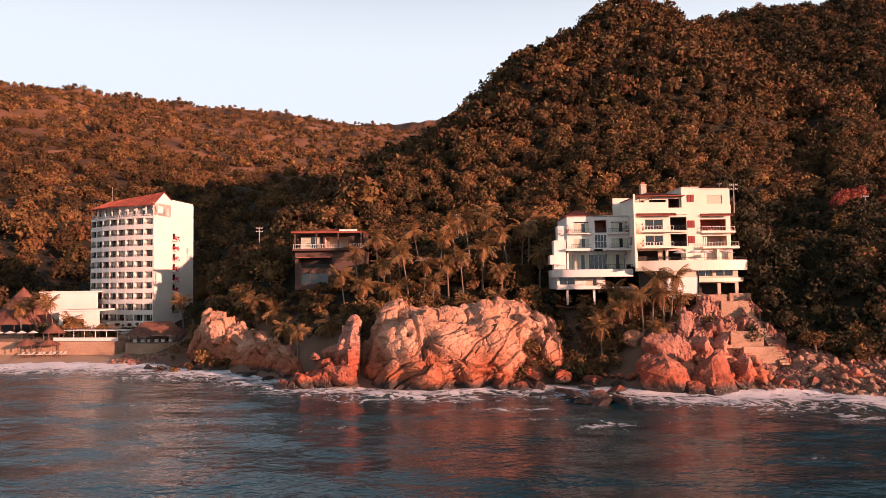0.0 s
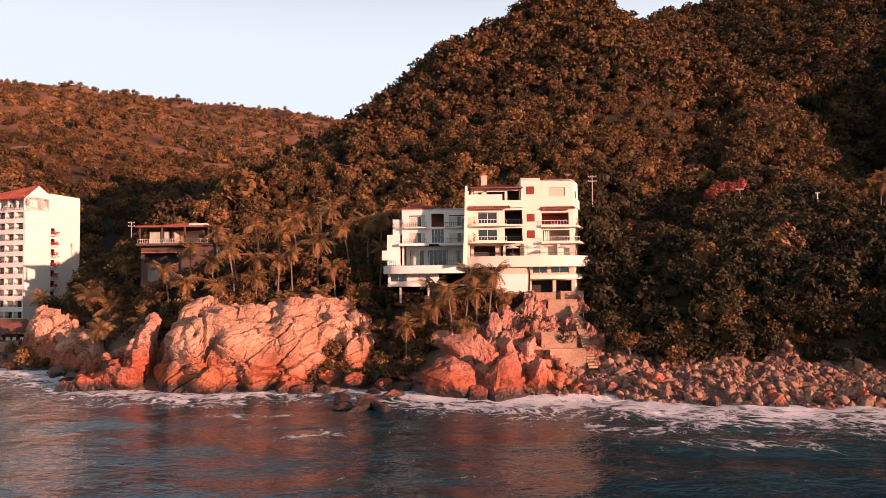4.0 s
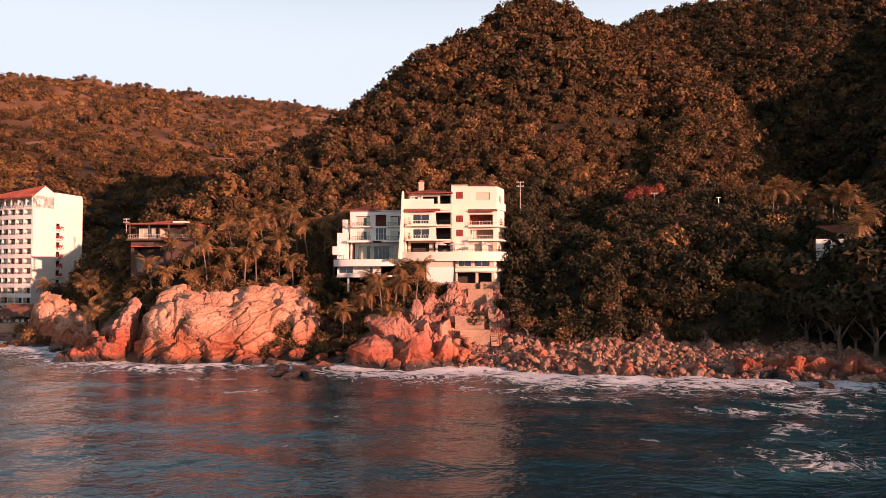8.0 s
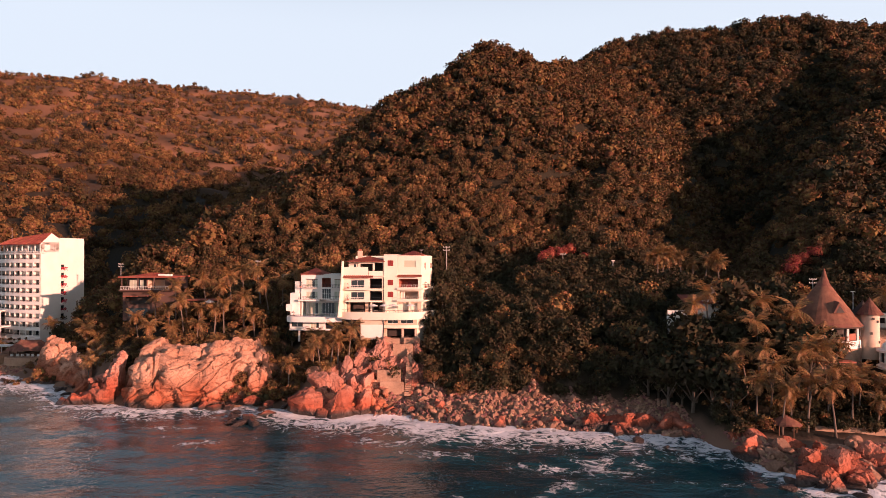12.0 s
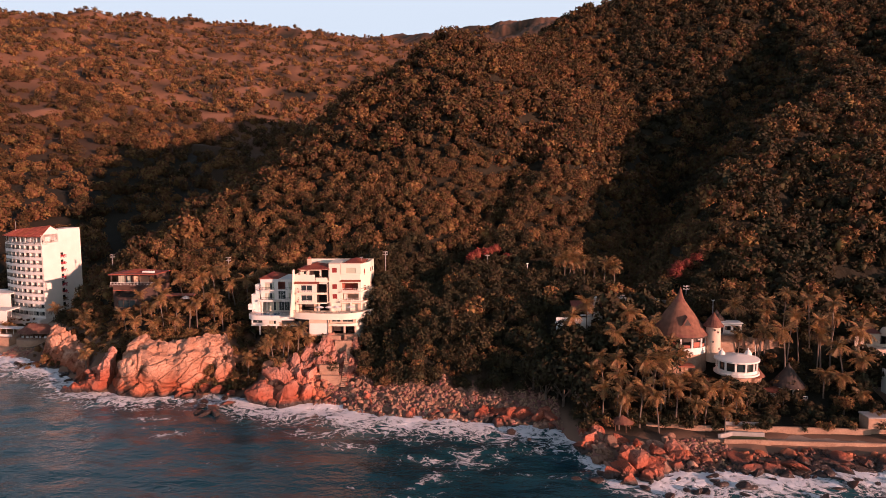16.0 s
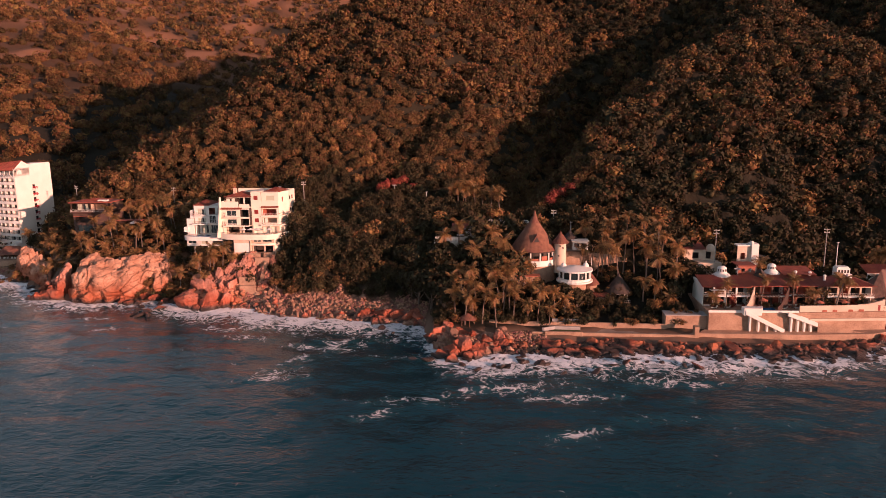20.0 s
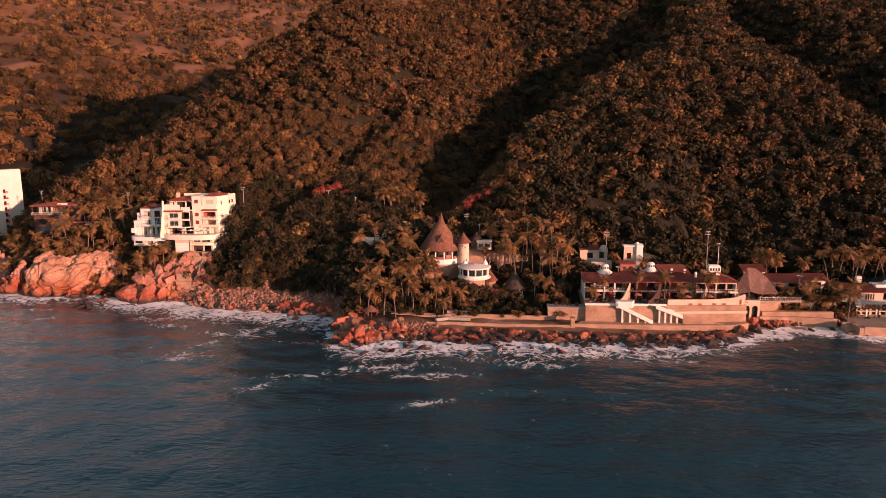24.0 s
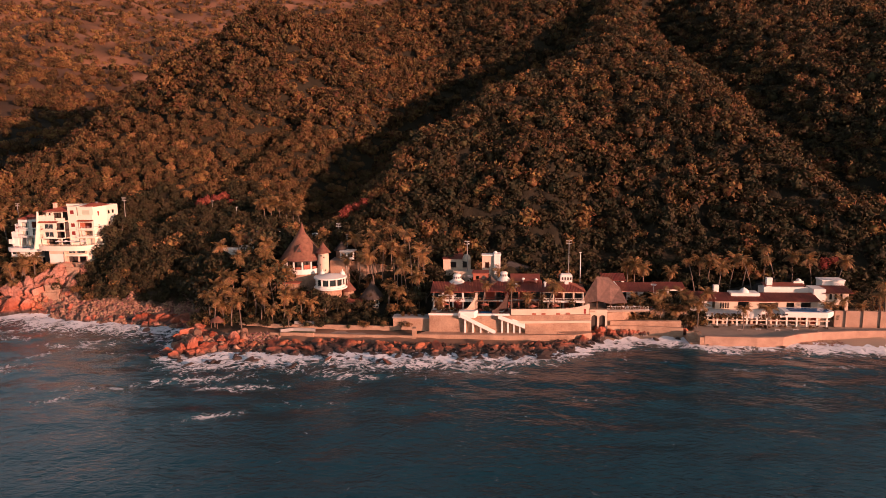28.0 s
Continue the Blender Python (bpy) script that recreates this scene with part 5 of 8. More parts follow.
# ---- the round thatched restaurant on the point ----
rest = plot("round_restaurant", (148, 111, 15), "round restaurant under a tall conical palm-thatched roof", "restaurant")
thatch_cone(rest, 148.0, 111.5, 7.4, 20.2, 31.6, THATCH, 36, flare=0.24)
on(rest, "finial", Shape().lathe(148.2, 111.5, [(1.5, 28.2), (1.0, 29.2), (0.6, 30.4), (0.35, 31.4), (0.02, 32.4)], 10), THATCH)
dm = on(rest, "dormer", Shape().face((147.2, 105.6, 22.9), (150.0, 105.6, 22.9), (148.6, 106.0, 25.2)).face((147.2, 105.6, 22.9), (148.6, 106.0, 25.2), (148.5, 109.4, 25.6)).face((150.0, 105.6, 22.9), (148.5, 109.4, 25.6), (148.6, 106.0, 25.2)), THATCH)
on(dm, "dormer_window", Shape().face((147.7, 105.55, 23.0), (149.5, 105.55, 23.0), (148.6, 105.8, 24.5)), DARKIN)
on(rest, "parapet", Shape().lathe(148.2, 111.5, [(6.9, 15.2), (6.9, 17.1), (6.6, 17.1), (6.6, 15.2)], 32), WHITE)
on(rest, "floor", Shape().lathe(148.2, 111.5, [(7.0, 10.0), (7.0, 15.4), (0, 15.4)], 32), STONEWALL)
on(rest, "inner_wall", Shape().lathe(148.2, 111.5, [(4.6, 15.4), (4.6, 21.0)], 20), DARKIN)
for i in range(14):
    a = 2 * math.pi * i / 14
    x, y = 148.2 + 6.7 * math.cos(a), 111.5 + 6.7 * math.sin(a)
    on(rest, "post", Shape().box(x - 0.22, x + 0.22, y - 0.22, y + 0.22, 17.1, 20.4), WHITE)
    b = a + math.pi / 14
    x, y = 148.2 + 6.55 * math.cos(b), 111.5 + 6.55 * math.sin(b)
    on(rest, "red_blind", Shape().lathe(148.2, 111.5, [(6.62, 17.2), (6.62, 18.6 if i % 2 else 17.9)], 3, a + 0.08, a + 0.37), BRICKRED, "terracotta red blind between the posts")
on(rest, "fringe", Shape().lathe(148.2, 111.5, [(7.3, 19.7), (7.35, 20.2)], 32), DARKTHATCH)
turret = plot("round_turret", (156.1, 108.3, 14), "slim round stucco turret with a thatched cone cap", "turret")
on(turret, "wall", Shape().lathe(156.1, 108.3, [(1.95, 13.0), (1.8, 22.7)], 20), CREAM, smooth=True)
thatch_cone(turret, 156.1, 108.3, 2.6, 22.6, 26.2, THATCH, 20, flare=0.15)
for a, z in ((-1.2, 20.8), (-1.9, 18.3), (-1.0, 16.4), (-1.7, 21.4)):
    x, y = 156.1 + 1.86 * math.cos(a), 108.3 + 1.86 * math.sin(a)
    on(turret, "porthole", Shape().box(x - 0.2, x + 0.2, y - 0.1, y + 0.05, z, z + 0.5), DARKIN)
annex = plot("ochre_annex", (160.5, 113, 14), "ochre stone annex with a white upper porch", "house")
on(annex, "wall", box(157.5, 163.5, 112.0, 112.4, 12.5, 19.0), STONEWALL)
on(annex, "side_wall", box(163.2, 163.6, 112.4, 119, 12.5, 19.0), STONEWALL)
on(annex, "terrace", box(157.5, 163.8, 112.0, 119, 18.8, 19.1), PAVING)
on(annex, "porch_wall", pierced(160.6, 165.5, 114.0, 114.3, 19.1, 21.8, [(161.1, 162.7, 20.0, 21.2), (163.3, 165.0, 20.0, 21.2)]), WHITE)
on(annex, "porch_roof", box(160.3, 165.8, 113.6, 118, 21.8, 22.05), WHITE)
room(annex, 161.1, 165.0, 114.3, 116, 19.2, 21.4)
thatch_cone(annex, 160.2, 118.5, 2.7, 21.8, 25.0, DARKTHATCH, 18, flare=0.2)
on(annex, "hut_wall", Shape().lathe(160.2, 118.5, [(2.1, 17), (2.1, 22)], 14), STONEWALL)
gaz = plot("white_gazebo", (160, 101.5, 11), "round white pavilion with wide windows and small roof domes", "pavilion")
G = (160.0, 101.8)
on(gaz, "base", Shape().lathe(*G, [(4.9, 11.5), (5.5, 11.8), (5.5, 12.25), (0, 12.25)], 24), WHITE)
on(gaz, "plinth", Shape().lathe(*G, [(3.6, 6.5), (3.6, 11.5)], 20), STONEWALL)
on(gaz, "sill_wall", Shape().lathe(*G, [(4.9, 12.2), (4.9, 13.0), (4.7, 13.0), (4.7, 12.2)], 24), WHITE)
for i in range(12):
    a = 2 * math.pi * i / 12 + 0.13
    x, y = G[0] + 4.75 * math.cos(a), G[1] + 4.75 * math.sin(a)
    on(gaz, "pillar", Shape().box(x - 0.2, x + 0.2, y - 0.2, y + 0.2, 13.0, 15.3), WHITE)
    on(gaz, "pane", Shape().lathe(*G, [(4.6, 13.0), (4.6, 15.3)], 3, a + 0.06, a + 0.46), GLASS)
on(gaz, "roof", Shape().lathe(*G, [(5.5, 15.2), (5.5, 15.6), (3.4, 16.0), (0, 16.5)], 24), WHITE)
for x, y in ((156.8, 103.6), (163.6, 103.9)):
    on(gaz, "dome", Shape().lathe(x, y, [(0.9, 15.6), (0.9, 16.1), (0.75, 16.6), (0.4, 16.95), (0.15, 17.1), (0.18, 17.4), (0, 17.7)], 12), WHITE, smooth=True)
on(gaz, "antenna", Shape().tube([(165.2, 103.4, 12.2), (165.2, 103.4, 18.6)], 0.05, 5), WHITE)
redterr = plot("red_terrace", (145, 102.5, 11), "small terrace with a flat red roof below the restaurant", "terrace")
on(redterr, "roof", Shape().prism([(140.5, 101.8), (149.5, 101.2), (149.5, 105), (140.5, 105)], 13.0, 13.3), BRICKRED)
on(redterr, "wall", box(141, 149, 104, 104.4, 9.5, 13.0), STONEWALL)
for x in (141, 144, 147, 149):
    on(redterr, "post", Shape().tube([(x, 102.2, 9.0), (x, 102.2, 13.0)], 0.1, 6), WOOD)
# thatched hut and its neighbours
hut = plot("thatched_hut", (173.5, 103, 6), "white hut under a dark conical thatch", "hut")
thatch_cone(hut, 173.6, 103.2, 4.1, 8.4, 14.2, DARKTHATCH, 24, flare=0.3)
on(hut, "wall", Shape().lathe(173.6, 103.2, [(3.3, 4.5), (3.3, 8.6)], 18), WHITE)
for i in range(6):
    a = -math.pi / 2 + (i - 2.5) * 0.42
    on(hut, "window", Shape().lathe(173.6, 103.2, [(3.34, 6.6), (3.34, 7.9)], 2, a - 0.13, a + 0.13), GLASS)
annex2 = plot("red_roof_cottage", (168.5, 101, 4.5), "low white cottage with a flat red roof", "cottage")
on(annex2, "wall", pierced(166.2, 171.0, 100, 100.3, 3.5, 7.4, [(166.8, 168.2, 5.2, 6.6), (169.0, 170.4, 4.6, 6.6)]), WHITE)
on(annex2, "side_wall", box(166.2, 166.5, 100.3, 104, 3.5, 7.4), WHITE)
room(annex2, 166.8, 170.4, 100.3, 102.5, 4.6, 6.6, BRICKRED)
shed_roof(annex2, 165.7, 171.4, 99.4, 7.3, 104, 8.3, BRICKRED)
thatch_cone(annex2, 165.3, 104.2, 2.6, 10.5, 14.2, THATCH, 18, flare=0.3)
on(annex2, "hut_wall", Shape().lathe(165.3, 104.2, [(1.9, 6), (1.9, 10.7)], 14), STONEWALL)
on(annex2, "balcony", Shape().box(171.2, 176.5, 98.6, 98.9, 4.2, 5.9).box(171.2, 176.5, 98.9, 100.5, 4.2, 4.5), STONEWALL)
railing(annex2, 171.2, 176.5, 98.6, 5.9, 0.7, 0.5)
tent = plot("palapa", (127.8, 84.5, 3.2), "small thatched sunshade on the point", "thatched shelter", "thatched palapas")
thatch_cone(tent, 127.8, 84.5, 2.7, 4.7, 6.2, THATCH, 16)
for i in range(5):
    a = 1.257 * i
    on(tent, "post", Shape().tube([(127.8 + 2 * math.cos(a), 84.5 + 2 * math.sin(a), 2.0), (127.8 + 2 * math.cos(a), 84.5 + 2 * math.sin(a), 5.0)], 0.1, 6), WOOD)
# white house in the trees behind the cove
wh = plot("hidden_white_house", (121, 115, 18), "white house with curved terraces half hidden by palms", "house")
on(wh, "wall", pierced(116, 126, 118, 118.3, 15, 22.5, [(117, 119.5, 16.5, 19), (122, 125, 16.5, 19.2)]), WHITE)
room(wh, 117, 125, 118.3, 121, 16.4, 19.4, CREAM)
on(wh, "curved_terrace", Shape().lathe(119.5, 117.5, [(2.0, 18.6), (3.9, 20.4), (3.9, 21.4), (3.6, 21.4), (3.6, 20.6), (0, 20.6)], 20, math.pi, 2 * math.pi), WHITE)
on(wh, "lower_terrace", Shape().prism([(114, 113.5), (119, 112), (123, 112.5), (123, 118), (114, 118)], 12.0, 15.0), WHITE)
on(wh, "gable_wall", Shape().box(125.5, 129.5, 122.0, 122.3, 18, 24.6).box(125.5, 125.8, 122.3, 130, 18, 24.6), WHITE)
shed_roof(wh, 121, 132.5, 121.4, 24.0, 128, 25.6)
on(wh, "chimney", Shape().box(127.2, 128.4, 122.6, 123.6, 24.6, 26.6).lathe(127.8, 123.1, [(0.7, 26.6), (0.6, 27.2), (0.1, 27.7)], 10), WHITE)
on(wh, "roof_edge", Shape().prism([(123, 119.8), (128.5, 119.8), (128.5, 120.1), (123, 120.1)], 22.6, 23.0), WHITE)
for x0, x1, y, z in ((123.5, 129, 112.5, 13.8), (129.5, 134, 110, 11.0)):
    aw = plot("white_awning", (x0, y, z - 3), "sloping white canvas awning among the trees", "awning", "canvas awnings")
    on(aw, "canvas", Shape().face((x0, y, z), (x1, y - 0.5, z - 0.9), (x1, y + 2.4, z - 0.4), (x0, y + 2.6, z + 0.6)), CANVAS)
    for a, b in ((x0 + 0.1, y + 0.1), (x1 - 0.1, y)):
        on(aw, "pole", Shape().tube([(a, b, z - 4.5), (a, b, z - 0.6)], 0.06, 5), METAL)
boat = plot("white_canopy_deck", (109, 113.5, 9), "long flat white canopy over a dark deck", "canopy")
on(boat, "canopy", Shape().prism([(105.3, 113.2), (112.5, 112.0), (112.8, 113.2), (105.6, 114.6)], 9.5, 9.75), CANVAS)
on(boat, "deck_wall", box(105.5, 112.5, 114.0, 114.3, 5.5, 9.4), DARKIN)
for x in (106, 109, 112):
    on(boat, "post", Shape().tube([(x, 113.3, 5.0), (x, 113.3, 9.5)], 0.08, 5), METAL)
cars_house = plot("roadside_house", (139, 124, 22), "white flat-roofed house by the road with a small dome", "house")
on(cars_house, "wall", pierced(135, 142.5, 124, 124.3, 18, 25.4, [(136, 138, 21, 23.5), (139.5, 141.5, 21, 23.5)]), WHITE)
room(cars_house, 136, 141.5, 124.3, 126, 21, 23.5)
on(cars_house, "roof", box(134.7, 142.8, 123.7, 130, 25.3, 25.6), WHITE)
on(cars_house, "dome", Shape().lathe(140.5, 125.5, [(1.0, 25.6), (0.9, 26.2), (0.5, 26.7), (0, 26.9)], 12), WHITE, smooth=True)
# promenade along the point
prom = plot("promenade", (170, 81, 2), "stone promenade wall with a curved planter bench above the boulders", "promenade")
on(prom, "wall", Shape().prism([(146, 79.6), (161, 79.2), (190.5, 78.4), (190.5, 79.0), (161, 79.9), (146, 80.3)], -0.5, 2.3), STONEWALL)
on(prom, "path", Shape().prism([(146, 80.3), (161, 79.9), (190.5, 79.0), (190.5, 84.0), (161, 84.5), (146, 84.0)], -0.5, 1.9), PAVING)
on(prom, "upper_wall", Shape().prism([(134, 86.5), (148, 84.6), (165, 84.6), (184, 83.8), (184, 84.5), (165, 85.3), (148, 85.3), (134, 87.2)], 0.5, 3.6), STONEWALL)
on(prom, "planter_wall", Shape().prism([(149.5, 79.0), (159.8, 78.8), (160, 79.3), (149.6, 79.5)], 0, 2.6), STONEWALL)
on(prom, "planter_bench", Shape().prism([(148.8, 81.0), (152.5, 83.2), (159.5, 82.6), (159.6, 82.1), (152.6, 82.6), (149.3, 80.8)], 1.8, 3.1), GREY)
on(prom, "lawn", Shape().prism([(149.8, 79.5), (159.8, 79.3), (159.4, 82.0), (152.6, 82.4)], 1.5, 2.2), GRASS)
on(prom, "upper_bench", Shape().prism([(152.0, 85.8), (159.5, 85.2), (159.6, 85.8), (152.2, 86.4)], 3.4, 4.3), GREY)
on(prom, "end_post", box(190.0, 191.2, 78.3, 80.2, -0.5, 4.6), STONEWALL)
on(prom, "side_wall", Shape().prism([(183.5, 84.0), (194.8, 84.0), (194.8, 88), (183.5, 88)], 0.5, 6.2), STONEWALL)
on(prom, "coping", Shape().prism([(183.3, 83.8), (194.9, 83.8), (194.9, 88.2), (183.3, 88.2)], 6.2, 6.45), GREY)
on(prom, "rear_garden_wall", Shape().prism([(120, 89.5), (134, 87.5), (134, 88.1), (120, 90.1)], 1.0, 3.6), STONEWALL)

# ---- the terraced villas above the sea wall ----
ter = plot("terraced_villas", (219, 90, 2), "row of white tile-roofed villas on a stone sea wall", "villas")
on(ter, "sea_wall", Shape().prism([(194.8, 82.0), (219, 82.4), (243.3, 84.6), (243.3, 104), (194.8, 104)], -1, 7.6, [(194.8, 82.6), (219, 83.0), (243.3, 85.2), (243.3, 104), (194.8, 104)]), STONEWALL)
on(ter, "lower_band", Shape().prism([(191, 79.0), (219, 79.0), (238, 80.5), (243.5, 83), (243.5, 85), (194, 83)], -1, 2.6), STONEWALL)
on(ter, "coping", Shape().prism([(194.6, 82.4), (219, 82.8), (219, 83.2), (194.6, 82.8)], 7.6, 8.2), WHITE)
# terrace fill so the right end sits lower, with its curved ochre parapet
on(ter, "ochre_parapet", Shape().prism([(219.5, 83.6), (232, 84.6), (242.9, 86.0), (243.2, 92), (242.8, 92), (242.5, 86.4), (232, 85.0), (219.5, 84.0)], 7.4, 9.4), CREAM)
for i in range(10):
    x0 = 236 + 0.7 * i
    on(ter, "swept_parapet", box(x0, x0 + 0.7, 85.6, 85.9, 9.3, 9.5 + 0.012 * i ** 2 * 1.4), CREAM)
on(ter, "red_door", box(240.6, 242.0, 85.8, 85.95, 7.7, 9.9), REDWOOD)
on(ter, "walkway", Shape().prism([(222, 82.6), (243.4, 84.3), (243.4, 84.8), (222, 83.0)], 5.3, 6.0), CREAM)
for x in (225.8, 228.6, 233, 236):
    on(ter, "wall_door", box(x, x + 1.2, 83.95 + 0.09 * (x - 225), 84.1 + 0.09 * (x - 225), 6.0, 8.2), BRICKRED)
# two flights of white steps down the wall
for (xa, za, xb, zb, y) in ((204.2, 8.0, 214.8, 2.7, 81.2), (215.6, 7.6, 223.6, 4.6, 81.4)):
    fl = on(ter, "stair", Shape().face((xa, y, za), (xa, y + 1.6, za), (xb, y + 1.6, zb), (xb, y, zb)).face((xa, y, za - 0.5), (xb, y, zb - 0.5), (xb, y + 1.6, zb - 0.5), (xa, y + 1.6, za - 0.5)).face((xa, y, za - 0.5), (xa, y, za + 0.7), (xb, y, zb + 0.7), (xb, y, zb - 0.5)).face((xa, y + 1.6, za - 0.5), (xb, y + 1.6, zb - 0.5), (xb, y + 1.6, zb + 0.7), (xa, y + 1.6, za + 0.7)).face((xa, y - 0.2, za + 0.7), (xa, y + 0.05, za + 0.7), (xb, y + 0.05, zb + 0.7), (xb, y - 0.2, zb + 0.7)).face((xa, y - 0.2, za - 0.5), (xb, y - 0.2, zb - 0.5), (xb, y - 0.2, zb + 0.7), (xa, y - 0.2, za + 0.7)), WHITE)
    n = 22
    for i in range(n):
        t = i / n
        x = xa + (xb - xa) * t
        on(fl, "step", box(x, x + (xb - xa) / n, y + 0.05, y + 1.55, za + (zb - za) * t - 0.05, za + (zb - za) * t + 0.12), WHITE)
    for i in range(4):
        t = 0.12 + 0.22 * i
        x = xa + (xb - xa) * t
        on(ter, "stair_pillar", box(x, x + 0.45, y + 0.2, y + 1.3, 1.5, za + (zb - za) * t - 0.5), WHITE)
on(ter, "stair_head", Shape().prism([(203.8, 81.2), (208.5, 81.2), (209.5, 83.5), (203.8, 83.5)], 7.2, 9.2), WHITE)
for k, (x, w) in enumerate(((205.2, 3.8), (214.0, 4.4))):
    sw_ = Shape()
    for i in range(12):
        t = i / 11
        sw_.box(x + w * t - 0.2, x + w * t + 0.2, 84.0 + 5 * t, 84.35 + 5 * t, 7.6, 9.0 + 4.2 * t ** 2)
    on(ter, "swept_wall", sw_, BROWNWALL if k else CREAM)
on(ter, "plunge_pool", Shape().prism([(209.8, 84.0), (213.6, 84.0), (213.6, 87), (209.8, 87)], 7.62, 7.9), POOL, "small blue plunge pool")
on(ter, "far_stairs", Shape().face((223.6, 81.2, 4.9), (223.6, 82.9, 4.9), (237, 82.9, 1.8), (237, 81.2, 1.8)).face((223.6, 81.2, 0), (237, 81.2, 0), (237, 81.2, 2.4), (223.6, 81.2, 5.5)), STONEWALL)


def villa_front(x0, x1, y, z0, floors, label_doors, wall_mat):
    """Two-storey front with deep verandas between white piers, and slabs with rails."""
    for f in range(floors):
        z = z0 + 3.0 * f
        n = max(2, int(round((x1 - x0) / 3.4)))
        w = (x1 - x0) / n
        hs = [(x0 + i * w + 0.25, x0 + (i + 1) * w - 0.25, z + 0.1, z + 2.4) for i in range(n)]
        on(ter, "front_wall", pierced(x0, x1, y, y + 0.3, z, z + 3.0, hs), wall_mat)
        for i, h in enumerate(hs):
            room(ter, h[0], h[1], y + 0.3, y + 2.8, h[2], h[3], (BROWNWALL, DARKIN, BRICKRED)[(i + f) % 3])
            if (i + f) % 2:
                window(ter, h[0] + 0.3, h[1] - 0.3, y + 2.5, h[2] + 0.1, h[3] - 0.2, 2, WOOD)
        on(ter, "floor_slab", box(x0 - 0.2, x1 + 0.2, y - 1.2, y + 0.0, z - 0.3, z + 0.05), WHITE)
        if f:
            railing(ter, x0 - 0.1, x1 + 0.1, y - 1.15, z + 0.05, 0.9, 0.45, WHITE if label_doors else METAL)
    for x in (x0, x1 - 0.3):
        on(ter, "end_wall", box(x, x + 0.3, y + 0.3, y + 10, z0, z0 + 3.0 * floors), WHITE)


villa_front(195.2, 207.8, 90.5, 7.6, 2, True, WHITE)
shed_roof(ter, 194.6, 208.2, 89.0, 13.3, 97, 15.0)
villa_front(208.2, 218.0, 91.0, 7.6, 2, False, BROWNWALL)
shed_roof(ter, 208.0, 218.6, 89.5, 13.5, 98, 15.2)
villa_front(218.6, 229.0, 92.0, 7.6, 2, False, BRICKRED)
shed_roof(ter, 218.6, 229.4, 90.4, 13.4, 99, 15.3)
villa_front(229.6, 241.8, 90.5, 7.6, 2, True, CREAM)
hip_roof(ter, 229.4, 242.0, 89.5, 100, 13.7, 2.0)
on(ter, "cross_roof", Shape().face((219.5, 96, 15.4), (229, 96, 15.4), (229, 104, 16.4), (219.5, 104, 16.4)), TILE)
for x, y, z, r, h in ((202.4, 97.5, 14.2, 2.2, 1.3), (217.4, 99.5, 14.6, 2.0, 1.3)):
    d = on(ter, "dome_base", Shape().lathe(x, y, [(r * 1.25, z - 0.8), (r * 1.2, z + 0.6), (r * 0.8, z + 1.3), (r * 0.62, z + 1.5), (r * 0.6, z + 2.9), (r * 0.4, z + 3.25), (0, z + 3.4)], 20), WHITE, smooth=True)
    for i in range(5):
        a = -math.pi / 2 + (i - 2) * 0.5
        on(d, "dome_window", Shape().lathe(x, y, [(r * 0.63, z + 1.9), (r * 0.63, z + 2.6)], 2, a - 0.13, a + 0.13), DARKIN)
# awnings, pergolas and creepers in front of the verandas
on(ter, "awning", Shape().prism([(197.0, 88.6), (202.6, 88.6), (202.6, 90.5), (197.0, 90.5)], 12.2, 12.32), CANVAS, "pale canvas awning over the upper veranda")
for x0, x1, y, z in ((209.0, 216.0, 88.2, 10.6), (220.0, 228.0, 88.6, 10.4), (230.5, 234.5, 87.4, 10.3)):
    pg = on(ter, "pergola", Shape().box(x0, x1, y, y + 0.14, z, z + 0.18).box(x0, x1, y + 2.2, y + 2.34, z, z + 0.18), WOOD, "dark timber pergola")
    for i in range(int((x1 - x0) / 0.8) + 1):
        on(pg, "rafter", box(x0 + 0.8 * i, x0 + 0.8 * i + 0.1, y - 0.3, y + 2.6, z + 0.18, z + 0.32), WOOD)
    for x in (x0, (x0 + x1) / 2, x1 - 0.16):
        on(pg, "post", box(x, x + 0.16, y, y + 0.16, 7.6, z), WOOD)
for x, y, z0, z1, w, mat_ in ((208.0, 90.0, 7.6, 13.4, 1.3, LEAF), (218.3, 90.6, 7.6, 13.2, 1.5, REDLEAF), (229.3, 90.0, 7.6, 13.0, 1.4, LEAF), (203.4, 89.6, 7.6, 11.0, 1.0, REDLEAF), (238.2, 88.9, 7.6, 11.5, 1.1, LEAF), (224.6, 90.8, 7.6, 12.6, 1.0, LEAF)):
    cr = Shape()
    for i in range(170):
        c = Vector((x + RT.gauss(0, w * 0.5), y + RT.uniform(-0.6, 0.2), RT.uniform(z0, z1)))
        a, b = Vector((RT.uniform(-0.28, 0.28), RT.uniform(-0.2, 0.2), RT.uniform(-0.25, 0.25))), Vector((RT.uniform(-0.2, 0.2), 0.08, 0.22))
        cr.face(c - a, c - b, c + a, c + b)
    on(ter, "creeper", cr, mat_, "climbing bougainvillea" if mat_ is REDLEAF else "dark green climber")
d3 = on(ter, "roof_lantern", Shape().prism([(235.3, 97.8), (239.0, 97.8), (239.0, 100.4), (235.3, 100.4)], 14.6, 17.0).prism([(235.6, 98.0), (238.7, 98.0), (238.7, 100.2), (235.6, 100.2)], 17.0, 17.35), WHITE)
for i in range(4):
    on(d3, "lantern_window", box(235.7 + 0.85 * i, 236.2 + 0.85 * i, 97.74, 97.8, 15.6, 16.5), DARKIN)
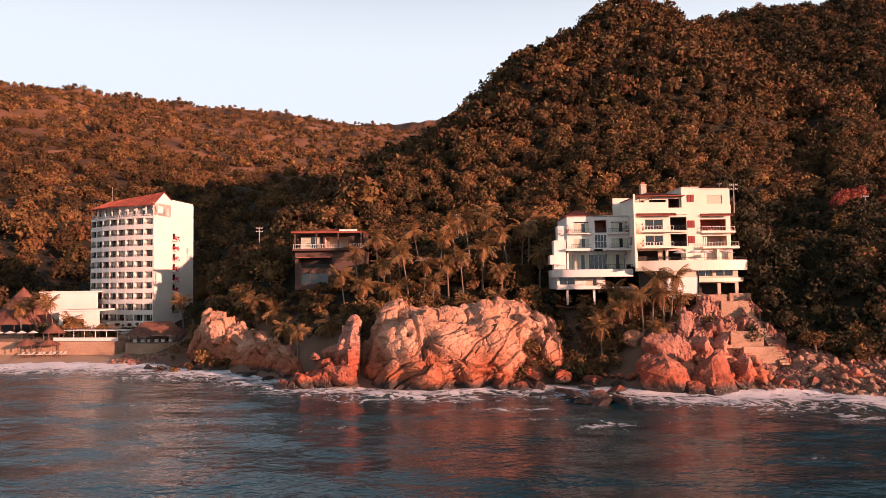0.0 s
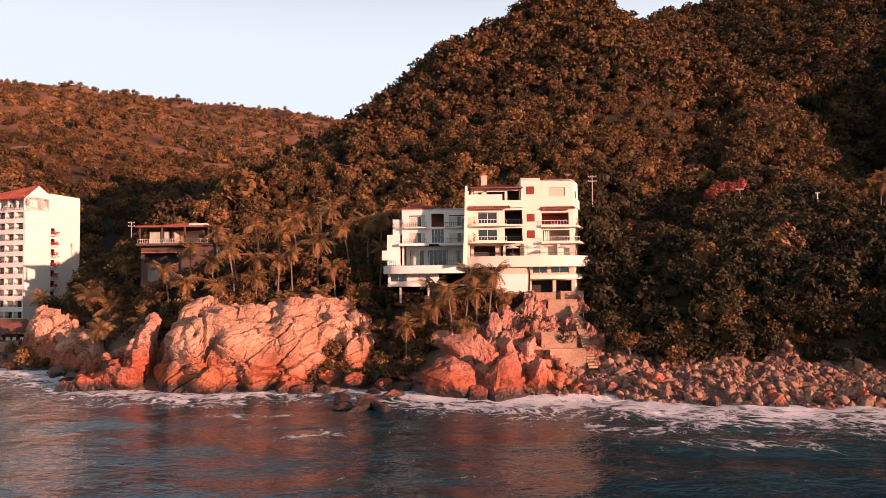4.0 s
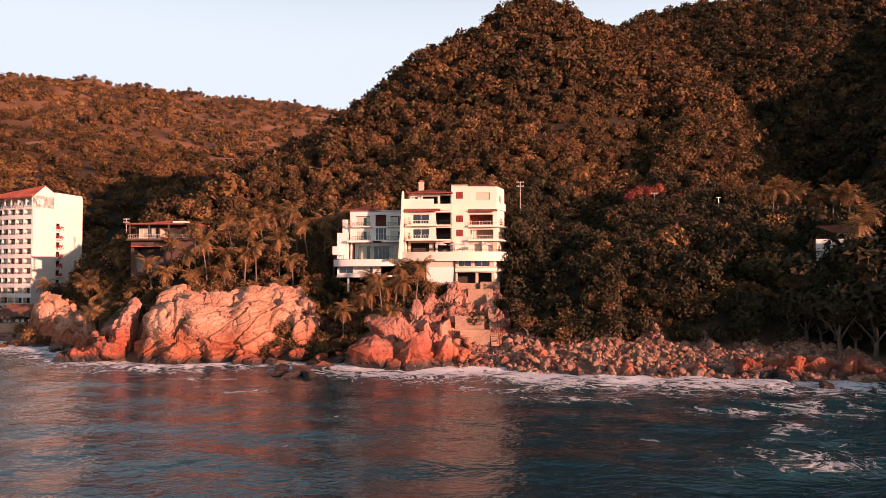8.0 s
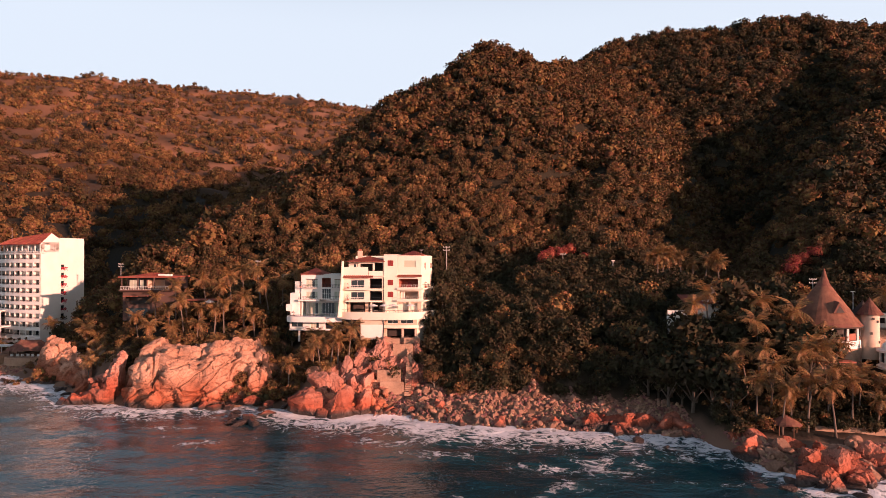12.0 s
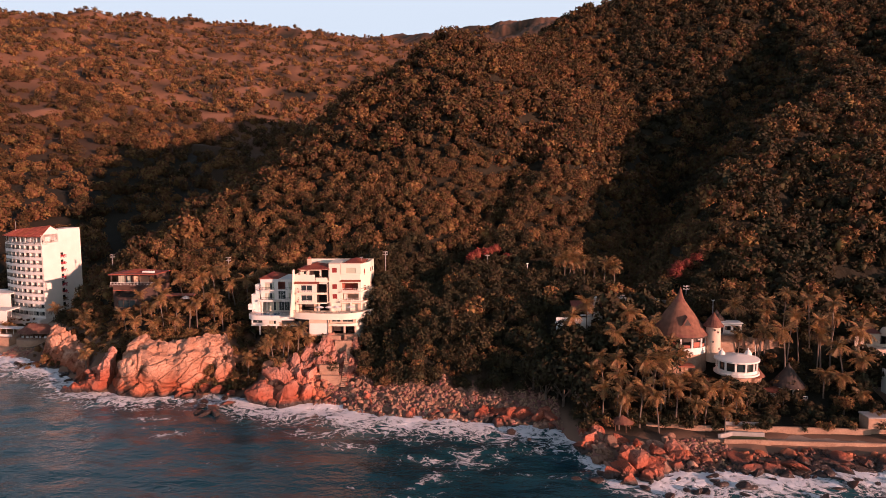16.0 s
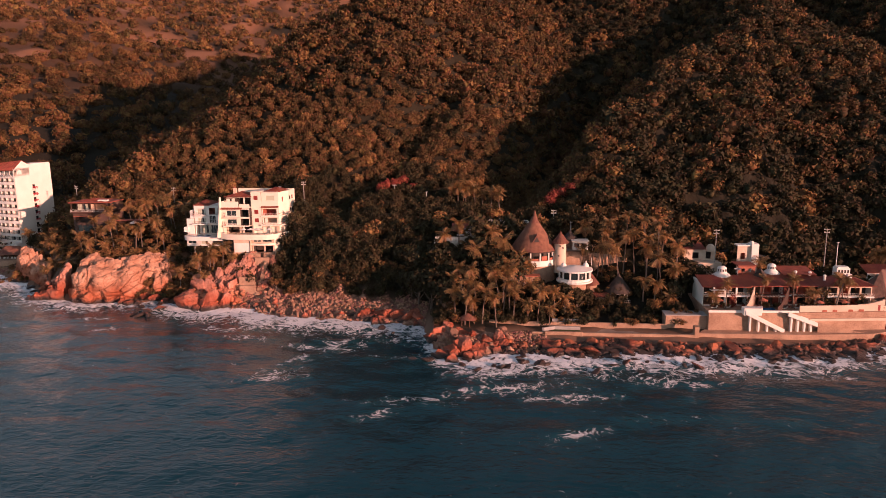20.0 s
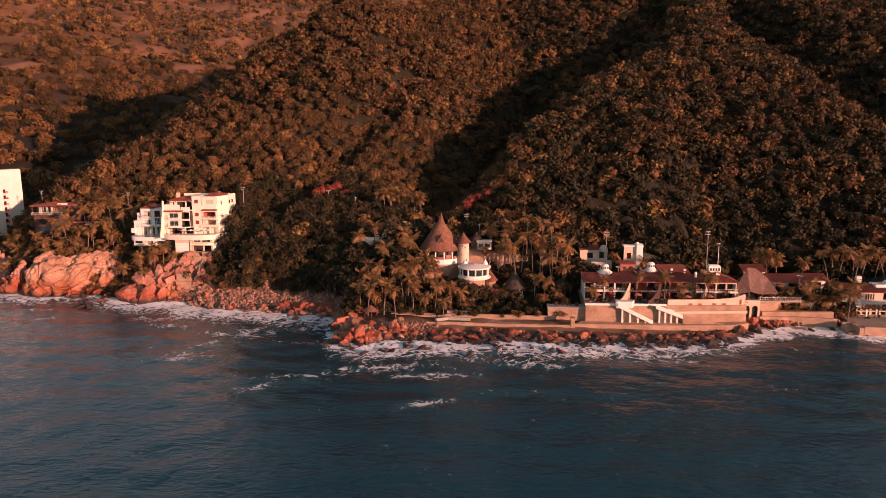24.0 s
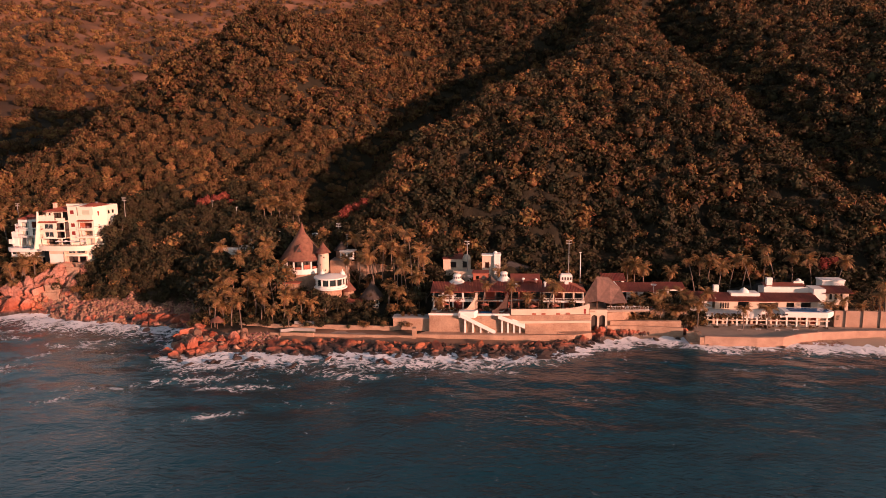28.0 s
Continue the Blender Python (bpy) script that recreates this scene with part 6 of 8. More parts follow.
on(ter, "chimney", box(236.2, 237.4, 93.2, 94.2, 14.6, 16.2), WHITE)
for x, y, z in ((212.5, 97, 15.0), (223.5, 97.5, 15.4), (227.6, 97.5, 15.2), (230.2, 94, 15.0), (221.2, 93.5, 14.4)):
    on(ter, "roof_vent", Shape().lathe(x, y, [(0.35, z - 0.8), (0.35, z + 0.4), (0.5, z + 0.45), (0.45, z + 0.8), (0, z + 1.0)], 8), WHITE)
thatch_cone(ter, 213.2, 96.8, 2.4, 14.6, 17.2, DARKTHATCH, 4, "shingled_roof")
on(ter, "pavilion", Shape().box(211.8, 214.6, 95.4, 98.2, 12, 14.7), DARKIN)
on(ter, "satellite_dish", Shape().lathe(206.6, 96.5, [(0.05, 16.4), (0.6, 16.6), (0.95, 17.0)], 12).tube([(206.6, 96.5, 14.5), (206.6, 96.5, 16.4)], 0.06, 5), PALEMETAL)
on(ter, "mid_house", pierced(207.5, 212.4, 98.5, 98.8, 14, 17.4, [(208.4, 209.4, 15.6, 16.6), (210.4, 211.4, 15.6, 16.6)]), BRICKRED)
on(ter, "mid_roof", box(207.2, 212.6, 98.2, 104, 17.3, 17.6), TILE)
# tower behind and the house beside it
tw = plot("stucco_tower", (213.5, 109, 13), "tall ochre and white stucco gate tower with a round crest", "tower")
on(tw, "wall", pierced(210.2, 214.2, 108, 108.4, 11, 21.6, [(211.2, 212.6, 17.4, 19.4), (211.2, 212.6, 13.8, 15.4)]), CREAM)
on(tw, "pier", box(214.2, 216.3, 107.2, 110.5, 11, 22.4), WHITE)
on(tw, "crest", Shape().box(210.0, 216.5, 107.6, 110.6, 21.6, 22.0).lathe(214.6, 108.6, [(0.65, 22.0), (0.65, 22.6), (0.4, 23.0), (0, 23.1)], 10), WHITE)
room(tw, 211.2, 212.6, 108.4, 110, 13.8, 19.4, BRICKRED)
uh = plot("upper_house", (201, 117, 15), "white house with an arched gable and terrace behind the villas", "house")
on(uh, "wall", pierced(196.5, 206.0, 116, 116.3, 13, 19.0, [(199, 201, 16, 18), (203.2, 204.8, 16, 18.4)]), CREAM)
on(uh, "gable", Shape().lathe(204.6, 116.15, [(1.5, 18.4), (1.4, 19.6), (0.9, 20.5), (0, 20.8)], 14), CREAM)
on(uh, "roof", Shape().face((196.2, 115.6, 19.0), (203.2, 115.6, 19.0), (203.2, 122, 20.2), (196.2, 122, 20.2)), TILE)
on(uh, "lower_wall", Shape().prism([(200, 112.5), (207, 112.0), (207, 116), (200, 116)], 11, 15.4), CREAM)
room(uh, 199, 204.8, 116.3, 118, 16, 18.2)
# arched gate house and the great palapa
ag = plot("arched_gate", (246.2, 90, 1), "ochre double arch under a terrace", "arch")
ar = pierced(243.6, 249.0, 89.8, 90.4, 1, 8.0, [(244.2, 246.0, 1.0, 6.3), (246.6, 248.4, 1.0, 6.3)])
on(ag, "wall", ar, CREAM)
for cx in (245.1, 247.5):
    sp = Shape()
    for s in (-1, 1):
        pts = [(cx + s * 0.92, 89.75, 5.3)] + [(cx + s * 0.92 * math.cos(w), 89.75, 5.4 + 0.92 * math.sin(w)) for w in (0, 0.4, 0.8, 1.2, 1.57)] + [(cx + s * 0.92, 89.75, 6.35)]
        sp.face(*(pts if s > 0 else pts[::-1]))
    on(ag, "spandrel", sp, CREAM)
# dark sheet painted as the shade behind the arches
on(ag, "passage_shade", box(244, 248.6, 91.8, 92, 0.5, 6.4), DARKIN)
on(ag, "terrace", Shape().prism([(243.4, 89.6), (262, 91.5), (262, 100), (243.4, 100)], 7.2, 7.7), PAVING)
on(ag, "bank", Shape().prism([(249.2, 90.8), (254, 91.6), (258, 95.2), (275, 96.0), (275, 104), (249.2, 102)], -0.5, 6.9), STONEWALL)
pal = plot("great_palapa", (248, 95, 7.7), "large open A-frame restaurant roof of brown palm thatch", "thatched shelter")
sh = Shape()
A, Bk = (246.2, 95, 17.4), (250.5, 100, 16.2)
sh.face((240.8, 91.0, 9.4), (246.0, 90.6, 10.6), A).face((246.0, 90.6, 10.6), (250.0, 91.2, 9.6), (250.5, 96, 14.6), A).face((250.0, 91.2, 9.6), (255.5, 92.6, 9.6), (254, 98, 13.2), (250.5, 96, 14.6))
sh.face((240.8, 91.0, 9.4), A, Bk, (241.5, 101, 9.6)).face(A, (250.5, 96, 14.6), Bk).face((250.5, 96, 14.6), (254, 98, 13.2), Bk).face((255.5, 92.6, 9.6), (256, 101, 9.6), Bk, (254, 98, 13.2))
on(pal, "thatched_roof", sh, GREYTHATCH)
lay = Shape()
for j in range(8):
    t = j / 8
    for i in range(14):
        u = i / 14
        p = Vector((240.8, 91.0, 9.4)).lerp(Vector(A), t), Vector((246.0, 90.6, 10.6)).lerp(Vector(A), t)
        a, b = p[0].lerp(p[1], u), p[0].lerp(p[1], u + 1 / 14)
        up = (Vector(A) - (a + b) / 2) * (0.2 if t < 0.8 else 0.1)
        off = Vector((-0.02, -0.12, 0.05))
        lay.face(a + off * 1.6 - up * 0.15 * RT.random(), b + off * 1.6 - up * 0.15 * RT.random(), b + up + off * 0.4, a + up + off * 0.4)
on(pal, "thatch_fringe", lay, GREYTHATCH)
for x, y in ((241.5, 91.6), (246, 91.4), (250.2, 91.8), (254.6, 93.2), (242, 100), (255, 100)):
    on(pal, "post", Shape().tube([(x, y, 7.7), (x, y, 10.4)], 0.16, 6), WOOD)
railing(ag, 249.2, 261.8, 91.7, 7.7, 0.9, 0.5, WHITE)
for i in range(6):
    x, y = 250.5 + 1.8 * i, 93.4 + 0.3 * (i % 2)
    c = plot("dining_table", (x, y, 7.7), "small dining table with a pale cloth on the terrace", "table", "restaurant tables")
    on(c, "cloth", Shape().lathe(x, y, [(0.5, 7.75), (0.42, 8.45), (0, 8.46)], 10), CANVAS)
    on(c, "leg", Shape().tube([(x, y, 7.7), (x, y, 8.44)], 0.05, 5), WOOD)
# red-roofed houses behind
rr = plot("red_roof_houses", (260, 104, 7), "cluster of white houses with bright red tile roofs", "houses")
on(rr, "wall", pierced(250.5, 257.4, 110, 110.3, 7, 13.4, [(254, 256.5, 11.4, 12.8)]), WHITE)
shed_roof(rr, 249.8, 257.8, 109, 13.2, 114, 14.8)
on(rr, "wall", pierced(254.0, 266.4, 103.0, 103.3, 6, 11.4, [(255, 257, 7.5, 10.6), (258.4, 260.6, 7.5, 10.6), (262.5, 265.4, 7.5, 10.8)]), WHITE)
room(rr, 255, 265.4, 103.3, 105.6, 7.4, 10.8)
shed_roof(rr, 253.2, 267.0, 102, 11.2, 108, 12.9)
on(rr, "gable_end", Shape().box(252.6, 254.0, 102.6, 109, 6, 13.0), WHITE)
on(rr, "wall", pierced(266.8, 275.6, 106, 106.3, 6, 11.6, [(268, 270, 8, 10.5), (272, 274, 8, 10.5)]), WHITE)
room(rr, 268, 274, 106.3, 108, 8, 10.5)
shed_roof(rr, 266.4, 276.2, 105, 11.4, 110, 12.7)
on(rr, "porch", Shape().box(262.0, 267.5, 100, 100.3, 6, 9.2).box(262, 262.3, 100.3, 103, 6, 9.2), WHITE)
on(rr, "satellite_dish", Shape().lathe(265.2, 101.5, [(0.05, 13.0), (0.6, 13.2), (0.95, 13.6)], 12).tube([(265.2, 101.5, 9), (265.2, 101.5, 13)], 0.06, 5), PALEMETAL)
on(rr, "fence", box(258, 279, 95.5, 95.7, 6.6, 7.8), GREY)
# low wall and steps of the cove
cove = plot("cove_wall", (262, 88, 1), "low ochre stone wall with steps above a small cove", "wall")
on(cove, "wall", Shape().prism([(249, 89.4), (258, 89.8), (271.5, 88.0), (271.5, 88.8), (258, 90.6), (249, 90.2)], -0.5, 3.0), STONEWALL)
on(cove, "upper_wall", Shape().prism([(250, 90.2), (271.5, 90.6), (271.5, 92), (250, 92)], 0, 4.4), STONEWALL)
for i in range(9):
    on(cove, "step", box(271.8, 276.0, 80.6 + 0.62 * i, 81.3 + 0.62 * i, -0.6, 0.2 + 0.3 * i), STONEWALL)

for i in range(14):
    x, y = 196.5 + 3.2 * i + 0.6 * (i % 3), 86.2 + 0.5 * (i % 2)
    if 203 < x < 215 or x > 240:
        continue
    l_ = plot("sun_lounger", (x, y, 7.6), "pale cushioned sun lounger on the villa terrace", "lounger", "terrace loungers")
    on(l_, "seat", box(x, x + 1.3, y, y + 0.65, 7.85, 7.97), CURTAIN)
    on(l_, "backrest", Shape().prism([(x + 1.3, y), (x + 1.42, y), (x + 1.42, y + 0.65), (x + 1.3, y + 0.65)], 7.9, 8.5, [(x + 1.7, y), (x + 1.82, y), (x + 1.82, y + 0.65), (x + 1.7, y + 0.65)]), CURTAIN)
    for dx in (0.05, 1.2):
        on(l_, "leg", box(x + dx, x + dx + 0.06, y + 0.05, y + 0.6, 7.6, 7.85), WOOD)
for x, y in ((199, 88.2), (211.5, 88.6), (226, 86.8), (233, 87.6)):
    u = plot("patio_umbrella", (x, y, 7.6), "faded red canvas umbrella on the villa terrace", "umbrella", "villa umbrellas")
    on(u, "pole", Shape().tube([(x, y, 7.6), (x, y, 10.0)], 0.035, 6), WOOD)
    on(u, "canopy", Shape().lathe(x, y, [(1.4, 9.6), (0.7, 9.95), (0.03, 10.25)], 8), BRICKRED)

# ---- the long house with the pool terrace ----
rh = plot("pool_house", (298, 100, 1.6), "long white beach house with red roofs, arcade and pool terrace", "house")
on(rh, "arcade_back", pierced(280.5, 317, 98.5, 98.8, 1.0, 5.2, [(281 + 2.9 * i, 283.2 + 2.9 * i, 1.8, 4.2) for i in range(12)]), CREAM)
for i in range(12):
    room(rh, 281 + 2.9 * i, 283.2 + 2.9 * i, 98.8, 100.4, 1.8, 4.2, BRICKRED if i % 3 else DARKIN)
for i in range(13):
    x = 280.4 + 2.98 * i
    on(rh, "pillar", box(x, x + 0.45, 95.2, 95.65, 0.8, 5.0), WHITE)
on(rh, "beam", box(280.3, 317.2, 95.15, 95.7, 3.6, 3.9), CREAM)
on(rh, "arcade_floor", box(280.2, 317.4, 94.6, 99, 0.6, 1.7), WHITE)
on(rh, "deck", Shape().prism([(280.2, 95.0), (305, 95.0), (316, 94.2), (318.2, 96), (318.2, 112), (280.2, 112)], 4.9, 5.5), WHITE)
on(rh, "fascia", Shape().prism([(290.5, 94.6), (299.0, 94.6), (296.2, 94.5), (293.6, 94.5)], 4.6, 7.4), WHITE)
on(rh, "pool_wall", Shape().prism([(303.5, 94.4), (315.8, 93.7), (318.4, 95.8), (318.4, 100.5), (303.5, 100.5)], 5.3, 6.7), WHITE)
on(rh, "pool_water", Shape().prism([(305.5, 95.4), (315.4, 94.8), (317.4, 96.4), (317.4, 99.5), (305.5, 99.5)], 6.7, 6.76), POOL, "blue swimming pool on the terrace")
for i in range(3):
    on(rh, "pool_opening", Shape().lathe(302.0 + 1.0 * i, 94.5, [(0.0, 6.0)], 8).box(301.6 + 1.0 * i, 302.2 + 1.0 * i, 94.2, 94.35, 5.7, 6.2), DARKIN)
for x0, x1 in ((281.5, 291.0), (295.5, 302.0)):
    hd = Shape()
    for i in range(int((x1 - x0) * 26)):
        c = Vector((RT.uniform(x0, x1), RT.uniform(94.2, 95.0), RT.uniform(4.6, 6.0)))
        a, b = Vector((RT.uniform(-0.3, 0.3), RT.uniform(-0.2, 0.2), RT.uniform(-0.3, 0.3))), Vector((RT.uniform(-0.3, 0.3), 0.1, 0.25))
        hd.face(c - a, c - b, c + a, c + b)
    on(rh, "hanging_hedge", hd, LEAF, "dark creeper hanging over the arcade")
on(rh, "upper_wall", pierced(285.0, 316.5, 102.5, 102.8, 5.5, 8.6, [(286.5 + i * 0.75, 287.0 + i * 0.75, 5.7, 7.6) for i in range(4)] + [(292, 295.5, 5.7, 7.9), (298.5, 304.5, 5.7, 7.6), (307, 309.4, 5.7, 7.8), (311.5, 314.5, 5.7, 7.8)]), CREAM)
room(rh, 286.4, 314.5, 102.8, 105, 5.6, 7.9)
for i in range(8):
    on(rh, "veranda_post", box(298.6 + 0.8 * i, 298.72 + 0.8 * i, 102.3, 102.5, 5.5, 7.6), WOOD)
shed_roof(rh, 281.0, 317.0, 101.2, 8.4, 107.5, 9.9)
on(rh, "end_wall", box(285, 285.3, 102.8, 108, 5.5, 9.0), CREAM)
ph = on(rh, "roof_terrace", Shape().box(290.5, 299.5, 104.6, 109, 8.8, 10.2), WHITE)
on(ph, "dome", Shape().lathe(295, 106.5, [(1.6, 10.2), (1.5, 10.7), (0.9, 11.3), (0.2, 11.6), (0, 12.0)], 14), WHITE, smooth=True)
on(rh, "upper_block", Shape().box(302.5, 316.5, 109.5, 115, 7, 10.7).box(302.3, 316.7, 109.3, 109.6, 10.5, 11.3), WHITE)
on(rh, "upper_roof", Shape().face((303, 110.5, 11.4), (316, 110.5, 11.4), (316, 114, 12.0), (303, 114, 12.0)), TILE)
on(rh, "chimney", Shape().box(303.8, 305.6, 111.2, 112.6, 9, 14.0), WHITE)
on(rh, "chimney", Shape().box(285.8, 287.4, 107.6, 108.8, 7, 12.2), WHITE)
on(rh, "bell_gable", Shape().box(313.2, 316.4, 113.2, 113.6, 10, 12.6).lathe(314.8, 113.4, [(0.9, 12.6), (0.7, 13.2), (0, 13.5)], 10), WHITE)
on(rh, "red_shed", Shape().box(277, 284.5, 104, 110, 5.0, 8.4), WHITE)
shed_roof(rh, 276.4, 285.0, 103.2, 8.4, 110.5, 9.6)
w2 = plot("east_wing_house", (322, 108, 4), "two-storey cream house with a red roof", "house")
on(w2, "wall", pierced(317.2, 328.0, 107, 107.3, 2.5, 10.3, [(322, 322.9, 7.8, 9.6), (323.6, 324.5, 7.8, 9.6), (325.2, 326.1, 7.8, 9.6), (321, 327, 3.5, 6)]), CREAM)
room(w2, 321, 327, 107.3, 109, 3.5, 6)
room(w2, 322, 326.1, 107.3, 108.5, 7.8, 9.6)
on(w2, "tower", box(316.6, 320.4, 106, 112, 4, 11.4), WHITE)
shed_roof(w2, 319.5, 329, 105.8, 10.2, 112, 11.4)
on(w2, "upper_block", Shape().box(322, 329, 112.5, 117, 8, 12.8).box(321.7, 329.3, 112.2, 117.3, 12.8, 13.1), WHITE)
# sea wall, plaza and the beach wall
plaza = plot("plaza", (296, 88, 1), "paved plaza behind a curved ochre sea wall", "plaza")
pts = [(275.5, 79.9), (290, 79.2), (297.5, 79.8), (303, 83.2), (311, 86.0), (326, 88.0), (345, 88.5)]
on(plaza, "sea_wall", Shape().prism(pts + [(x, y + 0.8) for x, y in pts[::-1]], -0.8, 2.7), OCHRE)
on(plaza, "coping", Shape().prism([(x, y - 0.15) for x, y in pts] + [(x, y + 0.95) for x, y in pts[::-1]], 2.7, 2.9), OCHRE)
on(plaza, "paving", Shape().prism([(x, y + 0.8) for x, y in pts] + [(345, 95), (276, 95)], -0.5, 1.9), PAVING)
on(plaza, "side_steps", Shape().box(274.2, 275.5, 80, 88, -0.6, 2.6), STONEWALL)
bw = plot("garden_wall", (335, 96, 3), "long ochre garden wall beside the beach", "wall")
on(bw, "wall", Shape().prism([(319, 96.2), (380, 93.5), (380, 94.1), (319, 96.8)], 0.5, 6.8), OCHRE)
for i in range(8):
    x = 322 + 5 * i
    on(bw, "buttress", box(x, x + 0.5, 95.75 - 0.044 * (x - 319), 96.1 - 0.044 * (x - 319), 0.5, 7.0), OCHRE)
for i in range(5):
    x, y = 288 + 5.5 * i, 90 + 0.4 * (i % 2)
    b = plot("stone_bench", (x, y, 1.9), "low pale stone bench on the plaza", "bench", "plaza benches")
    on(b, "seat", box(x, x + 1.6, y, y + 0.45, 2.25, 2.38), GREY)
    for d in (0.1, 1.3):
        on(b, "leg", box(x + d, x + d + 0.2, y + 0.05, y + 0.4, 1.9, 2.25), GREY)

# ---- road, poles ----
def road_shape():
    line = [(60, 153), (80, 148), (100, 144), (118, 138.5), (135, 136.5), (150, 134), (170, 129), (200, 126), (240, 126), (300, 130), (345, 132)]
    sh = Shape()
    for (ax, ay), (bx, by) in zip(line, line[1:]):
        n = 6
        for i in range(n):
            x0, y0, x1, y1 = ax + (bx - ax) * i / n, ay + (by - ay) * i / n, ax + (bx - ax) * (i + 1) / n, ay + (by - ay) * (i + 1) / n
            z0, z1 = float(land(np.array([x0]), np.array([y0]))[0]) + 0.4, float(land(np.array([x1]), np.array([y1]))[0]) + 0.4
            sh.face((x0, y0 - 2, z0), (x1, y1 - 2, z1), (x1, y1 + 2, z1), (x0, y0 + 2, z0)).face((x0, y0 - 2, z0 - 2.5), (x1, y1 - 2, z1 - 2.5), (x1, y1 - 2, z1), (x0, y0 - 2, z0))
    return sh


road = structure("road", road_shape(), ASPHALT, "narrow asphalt coast road cut into the hillside")
parapet = plot("road_parapet", (140, 131, 25), "grey concrete parapet along the coast road", "parapet")
for i in range(8):
    x = 126 + 3.2 * i
    y = 137.5 - 0.16 * (x - 126)
    z = float(land(np.array([x]), np.array([y]))[0])
    on(parapet, "wall", box(x, x + 3.3, y - 0.15, y + 0.15, z - 1.5, z + 1.3), GREY)
for i in range(5):
    x, y = 160 + 3 * i, 115.5 + 0.3 * i
    on(parapet, "retaining_wall" if i == 0 else "wall_bay", box(163.5 + 3.0 * i, 166.5 + 3.0 * i, 116 + 0.3 * i, 116.5 + 0.3 * i, 10, 18.0 - 0.4 * i), STONEWALL)


def parked_car(x, y, turn, paint, label):
    """A small saloon: thing > body, cabin, windows, wheels with rims, lights."""
    e = thing("parked_car", (x, y, float(land(x, y)) + 0.42), label, "car", "cars on the coast road", turn)
    ORIGIN[e.name] = Vector((0, 0, 0))
    on(e, "body", Shape().prism([(-2.1, -0.82), (2.1, -0.82), (2.1, 0.82), (-2.1, 0.82)], 0.25, 0.55).prism([(-2.1, -0.82), (2.1, -0.82), (2.1, 0.82), (-2.1, 0.82)], 0.55, 0.88, [(-2.0, -0.74), (1.95, -0.74), (1.95, 0.74), (-2.0, 0.74)]), paint)
    on(e, "cabin", Shape().prism([(-1.35, -0.74), (1.0, -0.74), (1.0, 0.74), (-1.35, 0.74)], 0.88, 1.42, [(-0.85, -0.6), (0.45, -0.6), (0.45, 0.6), (-0.85, 0.6)]), paint)
    for s in (-1, 1):
        on(e, "side_window", Shape().face(*[(px, s * py, pz) for px, py, pz in ((-1.1, 0.735, 0.94), (0.8, 0.735, 0.94), (0.4, 0.63, 1.36), (-0.8, 0.63, 1.36))]), GLASS)
        for wx_ in (-1.3, 1.3):
            wheel = Shape().lathe(0, 0, [(0.0, -0.1), (0.31, -0.1), (0.31, 0.1), (0.0, 0.1)], 14)
            wheel.v = [(wx_ + a, s * 0.76 + c, 0.31 + b) for a, b, c in wheel.v]
            w = on(e, "wheel", wheel, METAL)
            hub = Shape().lathe(0, 0, [(0.0, 0.105), (0.18, 0.105), (0.18, 0.115), (0.0, 0.115)], 10)
            hub.v = [(wx_ + a, s * (0.76 + c), 0.31 + b) for a, b, c in hub.v]
            on(w, "rim", hub, PALEMETAL)
        on(e, "headlight", box(2.06, 2.12, s * 0.6 - 0.15, s * 0.6 + 0.15, 0.6, 0.74), PALEMETAL)
        on(e, "tail_light", box(-2.12, -2.06, s * 0.6 - 0.15, s * 0.6 + 0.15, 0.6, 0.74), REDWOOD)
    return e


parked_car(146.6, 134.6, -7, WHITE, "white saloon car parked on the coast road")
parked_car(138.2, 136.0, -7, GREY, "grey saloon car parked on the coast road")


def pole(x, y, z, tall, arms=1, lamp=False):
    p = plot("utility_pole", (x, y, z), "grey concrete utility pole with wooden crossarms" if not lamp else "slender pale lamp post", "pole", "utility poles")
    on(p, "shaft", Shape().tube([(x, y, min(z, float(land(x, y))) - 0.5), (x, y, z + tall)], [0.16, 0.1], 7), PALEMETAL if lamp else GREY)
    for i in range(arms):
        h = z + tall - 0.4 - 0.9 * i
        on(p, "crossarm", box(x - 0.9, x + 0.9, y - 0.06, y + 0.06, h, h + 0.14), GREY)
        for d in (-0.8, -0.4, 0.4, 0.8):
            on(p, "insulator", Shape().lathe(x + d, y, [(0.05, h + 0.14), (0.07, h + 0.25), (0.03, h + 0.35)], 6), WHITE)
    if lamp:
        on(p, "lamp_head", Shape().box(x - 0.5, x + 0.5, y - 0.1, y + 0.1, z + tall, z + tall + 0.12), WHITE)
    return p


POLE_PLAN = [(110, 151, 26, 7.8, 0, True), (63.5, 150, 30, 8, 2, False), (205, 112.6, 14, 12, 2, False), (239.5, 114.8, 14, 12, 2, False), (156, 133, 20, 9.5, 2, False), (3.8, 168.5, 26, 8, 2, False), (-50, 188, 24, 9, 2, False), (243.5, 115.5, 13, 8.5, 0, True), (161, 124, 18, 8.5, 0, True), (97, 158, 28, 8, 1, False)]
for a in POLE_PLAN:
    pole(*a)

